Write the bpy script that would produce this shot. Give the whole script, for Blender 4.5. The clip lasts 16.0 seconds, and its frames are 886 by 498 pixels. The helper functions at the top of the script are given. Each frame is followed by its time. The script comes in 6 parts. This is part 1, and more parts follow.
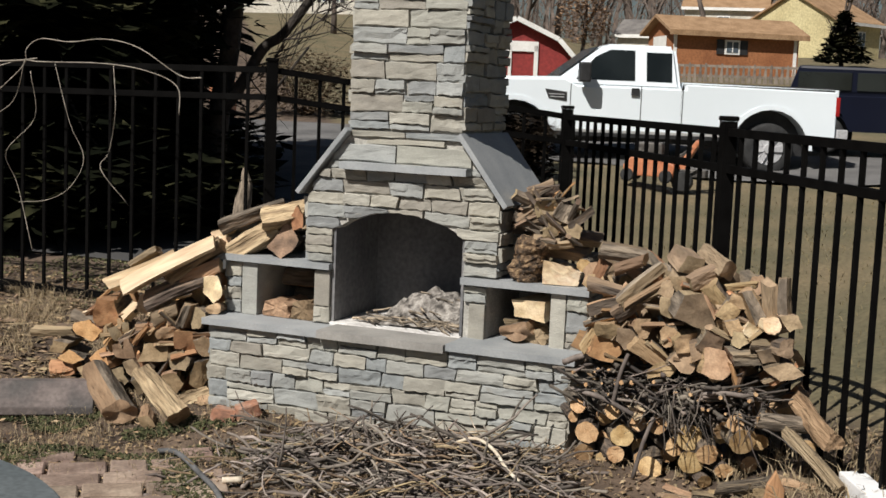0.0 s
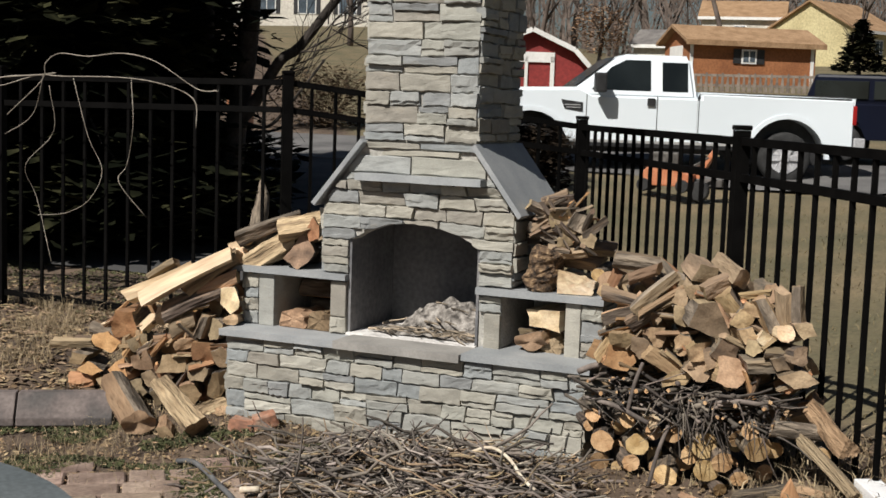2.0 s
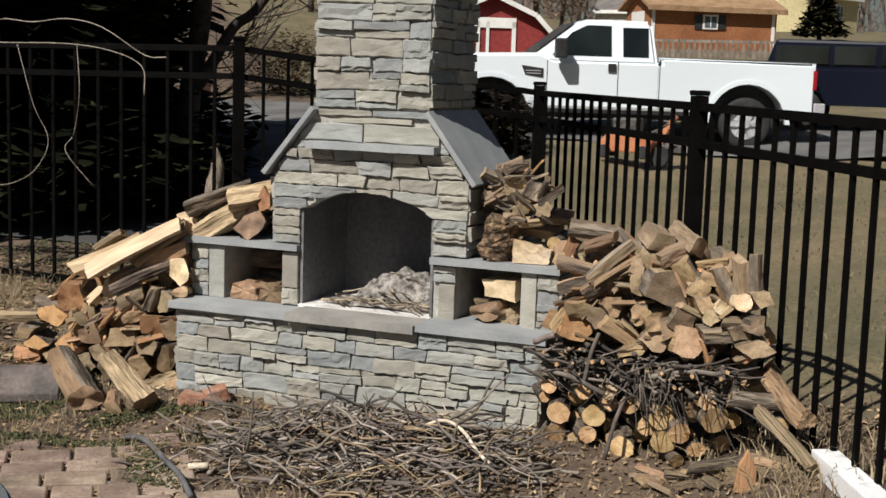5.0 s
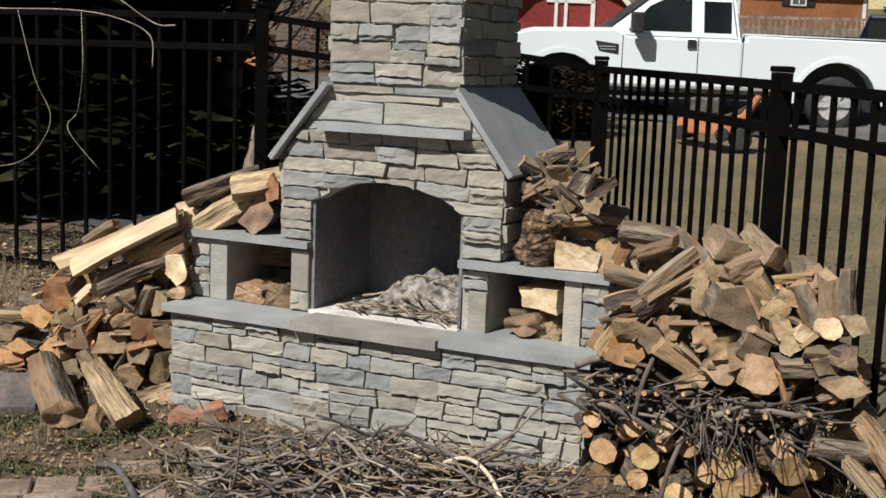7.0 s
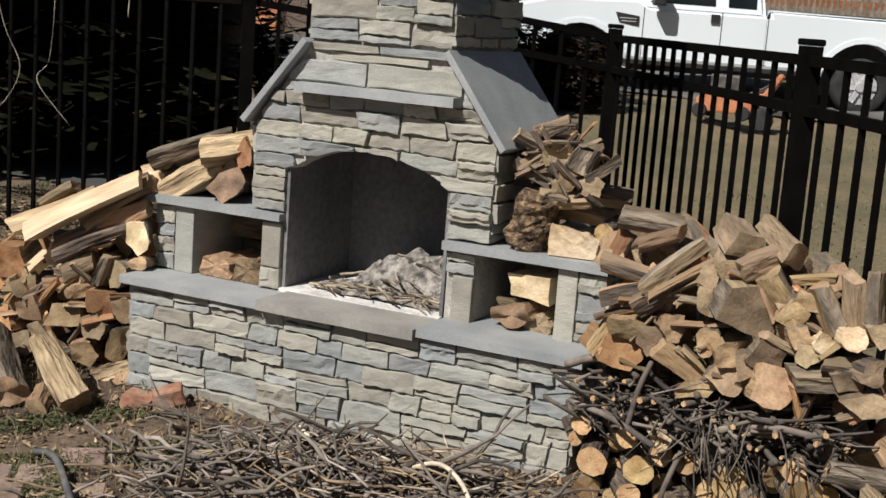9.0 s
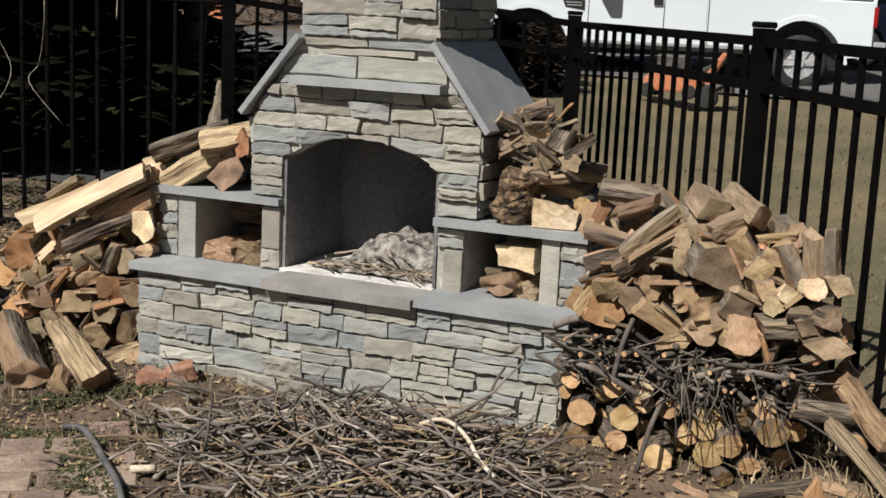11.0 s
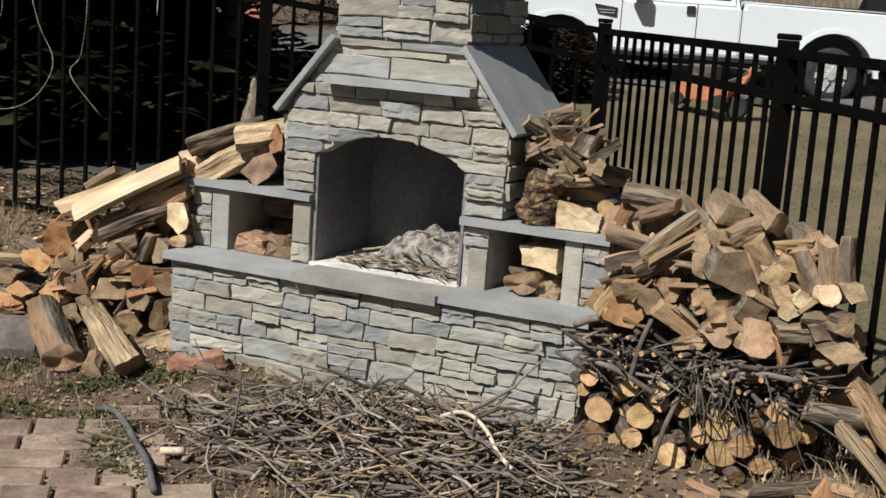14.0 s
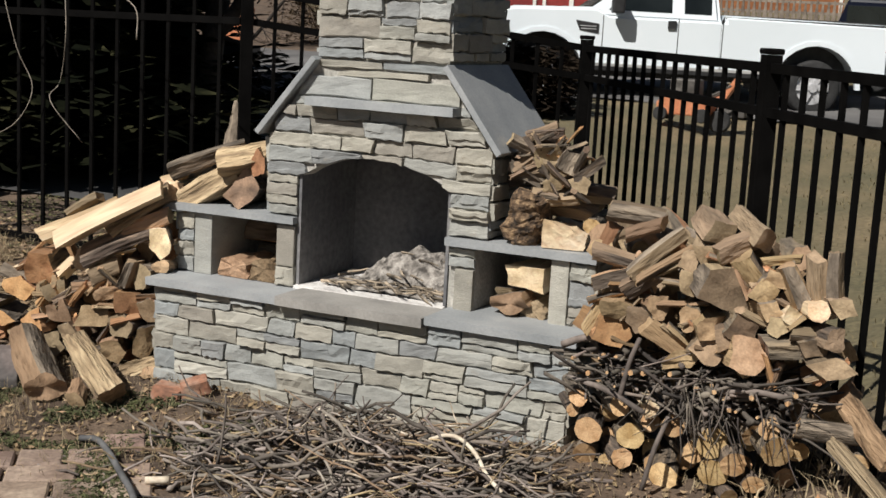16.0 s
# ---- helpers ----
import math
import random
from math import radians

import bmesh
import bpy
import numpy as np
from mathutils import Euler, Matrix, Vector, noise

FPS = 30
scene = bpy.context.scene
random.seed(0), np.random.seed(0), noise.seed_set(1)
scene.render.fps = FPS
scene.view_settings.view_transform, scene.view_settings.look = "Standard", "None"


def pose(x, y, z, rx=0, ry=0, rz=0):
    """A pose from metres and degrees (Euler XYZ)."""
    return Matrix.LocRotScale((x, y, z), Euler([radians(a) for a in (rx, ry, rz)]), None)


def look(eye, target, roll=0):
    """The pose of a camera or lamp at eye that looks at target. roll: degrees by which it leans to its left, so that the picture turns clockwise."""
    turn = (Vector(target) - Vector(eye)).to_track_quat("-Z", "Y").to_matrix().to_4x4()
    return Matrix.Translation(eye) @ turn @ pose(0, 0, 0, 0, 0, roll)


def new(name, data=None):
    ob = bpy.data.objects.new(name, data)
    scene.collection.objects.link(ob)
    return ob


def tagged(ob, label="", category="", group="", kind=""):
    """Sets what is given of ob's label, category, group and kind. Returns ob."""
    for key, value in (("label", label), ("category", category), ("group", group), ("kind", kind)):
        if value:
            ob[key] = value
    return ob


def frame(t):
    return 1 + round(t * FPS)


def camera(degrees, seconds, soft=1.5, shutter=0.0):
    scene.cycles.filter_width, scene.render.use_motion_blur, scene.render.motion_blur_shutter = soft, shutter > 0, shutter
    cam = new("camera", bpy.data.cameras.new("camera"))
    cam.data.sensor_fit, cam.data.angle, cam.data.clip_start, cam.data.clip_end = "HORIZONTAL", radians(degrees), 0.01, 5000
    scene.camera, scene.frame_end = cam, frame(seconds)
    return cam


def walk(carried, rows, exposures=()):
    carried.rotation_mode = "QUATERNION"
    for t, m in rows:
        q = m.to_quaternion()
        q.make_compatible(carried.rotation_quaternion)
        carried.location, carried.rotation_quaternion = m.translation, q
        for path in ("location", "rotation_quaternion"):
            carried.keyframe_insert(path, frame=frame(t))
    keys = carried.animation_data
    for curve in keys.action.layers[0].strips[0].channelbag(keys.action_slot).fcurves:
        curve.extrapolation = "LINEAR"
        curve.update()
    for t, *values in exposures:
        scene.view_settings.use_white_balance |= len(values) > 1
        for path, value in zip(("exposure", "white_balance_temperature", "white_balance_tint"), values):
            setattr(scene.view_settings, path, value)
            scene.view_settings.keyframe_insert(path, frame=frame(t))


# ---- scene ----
cam = camera(37.6, 16.0, soft=1.6)
PATH = [
    (0, (3.583, -5.466, 1.698), (2.816, -3.634, 1.466), 2.4),
    (0.5, (3.592, -5.486, 1.694), (2.781, -3.67, 1.486), 2.4),
    (1, (3.61, -5.489, 1.699), (2.806, -3.671, 1.482), 2.3),
    (1.5, (3.607, -5.483, 1.698), (2.823, -3.656, 1.482), 2.1),
    (2, (3.609, -5.494, 1.698), (2.815, -3.67, 1.482), 2.0),
    (2.5, (3.623, -5.48, 1.704), (2.865, -3.643, 1.48), 1.6),
    (3, (3.624, -5.477, 1.701), (2.867, -3.64, 1.471), 2.0),
    (3.5, (3.63, -5.479, 1.697), (2.884, -3.638, 1.458), 2.1),
    (4, (3.622, -5.472, 1.691), (2.868, -3.637, 1.436), 2.1),
    (4.5, (3.619, -5.451, 1.698), (2.886, -3.608, 1.439), 2.0),
    (7, (3.445, -4.455, 1.679), (2.598, -2.669, 1.376), 2.2),
    (7.5, (3.393, -4.162, 1.686), (2.534, -2.384, 1.369), 4.3),
    (8, (3.341, -3.947, 1.632), (2.447, -2.197, 1.26), 3.9),
    (10.5, (3.333, -4.156, 1.674), (2.557, -2.339, 1.369), 4.3),
    (11, (3.352, -4.391, 1.665), (2.567, -2.588, 1.299), 2.7),
    (11.5, (3.352, -4.469, 1.675), (2.518, -2.687, 1.316), 4.0),
    (12, (3.371, -4.501, 1.675), (2.566, -2.706, 1.316), 4.3),
    (12.5, (3.373, -4.505, 1.674), (2.549, -2.717, 1.324), 3.9),
    (13, (3.381, -4.511, 1.67), (2.535, -2.735, 1.308), 4.2),
    (13.5, (3.404, -4.514, 1.671), (2.576, -2.728, 1.319), 4.0),
    (14, (3.412, -4.511, 1.668), (2.589, -2.725, 1.305), 4.1),
    (14.5, (3.426, -4.515, 1.668), (2.626, -2.716, 1.317), 3.4),
    (15, (3.426, -4.508, 1.667), (2.653, -2.697, 1.316), 3.4),
    (15.5, (3.416, -4.504, 1.671), (2.631, -2.692, 1.356), 3.2),
    (16, (3.395, -4.47, 1.674), (2.588, -2.671, 1.339), 3.2),
]
walk(cam, [(t, look(eye, aim, roll)) for t, eye, aim, roll in PATH])

# ---- light ----
world = bpy.data.worlds.new("world")
scene.world = world
world.use_nodes = True
wn = world.node_tree
sky = wn.nodes.new("ShaderNodeTexSky")
sky.sky_type, sky.sun_disc = "NISHITA", False
SUN = Vector((-0.16, -0.66, 0.73)).normalized()
sky.sun_elevation = math.asin(SUN.z)
sky.sun_rotation = math.atan2(SUN.x, SUN.y)
wn.links.new(sky.outputs[0], wn.nodes["Background"].inputs[0])
wn.nodes["Background"].inputs[1].default_value = 0.026
sun = new("sun", bpy.data.lights.new("sun", "SUN"))
sun.data.energy, sun.data.angle, sun.data.color = 5.0, radians(0.55), (1.0, 0.96, 0.9)
sun.matrix_world = look((0, 0, 30), Vector((0, 0, 30)) - SUN)
scene.view_settings.exposure = 0.19


# ---- materials ----
def mat(name, a, b, rough=0.8, scale=8.0, fine=60.0, bump=0.3, depth=0.004, vary=0.0, metal=0.0, stretch=(1, 1, 1), hue=0.0, spread=(0.35, 0.65), coord="Object", c=None, spec=0.5, grainy=0.55, island=False):
    """Two-colour surface: broad noise between a and b, fine grain, bump, and a change of value from piece to piece."""
    m = bpy.data.materials.new(name)
    m.use_nodes = True
    t = m.node_tree
    n, k = t.nodes, t.links
    p = n["Principled BSDF"]
    p.inputs["Roughness"].default_value, p.inputs["Metallic"].default_value = rough, metal
    p.inputs["Specular IOR Level"].default_value = spec
    tc, mp = n.new("ShaderNodeTexCoord"), n.new("ShaderNodeMapping")
    mp.inputs["Scale"].default_value = stretch
    k.new(tc.outputs[coord], mp.inputs[0])
    oi = n.new("ShaderNodeNewGeometry" if island else "ShaderNodeObjectInfo")
    rand = oi.outputs["Random Per Island" if island else "Random"]
    off = n.new("ShaderNodeVectorMath")
    off.operation = "ADD"
    mul = n.new("ShaderNodeMath")
    mul.operation = "MULTIPLY"
    mul.inputs[1].default_value = 37.0
    k.new(rand, mul.inputs[0])
    k.new(mp.outputs[0], off.inputs[0])
    k.new(mul.outputs[0], off.inputs[1])
    big, small = n.new("ShaderNodeTexNoise"), n.new("ShaderNodeTexNoise")
    for tex, sc, det in ((big, scale, 5), (small, fine, 4)):
        tex.inputs["Scale"].default_value, tex.inputs["Detail"].default_value = sc, det
        k.new(off.outputs[0], tex.inputs["Vector"])
    ramp = n.new("ShaderNodeValToRGB")
    ramp.color_ramp.elements[0].position, ramp.color_ramp.elements[1].position = spread
    ramp.color_ramp.elements[0].color, ramp.color_ramp.elements[1].color = (*a, 1), (*b, 1)
    if c:
        e = ramp.color_ramp.elements.new(sum(spread) / 2)
        e.color = (*c, 1)
    k.new(big.outputs[0], ramp.inputs[0])
    grain = n.new("ShaderNodeMix")
    grain.data_type, grain.blend_type = "RGBA", "OVERLAY"
    grain.inputs[0].default_value = grainy
    k.new(ramp.outputs[0], grain.inputs[6])
    k.new(small.outputs[0], grain.inputs[7])
    last = grain.outputs[2]
    if vary or hue:
        hs = n.new("ShaderNodeHueSaturation")
        for key, amount, mid, socket in (("a", vary, 1.0, "Value"), ("b", hue, 0.5, "Hue")):
            if not amount:
                continue
            r = n.new("ShaderNodeMapRange")
            r.inputs["To Min"].default_value, r.inputs["To Max"].default_value = mid - amount, mid + amount
            src = rand
            if key == "b":
                fr = n.new("ShaderNodeMath")
                fr.operation = "FRACT"
                m7 = n.new("ShaderNodeMath")
                m7.operation = "MULTIPLY"
                m7.inputs[1].default_value = 7.31
                k.new(src, m7.inputs[0])
                k.new(m7.outputs[0], fr.inputs[0])
                src = fr.outputs[0]
            k.new(src, r.inputs["Value"])
            k.new(r.outputs[0], hs.inputs[socket])
        k.new(last, hs.inputs["Color"])
        last = hs.outputs[0]
    k.new(last, p.inputs["Base Color"])
    if bump:
        mixb = n.new("ShaderNodeMath")
        mixb.operation = "ADD"
        k.new(big.outputs[0], mixb.inputs[0])
        k.new(small.outputs[0], mixb.inputs[1])
        bp = n.new("ShaderNodeBump")
        bp.inputs["Strength"].default_value, bp.inputs["Distance"].default_value = bump, depth
        k.new(mixb.outputs[0], bp.inputs["Height"])
        k.new(bp.outputs[0], p.inputs["Normal"])
    return m


def end_grain(name, a, b, ring):
    """Sawn or split ends: rings round the log's axis, with checks."""
    m = mat(name, a, b, 0.85, 9, 90, 0.4, 0.003, vary=0.22, hue=0.012)
    t = m.node_tree
    n, k = t.nodes, t.links
    p = n["Principled BSDF"]
    old = p.inputs["Base Color"].links[0].from_socket
    tc = n.new("ShaderNodeTexCoord")
    mp = n.new("ShaderNodeMapping")
    mp.inputs["Scale"].default_value = (1, 1, 0.02)
    w = n.new("ShaderNodeTexWave")
    w.wave_type, w.rings_direction = "RINGS", "Z"
    w.inputs["Scale"].default_value, w.inputs["Distortion"].default_value = 38, 2.5
    k.new(tc.outputs["Object"], mp.inputs[0])
    k.new(mp.outputs[0], w.inputs[0])
    mx = n.new("ShaderNodeMix")
    mx.data_type, mx.blend_type = "RGBA", "MULTIPLY"
    k.new(w.outputs[1], mx.inputs[0])
    mx.inputs[0].default_value = 0.5
    mx.inputs[7].default_value = (*ring, 1)
    fac = n.new("ShaderNodeMath")
    fac.operation = "MULTIPLY"
    fac.inputs[1].default_value = 0.45
    k.new(w.outputs[1], fac.inputs[0])
    k.new(fac.outputs[0], mx.inputs[0])
    k.new(old, mx.inputs[6])
    k.new(mx.outputs[2], p.inputs["Base Color"])
    return m


def ledge_stone(name, tones, spots):
    """Split ledge stone: a tone for each stone, cloudy bedding streaks, rusty spots and fine grit."""
    m = bpy.data.materials.new(name)
    m.use_nodes = True
    t = m.node_tree
    n, k = t.nodes, t.links
    p = n["Principled BSDF"]
    p.inputs["Roughness"].default_value = 0.88
    p.inputs["Specular IOR Level"].default_value = 0.3
    oi, tc = n.new("ShaderNodeObjectInfo"), n.new("ShaderNodeTexCoord")
    tone = n.new("ShaderNodeValToRGB")
    tone.color_ramp.interpolation = "CONSTANT"
    while len(tone.color_ramp.elements) < len(tones):
        tone.color_ramp.elements.new(0.5)
    for i, (e, c) in enumerate(zip(tone.color_ramp.elements, tones)):
        e.position, e.color = i / len(tones), (*c, 1)
    k.new(oi.outputs["Random"], tone.inputs[0])
    shift = n.new("ShaderNodeVectorMath")
    shift.operation = "MULTIPLY_ADD"
    shift.inputs[1].default_value = (1, 1, 2.2)
    k.new(tc.outputs["Object"], shift.inputs[0])
    mul = n.new("ShaderNodeMath")
    mul.operation = "MULTIPLY"
    mul.inputs[1].default_value = 53.0
    k.new(oi.outputs["Random"], mul.inputs[0])
    k.new(mul.outputs[0], shift.inputs[2])

    def tex(scale, detail, rough=0.55):
        x = n.new("ShaderNodeTexNoise")
        x.inputs["Scale"].default_value, x.inputs["Detail"].default_value, x.inputs["Roughness"].default_value = scale, detail, rough
        k.new(shift.outputs[0], x.inputs["Vector"])
        return x.outputs[0]
    cloud, grit, spot = tex(7, 5), tex(120, 3), tex(14, 6, 0.7)

    def span(src, a, b, lo, hi):
        r = n.new("ShaderNodeMapRange")
        for key, v in (("From Min", a), ("From Max", b), ("To Min", lo), ("To Max", hi)):
            r.inputs[key].default_value = v
        k.new(src, r.inputs["Value"])
        return r.outputs[0]

    def mix(kind, fac, a, b):
        x = n.new("ShaderNodeMix")
        x.data_type, x.blend_type = "RGBA", kind
        for key, v in ((0, fac), (6, a), (7, b)):
            if isinstance(v, (int, float)):
                x.inputs[key].default_value = v
            elif isinstance(v, tuple):
                x.inputs[key].default_value = (*v, 1)
            else:
                k.new(v, x.inputs[key])
        return x.outputs[2]
    c = mix("MULTIPLY", 1.0, tone.outputs[0], span(cloud, 0.3, 0.7, 0.82, 1.16))
    c = mix("MIX", span(spot, 0.58, 0.74, 0.0, 0.55), c, spots)
    c = mix("MULTIPLY", 1.0, c, span(grit, 0.3, 0.7, 0.88, 1.1))
    k.new(c, p.inputs["Base Color"])
    add = n.new("ShaderNodeMath")
    add.operation = "MULTIPLY_ADD"
    add.inputs[1].default_value = 2.0
    k.new(spot, add.inputs[0])
    k.new(grit, add.inputs[2])
    bp = n.new("ShaderNodeBump")
    bp.inputs["Strength"].default_value, bp.inputs["Distance"].default_value = 0.6, 0.004
    k.new(add.outputs[0], bp.inputs["Height"])
    k.new(bp.outputs[0], p.inputs["Normal"])
    return m


M_STONE = ledge_stone("ledge_stone", ((0.26, 0.275, 0.275), (0.33, 0.325, 0.285), (0.29, 0.298, 0.285), (0.37, 0.355, 0.305), (0.245, 0.252, 0.25), (0.315, 0.315, 0.29), (0.40, 0.385, 0.335), (0.285, 0.265, 0.228), (0.33, 0.338, 0.325)), (0.27, 0.235, 0.185))
M_STONE_TAN = ledge_stone("tan_fieldstone", ((0.34, 0.322, 0.275), (0.38, 0.36, 0.305), (0.3, 0.285, 0.245)), (0.25, 0.215, 0.165))
M_SLAB = mat("sawn_bluestone", (0.25, 0.264, 0.272), (0.325, 0.335, 0.338), 0.7, 5, 90, 0.2, 0.002, vary=0.07, hue=0.01, c=(0.288, 0.3, 0.306), grainy=0.22)
M_SLAB_WARM = mat("brown_bluestone", (0.225, 0.215, 0.2), (0.315, 0.3, 0.278), 0.75, 5, 90, 0.2, 0.002, c=(0.272, 0.26, 0.24), grainy=0.25)
M_MORTAR = mat("mortar", (0.3, 0.29, 0.26), (0.45, 0.43, 0.39), 0.95, 10, 80, 0.5, 0.005)
M_PARGE = mat("sooty_parging", (0.10, 0.10, 0.105), (0.19, 0.185, 0.185), 0.95, 2.5, 40, 0.3, 0.003, c=(0.14, 0.14, 0.145))
M_FLOOR_ASH = mat("pale_ash", (0.5, 0.48, 0.46), (0.75, 0.73, 0.7), 0.95, 12, 80, 0.6, 0.008)
M_ASH = mat("grey_ash", (0.06, 0.053, 0.047), (0.4, 0.37, 0.335), 0.95, 28, 90, 1.0, 0.012, c=(0.24, 0.218, 0.195), spread=(0.34, 0.66))
M_CHAR = mat("charred_twig", (0.05, 0.042, 0.035), (0.36, 0.29, 0.21), 0.9, 14, 60, 0.4, vary=0.6, island=True)
M_BARK = mat("bark", (0.05, 0.036, 0.026), (0.23, 0.17, 0.115), 0.95, 24, 70, 1.0, 0.012, vary=0.35, hue=0.012, stretch=(1, 1, 0.22), c=(0.12, 0.095, 0.072))
M_BARK_GREY = mat("grey_bark", (0.085, 0.068, 0.05), (0.29, 0.235, 0.175), 0.95, 22, 70, 1.0, 0.012, vary=0.3, stretch=(1, 1, 0.3), c=(0.165, 0.132, 0.1))
M_WOOD = mat("weathered_split_wood", (0.15, 0.094, 0.05), (0.385, 0.27, 0.16), 0.85, 12, 50, 1.0, 0.014, vary=0.42, hue=0.014, stretch=(1, 1, 0.2), c=(0.275, 0.183, 0.102), spread=(0.22, 0.78), grainy=0.4)
M_WOOD_GREY = mat("greyed_split_wood", (0.115, 0.086, 0.055), (0.31, 0.232, 0.152), 0.9, 12, 50, 1.0, 0.014, vary=0.42, hue=0.012, stretch=(1, 1, 0.2), c=(0.225, 0.162, 0.102), spread=(0.22, 0.78), grainy=0.4)
M_WOOD_PALE = mat("stringy_split_wood", (0.08, 0.052, 0.03), (0.62, 0.48, 0.3), 0.9, 26, 80, 1.0, 0.02, vary=0.12, stretch=(1, 1, 0.16), c=(0.36, 0.262, 0.155), spread=(0.28, 0.7))
M_WOOD_RED = mat("reddish_split_wood", (0.19, 0.088, 0.04), (0.44, 0.255, 0.125), 0.85, 10, 50, 1.0, 0.013, vary=0.42, hue=0.01, stretch=(1, 1, 0.12), c=(0.27, 0.15, 0.072), spread=(0.22, 0.78), grainy=0.4)
M_WOOD_FRESH = mat("fresh_split_wood", (0.5, 0.36, 0.21), (0.74, 0.6, 0.44), 0.8, 6, 40, 0.9, 0.008, vary=0.1, stretch=(1, 1, 0.12), c=(0.64, 0.495, 0.325))
def split_end(name, a, b):
    return mat(name, a, b, 0.88, 16, 110, 0.5, 0.005, vary=0.36, hue=0.012, c=tuple((p + q) / 2 for p, q in zip(a, b)), spread=(0.25, 0.75), grainy=0.45)


M_SPLIT_END = {"weathered_split_wood": split_end("weathered_split_end", (0.22, 0.138, 0.072), (0.42, 0.295, 0.178)), "greyed_split_wood": split_end("greyed_split_end", (0.19, 0.135, 0.08), (0.37, 0.275, 0.17)),
               "reddish_split_wood": split_end("reddish_split_end", (0.26, 0.12, 0.05), (0.46, 0.265, 0.13)), "fresh_split_wood": split_end("fresh_split_end", (0.5, 0.35, 0.2), (0.74, 0.58, 0.4)),
               "stringy_split_wood": split_end("stringy_split_end", (0.2, 0.125, 0.065), (0.4, 0.275, 0.16)), "bark": split_end("rotten_bark_end", (0.06, 0.042, 0.03), (0.26, 0.175, 0.11))}
M_END = end_grain("sawn_end", (0.4, 0.25, 0.112), (0.63, 0.455, 0.248), (0.45, 0.3, 0.18))
M_KNOTTY = mat("knotty_burl", (0.03, 0.02, 0.013), (0.4, 0.27, 0.15), 0.9, 32, 90, 1.0, 0.02, c=(0.15, 0.095, 0.055), spread=(0.36, 0.66))
M_TWIG = mat("twig_bark", (0.075, 0.062, 0.053), (0.26, 0.222, 0.192), 0.85, 3, 40, 0.4, vary=0.55, hue=0.02, c=(0.165, 0.137, 0.115), island=True)
M_TWIG_DARK = mat("dark_twig_bark", (0.045, 0.037, 0.031), (0.18, 0.148, 0.12), 0.85, 3, 40, 0.4, vary=0.6, hue=0.02, c=(0.1, 0.082, 0.068), island=True)
M_TWIG_TAN = mat("dry_twig", (0.12, 0.078, 0.048), (0.38, 0.28, 0.17), 0.85, 5, 40, 0.4, vary=0.45, hue=0.015, c=(0.23, 0.165, 0.1), island=True)
M_PALE = mat("peeled_branch", (0.5, 0.42, 0.31), (0.7, 0.62, 0.5), 0.8, 10, 40, 0.3)
M_PALE_TWIG = mat("bleached_twig", (0.22, 0.17, 0.12), (0.52, 0.45, 0.36), 0.8, 10, 40, 0.3, vary=0.35, island=True)
M_VINE = mat("pale_vine", (0.17, 0.145, 0.115), (0.36, 0.32, 0.265), 0.8, 10, 40, 0.3)
M_PAVER = mat("clay_paver", (0.17, 0.118, 0.09), (0.33, 0.25, 0.195), 0.9, 7, 60, 0.5, 0.004, vary=0.22, hue=0.015, c=(0.245, 0.178, 0.138))
M_CURB = mat("dark_red_curb_stone", (0.08, 0.072, 0.068), (0.18, 0.148, 0.135), 0.85, 5, 50, 0.5, 0.006, c=(0.13, 0.106, 0.098))
M_BRICK = mat("broken_red_brick", (0.17, 0.085, 0.055), (0.33, 0.235, 0.18), 0.9, 10, 60, 0.6, 0.006, c=(0.32, 0.15, 0.09))
M_FENCE = mat("black_powder_coat", (0.0028, 0.0026, 0.0025), (0.005, 0.0047, 0.0045), 0.65, 10, 80, 0.05, 0.001, spec=0.04, grainy=0.05)
M_WHITE_PVC = mat("white_vinyl", (0.74, 0.74, 0.74), (0.82, 0.82, 0.82), 0.4, 4, 40, 0.05)
M_TABLE = mat("grey_table_top", (0.1, 0.115, 0.12), (0.14, 0.155, 0.16), 0.5, 3, 60, 0.1, 0.002)
M_HOSE = mat("grey_rubber", (0.07, 0.07, 0.072), (0.13, 0.13, 0.13), 0.7, 8, 40, 0.1)
M_LITTER = mat("dry_litter", (0.14, 0.09, 0.05), (0.45, 0.34, 0.21), 0.9, 3, 30, 0.3, c=(0.26, 0.18, 0.1), spread=(0.3, 0.7), vary=0.4, hue=0.01, island=True)
M_STRAW = mat("dead_grass_blades", (0.19, 0.14, 0.08), (0.4, 0.32, 0.2), 0.85, 3, 30, 0, c=(0.28, 0.215, 0.13), vary=0.3, island=True)
M_LAWN = mat("lawn_blades", (0.12, 0.105, 0.055), (0.21, 0.165, 0.09), 0.9, 3, 30, 0)
M_WEED = mat("low_weeds", (0.06, 0.065, 0.026), (0.15, 0.135, 0.065), 0.95, 6, 40, 0.2, vary=0.3, island=True)
M_MOSS = mat("green_moss", (0.034, 0.04, 0.015), (0.095, 0.1, 0.04), 0.95, 12, 60, 0.5)
# near-black greens stand in for deep shade, the paler end for sunlit tips
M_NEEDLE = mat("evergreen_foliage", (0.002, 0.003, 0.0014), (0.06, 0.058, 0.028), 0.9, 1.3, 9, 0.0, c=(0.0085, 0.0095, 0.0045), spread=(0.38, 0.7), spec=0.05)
M_TRUNK = mat("tree_bark", (0.012, 0.01, 0.008), (0.06, 0.048, 0.04), 0.95, 5, 30, 0.8, 0.02)
M_TREE_FAR = mat("bare_branches", (0.075, 0.058, 0.048), (0.16, 0.125, 0.105), 0.95, 1.5, 10, 0)
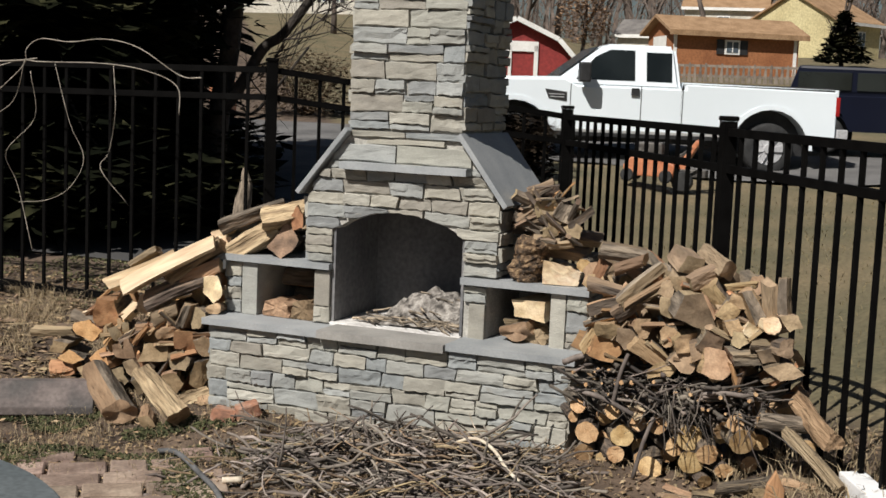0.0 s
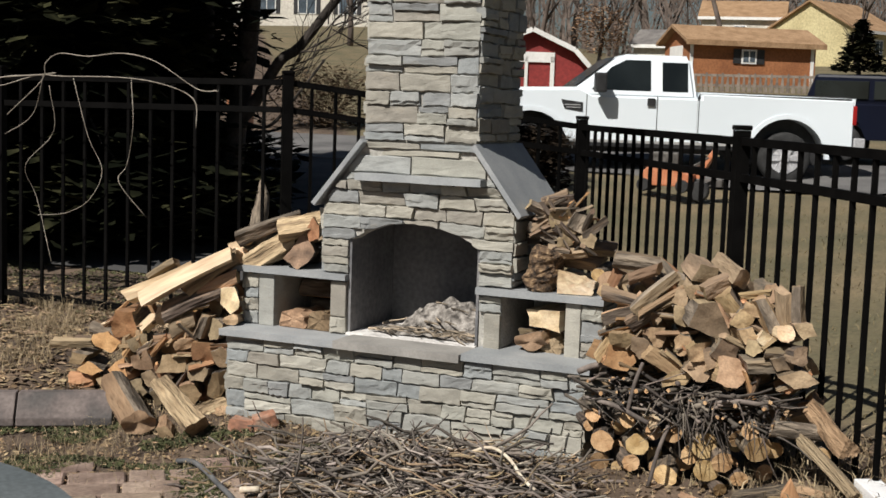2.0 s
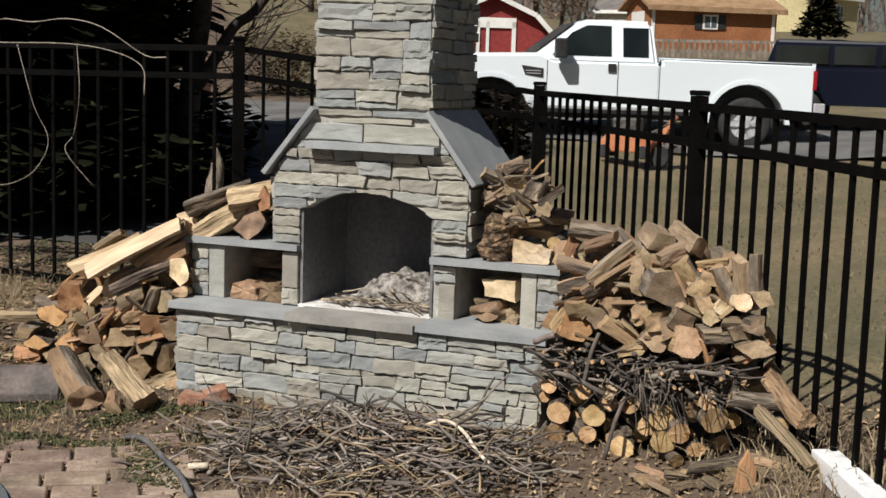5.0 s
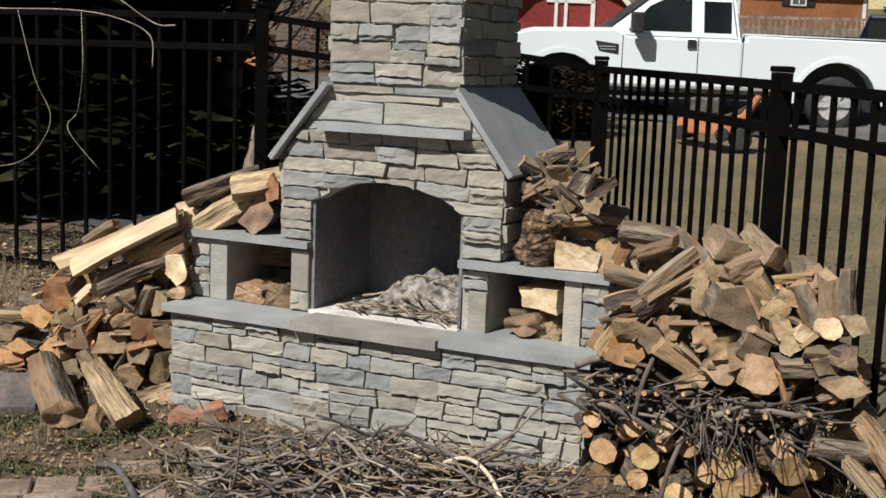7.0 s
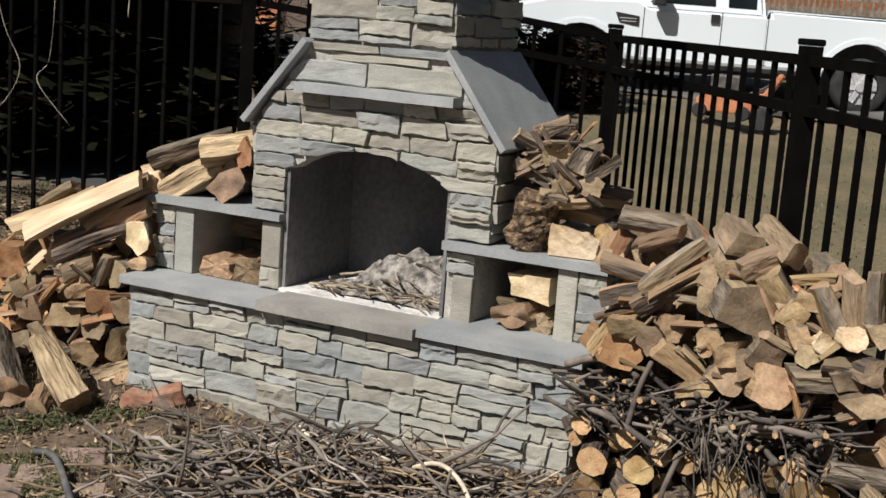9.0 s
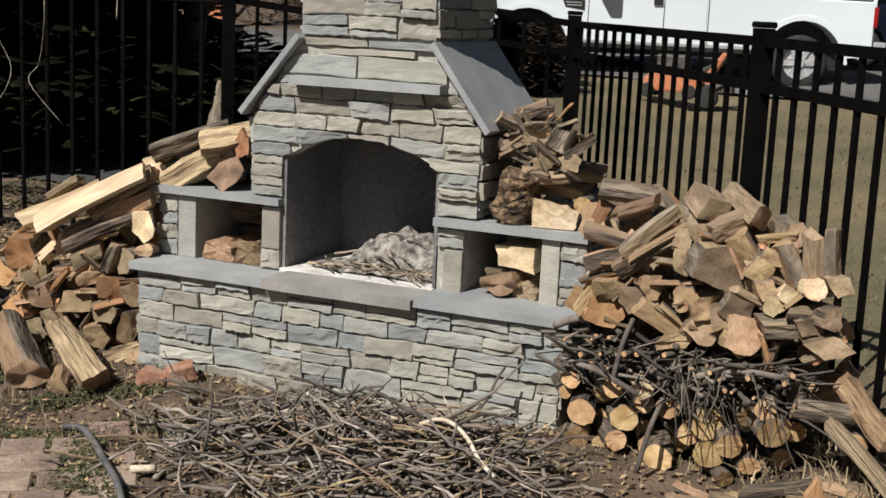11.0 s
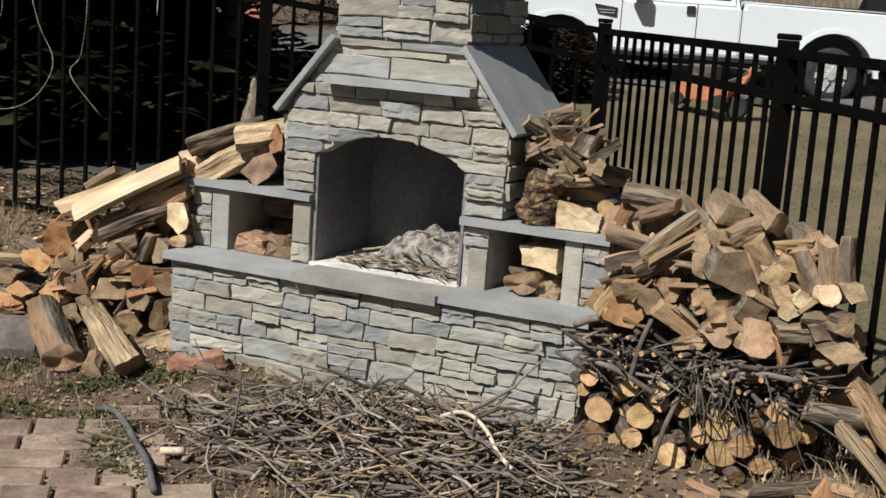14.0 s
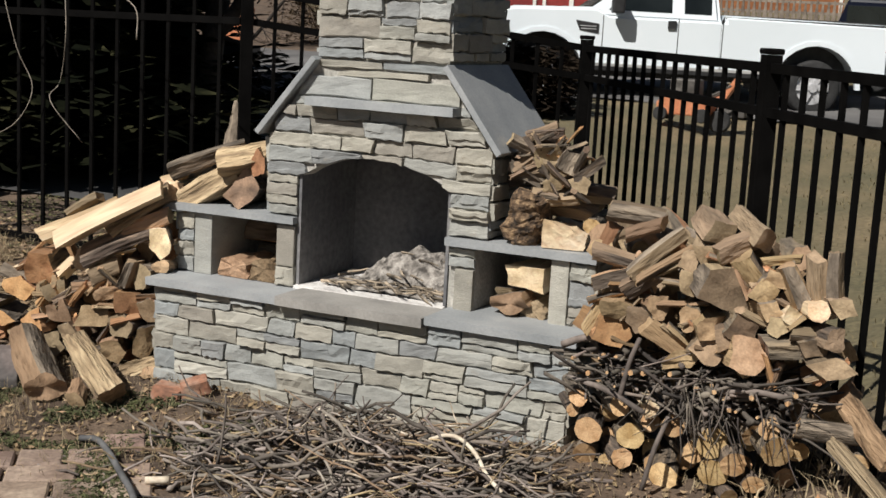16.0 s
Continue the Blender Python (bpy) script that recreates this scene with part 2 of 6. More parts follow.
M_TREE_RUST = mat("rusty_dead_leaves", (0.17, 0.1, 0.055), (0.3, 0.19, 0.11), 0.95, 1.5, 10, 0)
# one shrub brown twice: a sunlit tone and a near-black shaded tone
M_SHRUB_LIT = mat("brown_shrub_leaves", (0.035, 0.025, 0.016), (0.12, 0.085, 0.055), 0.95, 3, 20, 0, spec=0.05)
M_SHRUB_SHADED = mat("dark_brown_shrub", (0.008, 0.006, 0.005), (0.034, 0.025, 0.017), 0.95, 3, 20, 0, spec=0.05)
M_ROAD = mat("driveway_asphalt", (0.085, 0.082, 0.08), (0.15, 0.145, 0.14), 0.9, 1.2, 60, 0.3, 0.004)
M_TRUCK = mat("white_car_paint", (0.73, 0.79, 0.83), (0.79, 0.85, 0.89), 0.25, 0.7, 30, 0.0, grainy=0.05)
M_ROCKER = mat("dusty_lower_paint", (0.3, 0.3, 0.29), (0.42, 0.41, 0.39), 0.6, 2, 30, 0.0, grainy=0.2)
M_NAVY = mat("navy_car_paint", (0.004, 0.005, 0.012), (0.006, 0.008, 0.018), 0.3, 0.7, 30, 0.0, grainy=0.05, spec=0.2)
M_GLASSY = mat("tinted_car_glass", (0.006, 0.008, 0.008), (0.016, 0.02, 0.02), 0.08, 1, 30, 0.0, grainy=0.05)
M_RUBBER = mat("tyre_rubber", (0.014, 0.014, 0.014), (0.03, 0.03, 0.03), 0.85, 10, 60, 0.2)
M_RIM = mat("alloy_rim", (0.45, 0.45, 0.46), (0.6, 0.6, 0.61), 0.35, 5, 40, 0.0, metal=0.25)
M_TRIM = mat("black_plastic", (0.012, 0.012, 0.013), (0.025, 0.025, 0.026), 0.55, 10, 60, 0.05)
M_REDLAMP = mat("red_tail_lamp", (0.25, 0.008, 0.01), (0.35, 0.015, 0.015), 0.2, 6, 40, 0.0)
M_ORANGE = mat("orange_machine_paint", (0.4, 0.12, 0.05), (0.5, 0.2, 0.1), 0.5, 4, 40, 0.1)
M_STEEL = mat("grimy_steel", (0.05, 0.045, 0.04), (0.13, 0.12, 0.11), 0.6, 8, 40, 0.2, metal=0.3)
M_RED_BARN = mat("red_barn_paint", (0.17, 0.018, 0.017), (0.25, 0.03, 0.027), 0.8, 1, 12, 0.2)
M_WHITE = mat("white_trim_paint", (0.68, 0.67, 0.64), (0.78, 0.77, 0.74), 0.6, 2, 20, 0.1)
M_BROWN_SHED = mat("rust_brown_siding", (0.24, 0.09, 0.035), (0.33, 0.135, 0.055), 0.85, 1, 12, 0.2)
M_SHINGLE = mat("tan_shingles", (0.24, 0.145, 0.075), (0.34, 0.215, 0.12), 0.95, 2, 18, 0.4)
M_SHINGLE_DARK = mat("grey_shingles", (0.12, 0.11, 0.105), (0.2, 0.185, 0.17), 0.95, 2, 18, 0.4)
M_YELLOW = mat("pale_yellow_siding", (0.46, 0.39, 0.21), (0.55, 0.48, 0.27), 0.8, 0.6, 10, 0.1)
M_CREAM = mat("cream_siding", (0.46, 0.43, 0.37), (0.58, 0.55, 0.48), 0.8, 0.6, 10, 0.1)
M_PANE = mat("window_glass", (0.05, 0.065, 0.08), (0.1, 0.125, 0.15), 0.1, 0.8, 10, 0.0)
M_OLDFENCE = mat("grey_picket_wood", (0.13, 0.105, 0.085), (0.22, 0.185, 0.15), 0.95, 3, 30, 0.3, vary=0.2)


# ---- building helpers ----
def smooth(a):
    a = min(1.0, max(0.0, a))
    return a * a * (3 - 2 * a)


def obj(name, verts, faces, material, parent=None, label="", shade=False):
    me = bpy.data.meshes.new(name)
    me.from_pydata([tuple(v) for v in verts], [], [tuple(f) for f in faces])
    me.materials.append(material)
    if shade:
        me.polygons.foreach_set("use_smooth", [True] * len(me.polygons))
    me.update()
    ob = new(name, me)
    ob.parent = parent
    if label:
        ob["label"] = label
    return ob


def part(name, bm, material, parent=None, label="", shade=False):
    me = bpy.data.meshes.new(name)
    bm.to_mesh(me)
    bm.free()
    me.materials.append(material)
    if shade:
        me.polygons.foreach_set("use_smooth", [True] * len(me.polygons))
    ob = new(name, me)
    ob.parent = parent
    if label:
        ob["label"] = label
    return ob


def empty(name, x=0, y=0, z=0, turn=0, **tags):
    ob = new(name)
    ob.matrix_world = pose(x, y, z, 0, 0, turn)
    return tagged(ob, **tags)


def add_box(bm, x0, x1, y0, y1, z0, z1, bevel=0.0, m=None):
    r = bmesh.ops.create_cube(bm, size=1)
    vs = r["verts"]
    for v in vs:
        v.co = Vector(((x0 + x1) / 2 + v.co.x * (x1 - x0), (y0 + y1) / 2 + v.co.y * (y1 - y0), (z0 + z1) / 2 + v.co.z * (z1 - z0)))
        if m:
            v.co = m @ v.co
    if bevel:
        es = list({e for v in vs for e in v.link_edges})
        bmesh.ops.bevel(bm, geom=es, offset=bevel, segments=2, affect="EDGES", profile=0.6)
    return bm


def box(name, x0, x1, y0, y1, z0, z1, material, parent=None, label="", bevel=0.0):
    return part(name, add_box(bmesh.new(), x0, x1, y0, y1, z0, z1, bevel), material, parent, label)


def add_prism(bm, outline, lo, hi, axis="y", bevel=0.0):
    """Extrudes an outline: given in (x, z) along y, or in (y, z) along x, or in (x, y) along z."""
    def at(p, d):
        return {"y": (p[0], d, p[1]), "x": (d, p[0], p[1]), "z": (p[0], p[1], d)}[axis]
    a = [bm.verts.new(at(p, lo)) for p in outline]
    b = [bm.verts.new(at(p, hi)) for p in outline]
    fs = [bm.faces.new(a), bm.faces.new(b[::-1])]
    for i in range(len(a)):
        j = (i + 1) % len(a)
        fs.append(bm.faces.new((a[j], a[i], b[i], b[j])))
    bmesh.ops.recalc_face_normals(bm, faces=fs)
    if bevel:
        es = list({e for f in fs for e in f.edges})
        bmesh.ops.bevel(bm, geom=es, offset=bevel, segments=2, affect="EDGES", profile=0.6)
    return bm


def tube_data(points, radii, sides=6, verts=None, faces=None):
    verts, faces = ([] if verts is None else verts), ([] if faces is None else faces)
    pts = [Vector(p) for p in points]
    n, base = len(pts), len(verts)
    for i, p in enumerate(pts):
        d = (pts[min(i + 1, n - 1)] - pts[max(i - 1, 0)]).normalized()
        u = d.cross(Vector((0.31, 0.17, 0.93)))
        u = u.normalized() if u.length > 0.05 else d.cross(Vector((1, 0, 0))).normalized()
        w = d.cross(u)
        r = radii[i] if isinstance(radii, (list, tuple)) else radii
        for s in range(sides):
            a = 2 * math.pi * s / sides
            verts.append(p + u * (r * math.cos(a)) + w * (r * math.sin(a)))
    for i in range(n - 1):
        for s in range(sides):
            t = (s + 1) % sides
            faces.append((base + i * sides + s, base + i * sides + t, base + (i + 1) * sides + t, base + (i + 1) * sides + s))
    faces.append(tuple(base + s for s in range(sides))[::-1])
    faces.append(tuple(base + (n - 1) * sides + s for s in range(sides)))
    return verts, faces


def curve_points(points, steps=5):
    """A smooth line through the points."""
    p = [Vector(q) for q in points]
    p = [p[0] * 2 - p[1]] + p + [p[-1] * 2 - p[-2]]
    out = []
    for i in range(1, len(p) - 2):
        for s in range(steps):
            t = s / steps
            out.append(0.5 * (2 * p[i] + (p[i + 1] - p[i - 1]) * t + (2 * p[i - 1] - 5 * p[i] + 4 * p[i + 1] - p[i + 2]) * t * t + (3 * p[i] - p[i - 1] - 3 * p[i + 1] + p[i + 2]) * t ** 3))
    return out + [p[-2]]


# ---- ground ----
def ground_z(x, y):
    z = 0.05 + 0.05 * smooth((y + 0.6) / 0.5) + 0.06 * smooth((x - 1.2) / 1.1) * smooth((y + 1.2) / 1.0)
    z += 0.2 * smooth((x - 2.45) / 0.8) * smooth((y + 1.8) / 1.2)
    z += 0.14 * smooth((-0.35 - x) / 0.9) * smooth((y + 0.5) / 1.2)
    z += 0.06 * smooth((y - 0.5) / 2.0)
    r = max(0.0, y - 3.0)
    z += 0.045 * min(r, 12) + 0.068 * max(0, min(r - 12, 70))
    return z + 0.036 * max(0, min(r - 12, 60)) * smooth((-x - 22) / 14)


def ground_sheet():
    def steps(lo, hi, mid0, mid1, fine):
        out, v, d = [], mid0, fine
        while v > lo:
            out.append(v)
            v -= d
            d *= 1.22
        out = [lo] + out[::-1]
        v = mid0 + fine
        while v < mid1:
            out.append(v)
            v += fine
        d = fine
        while v < hi:
            out.append(v)
            v += d
            d *= 1.22
        return out + [hi]
    xs, ys = steps(-500, 500, -3.0, 4.2, 0.06), steps(-500, 900, -2.6, 3.0, 0.06)
    verts = []
    for y in ys:
        for x in xs:
            near = smooth(1 - (math.hypot(x - 1, y - 0.5) - 4) / 6)
            bumpy = noise.noise((x * 1.7, y * 1.7, 0)) * 0.02 + noise.noise((x * 7, y * 7, 3)) * 0.008
            patio = smooth((-0.5 - y) / 0.25) * smooth((0.8 - x) / 0.3)
            verts.append((x, y, ground_z(x, y) + bumpy * (0.3 + 0.7 * near) * (1 - 0.75 * patio)))
    w = len(xs)
    faces = [(j * w + i, j * w + i + 1, (j + 1) * w + i + 1, (j + 1) * w + i) for j in range(len(ys) - 1) for i in range(w - 1)]
    m = mat("bare_earth_and_lawn", (0.055, 0.037, 0.025), (0.145, 0.1, 0.068), 0.95, 3, 55, 0.9, 0.014, c=(0.094, 0.065, 0.044))
    t = m.node_tree
    n, k = t.nodes, t.links
    p = n["Principled BSDF"]
    earth = p.inputs["Base Color"].links[0].from_socket
    geo = n.new("ShaderNodeNewGeometry")
    sep = n.new("ShaderNodeSeparateXYZ")
    k.new(geo.outputs["Position"], sep.inputs[0])
    lawn, patch, blade = n.new("ShaderNodeValToRGB"), n.new("ShaderNodeTexNoise"), n.new("ShaderNodeTexNoise")
    patch.inputs["Scale"].default_value, patch.inputs["Detail"].default_value = 0.9, 6
    blade.inputs["Scale"].default_value, blade.inputs["Detail"].default_value = 26, 3
    k.new(geo.outputs["Position"], patch.inputs["Vector"])
    k.new(geo.outputs["Position"], blade.inputs["Vector"])
    e = lawn.color_ramp.elements
    e[0].position, e[0].color = 0.3, (0.095, 0.086, 0.045, 1)
    e[1].position, e[1].color = 0.72, (0.185, 0.14, 0.078, 1)
    mid = e.new(0.5)
    mid.color = (0.138, 0.112, 0.061, 1)
    k.new(patch.outputs[0], lawn.inputs[0])
    ov = n.new("ShaderNodeMix")
    ov.data_type, ov.blend_type = "RGBA", "OVERLAY"
    ov.inputs[0].default_value = 0.8
    k.new(lawn.outputs[0], ov.inputs[6])
    k.new(blade.outputs[0], ov.inputs[7])
    # lawn begins beyond the line of the fence
    line = n.new("ShaderNodeMath")
    line.operation = "MULTIPLY_ADD"
    line.inputs[1].default_value, line.inputs[2].default_value = 0.67, 0.0
    k.new(sep.outputs[1], line.inputs[0])
    tot = n.new("ShaderNodeMath")
    tot.operation = "ADD"
    k.new(line.outputs[0], tot.inputs[0])
    k.new(sep.outputs[0], tot.inputs[1])
    wob = n.new("ShaderNodeMath")
    wob.operation = "MULTIPLY_ADD"
    wob.inputs[1].default_value = 0.7
    k.new(patch.outputs[0], wob.inputs[0])
    k.new(tot.outputs[0], wob.inputs[2])
    rng = n.new("ShaderNodeMapRange")
    rng.inputs["From Min"].default_value, rng.inputs["From Max"].default_value = 3.55, 3.95
    k.new(wob.outputs[0], rng.inputs["Value"])
    fin = n.new("ShaderNodeMix")
    fin.data_type = "RGBA"
    k.new(rng.outputs[0], fin.inputs[0])
    k.new(earth, fin.inputs[6])
    k.new(ov.outputs[2], fin.inputs[7])
    k.new(fin.outputs[2], p.inputs["Base Color"])
    return tagged(obj("ground", verts, faces, m, shade=True), "bare brown earth with dead grass lawn beyond the fence", "ground", kind="structure")


ground_sheet()


def strip(name, outline, material, lift, label, category):
    """A paved sheet that follows the ground."""
    bm = bmesh.new()
    vs = [bm.verts.new((x, y, 0)) for x, y in outline]
    bm.faces.new(vs)
    bmesh.ops.triangulate(bm, faces=bm.faces[:])
    for _ in range(5):
        bmesh.ops.subdivide_edges(bm, edges=[e for e in bm.edges if e.calc_length() > 1.2], cuts=1)
        bmesh.ops.triangulate(bm, faces=bm.faces[:])
    for v in bm.verts:
        v.co.z = ground_z(v.co.x, v.co.y) + lift
    return tagged(part(name, bm, material), label, category, kind="structure")


strip("road", [(-30, 13.6), (30, 13.6), (30, 18.0), (-30, 18.0)], M_ROAD, 0.03, "worn grey asphalt driveway behind the yard", "driveway")
# asphalt darker than the road's: the tree shade is part of its colour
strip("driveway", [(-12, 2.9), (-0.9, 2.9), (-2.6, 13.55), (-18, 13.55)], mat("dark_asphalt", (0.03, 0.03, 0.031), (0.06, 0.058, 0.056), 0.9, 1.5, 60, 0.3, 0.004), 0.02, "asphalt drive with the evergreens' shade put into its dark colour", "driveway")

# ---- fireplace ----
X_L, X_R = 0.0, 1.95
FIRE = empty("outdoor_fireplace", 0, 0, 0, label="grey bluestone veneer outdoor fireplace with chimney and side niches", category="fireplace")
rnd = random.Random(7)


def stone(name, bottom, top, face, depth, at, parent):
    """One veneer stone. bottom and top: lists of (u, z); at(u, z, d) gives the place, d metres proud of the wall."""
    n = len(bottom)
    bottom = [(u + rnd.uniform(-0.003, 0.003), z + rnd.uniform(-0.0045, 0.0035)) for u, z in bottom]
    top = [(u + rnd.uniform(-0.003, 0.003), z + rnd.uniform(-0.0035, 0.0045)) for u, z in top]
    key = rnd.uniform(0, 90)
    tilt_u, tilt_z = rnd.uniform(-0.06, 0.06), rnd.uniform(-0.12, 0.12)
    cu, cz = bottom[n // 2][0], (bottom[n // 2][1] + top[n // 2][1]) / 2
    step = rnd.uniform(0.3, 0.7) if rnd.random() < 0.4 and top[0][1] - bottom[0][1] > 0.04 else 0.0
    ledge = rnd.uniform(0.004, 0.011) * rnd.choice((-1, 1))
    rows = [(0.0, -depth), (0.0, face - 0.004), (0.06, face), (0.3, face), (step or 0.5, face), (step + 0.03 if step else 0.7, face), (0.95, face), (1.0, face - 0.003), (1.0, -depth)]
    verts, faces = [], []
    for f, d in rows:
        for i in range(n):
            (ub, zb), (ut, zt) = bottom[i], top[i]
            u, z = ub + (ut - ub) * f, zb + (zt - zb) * f
            dd = d
            if d > -depth:
                dd += (u - cu) * tilt_u + (z - cz) * tilt_z + 0.006 * noise.noise((u * 12, z * 20, key)) + 0.003 * noise.noise((u * 45, z * 60, key))
                if step and f > step + 0.01 + 0.1 * noise.noise((u * 22, key, 1)):
                    dd += ledge
                if i in (0, n - 1) and d == face:
                    dd -= 0.003
            verts.append(at(u, z, dd))
    for k in range(len(rows) - 1):
        for i in range(n - 1):
            a = k * n + i
            faces.append((a, a + 1, a + n + 1, a + n))
    ends = [k * n for k in range(len(rows))]
    faces.append(tuple(ends[::-1]))
    faces.append(tuple(e + n - 1 for e in ends))
    return obj(name, verts, faces, M_STONE_TAN if rnd.random() < 0.2 else M_STONE, parent)


def veneer(u0, u1, z0, z1, at, parent, lo=None, hi=None, length=(0.12, 0.32), height=(0.045, 0.1), gap=0.007, depth=0.03, limits=None, courses=()):
    """Fills a wall with courses of stones. lo(u), hi(u): the wall's lower and upper outline; limits(z): its ends at that height; courses: (height, joints) of the lowest ones."""
    z, k, key = z0, 0, rnd.uniform(0, 99)
    def wave(u, level):
        return 0.009 * noise.noise((u * 3.1, level * 5.7, key)) if len(courses) < level < 99 else 0.0
    while z < z1 - 0.02:
        h = rnd.uniform(*height)
        joints = list(courses[k][1]) if k < len(courses) else []
        last = z1 - z - h < height[0]
        if k < len(courses):
            h, last = courses[k][0], k == len(courses) - 1 and z + courses[k][0] > z1 - 0.02
        elif last:
            h = z1 - z
        a, b = limits(z + h / 2) if limits else (u0, u1)
        u, lean = a, 0.0
        while u < b - 0.02:
            w = rnd.uniform(*length)
            if joints:
                w = joints.pop(0) - u
            elif k < len(courses) or b - u - w < length[0] * 0.6:
                w = b - u
            lean2 = 0.0 if u + w > b - 0.01 else rnd.uniform(-0.011, 0.011)
            cut = rnd.uniform(0.35, 0.65) if k >= len(courses) and h > 0.07 and rnd.random() < 0.48 else 0
            levels = [(0.0, cut), (cut, 1.0)] if cut else [(0.0, 1.0)]
            for fa, fb in levels:
                ns = 8
                bot, topp = [], []
                for i in range(ns):
                    q = i / (ns - 1)
                    def edge_u(f):
                        l, rr = u + gap / 2 + lean * (f - 0.5), u + w - gap / 2 + lean2 * (f - 0.5)
                        return l + (rr - l) * q
                    ub, ut = edge_u(fa), edge_u(fb)
                    low0, high0 = z + wave(ub, k), z + h + (0 if last else wave(ut, k + 1))
                    low = low0 + (high0 - low0) * fa + gap / 2
                    high = low0 + (high0 - low0) * fb - gap / 2
                    low, high = max(low, lo(ub) if lo else -9), min(high, hi(ut) if hi else 9)
                    if high - low > 0.012:
                        bot.append((ub, low))
                        topp.append((ut, high))
                if len(bot) >= 2 and bot[-1][0] - bot[0][0] > 0.02:
                    stone("stone", bot, topp, 0.006 if k < len(courses) else rnd.uniform(0.0, 0.024), depth, at, parent)
            u, lean = u + w, lean2
        z += h
        k += 1


BASE_Y, FACE_Y, BACK_Y = 0.036, 0.22, 0.78
ARCH_L, ARCH_R, SPRING, CROWN = 0.615, 1.313, 1.025, 1.128
ARCH_M, HALF = (ARCH_L + ARCH_R) / 2, (ARCH_R - ARCH_L) / 2
RAD = (HALF ** 2 + (CROWN - SPRING) ** 2) / (2 * (CROWN - SPRING))


def arch(u):
    if abs(u - ARCH_M) >= HALF:
        return -9
    return CROWN - RAD + math.sqrt(RAD ** 2 - (u - ARCH_M) ** 2) + 0.004


SLOPE_Z0, SLOPE_Z1 = 1.203, 1.525
BODY_L, BODY_R, CH_L, CH_R = 0.462, 1.485, 0.685, 1.278


def shoulder(u):
    if u < CH_L:
        return SLOPE_Z0 + (SLOPE_Z1 - SLOPE_Z0) * (u - BODY_L) / (CH_L - BODY_L)
    if u > CH_R:
        return SLOPE_Z0 + (SLOPE_Z1 - SLOPE_Z0) * (BODY_R - u) / (BODY_R - CH_R)
    return 9


def core(name, bm):
    return part(name, bm, M_MORTAR, FIRE, "rough mortar core")


# solid cores, set back behind the stones
core("base_core", add_box(bmesh.new(), 0.03, 1.31, BASE_Y + 0.012, BACK_Y, 0.0, 0.519))
core("base_core", add_box(bmesh.new(), 1.31, 1.92, BASE_Y + 0.012, BACK_Y, 0.0, 0.531))
bm = bmesh.new()
ns = 14
arch_pts = [(ARCH_L + 2 * HALF * i / ns, max(SPRING, arch(ARCH_L + 2 * HALF * i / ns))) for i in range(ns + 1)]
left = [(BODY_L + 0.012, 0.86), (ARCH_L, 0.86), (ARCH_L, SPRING)]
outline = left + arch_pts[1:-1] + [(ARCH_R, SPRING), (ARCH_R, 0.86), (BODY_R - 0.012, 0.86), (BODY_R - 0.012, SLOPE_Z0), (CH_R, SLOPE_Z1), (CH_L, SLOPE_Z1), (BODY_L + 0.012, SLOPE_Z0)]
add_prism(bm, outline, FACE_Y + 0.012, FACE_Y + 0.1)
core("front_core", bm)
for a, b in ((0.515, ARCH_L), (ARCH_R, 1.435)):
    core("pier_core", add_box(bmesh.new(), a + 0.005, b - 0.003, FACE_Y + 0.012, BACK_Y, 0.555, 0.825))
for a, b in ((BODY_L + 0.012, ARCH_L), (ARCH_R, BODY_R - 0.012)):
    core("side_core", add_box(bmesh.new(), a, b, FACE_Y + 0.1, BACK_Y, 0.86, SLOPE_Z0))
core("back_core", add_box(bmesh.new(), BODY_L + 0.012, BODY_R - 0.012, BACK_Y - 0.06, BACK_Y, 0.56, SLOPE_Z0))
bm = bmesh.new()
add_prism(bm, [(BODY_L + 0.012, SLOPE_Z0), (BODY_R - 0.012, SLOPE_Z0), (CH_R, SLOPE_Z1), (CH_L, SLOPE_Z1)], FACE_Y + 0.1, BACK_Y)
core("smoke_chamber_core", bm)
core("chimney_core", add_box(bmesh.new(), CH_L + 0.01, CH_R - 0.01, FACE_Y + 0.012, BACK_Y, SLOPE_Z1, 3.3))
for a, b in ((0.012, 0.19), (1.755, 1.935)):
    core("niche_core", add_box(bmesh.new(), a + 0.004, b - 0.004, FACE_Y + 0.012, BACK_Y, 0.555, 0.82))
for a, b in ((0.02, 0.515), (1.435, 1.93)):
    core("niche_back", add_box(bmesh.new(), a, b, BACK_Y - 0.1, BACK_Y - 0.062, 0.555, 0.82))

# firebox lining
for a, b in ((ARCH_L - 0.001, ARCH_L + 0.012), (ARCH_R - 0.012, ARCH_R + 0.001)):
    box("lining_panel", a, b, FACE_Y + 0.005, BACK_Y - 0.076, 0.56, 1.03 if a > 9 else 1.15, M_PARGE, FIRE, "smooth grey sooty firebox lining")
box("lining_panel", ARCH_L, ARCH_R, BACK_Y - 0.075, BACK_Y - 0.061, 0.56, 1.15, M_PARGE, FIRE, "smooth grey sooty firebox lining")
box("lining_panel", ARCH_L - 0.01, ARCH_R + 0.01, FACE_Y + 0.102, BACK_Y - 0.06, CROWN + 0.035, 1.188, M_PARGE, FIRE, "smooth grey sooty firebox ceiling")
box("firebox_floor", ARCH_L, ARCH_R, FACE_Y - 0.02, BACK_Y - 0.06, 0.55, 0.566, M_FLOOR_ASH, FIRE, "ash-whitened firebox floor")

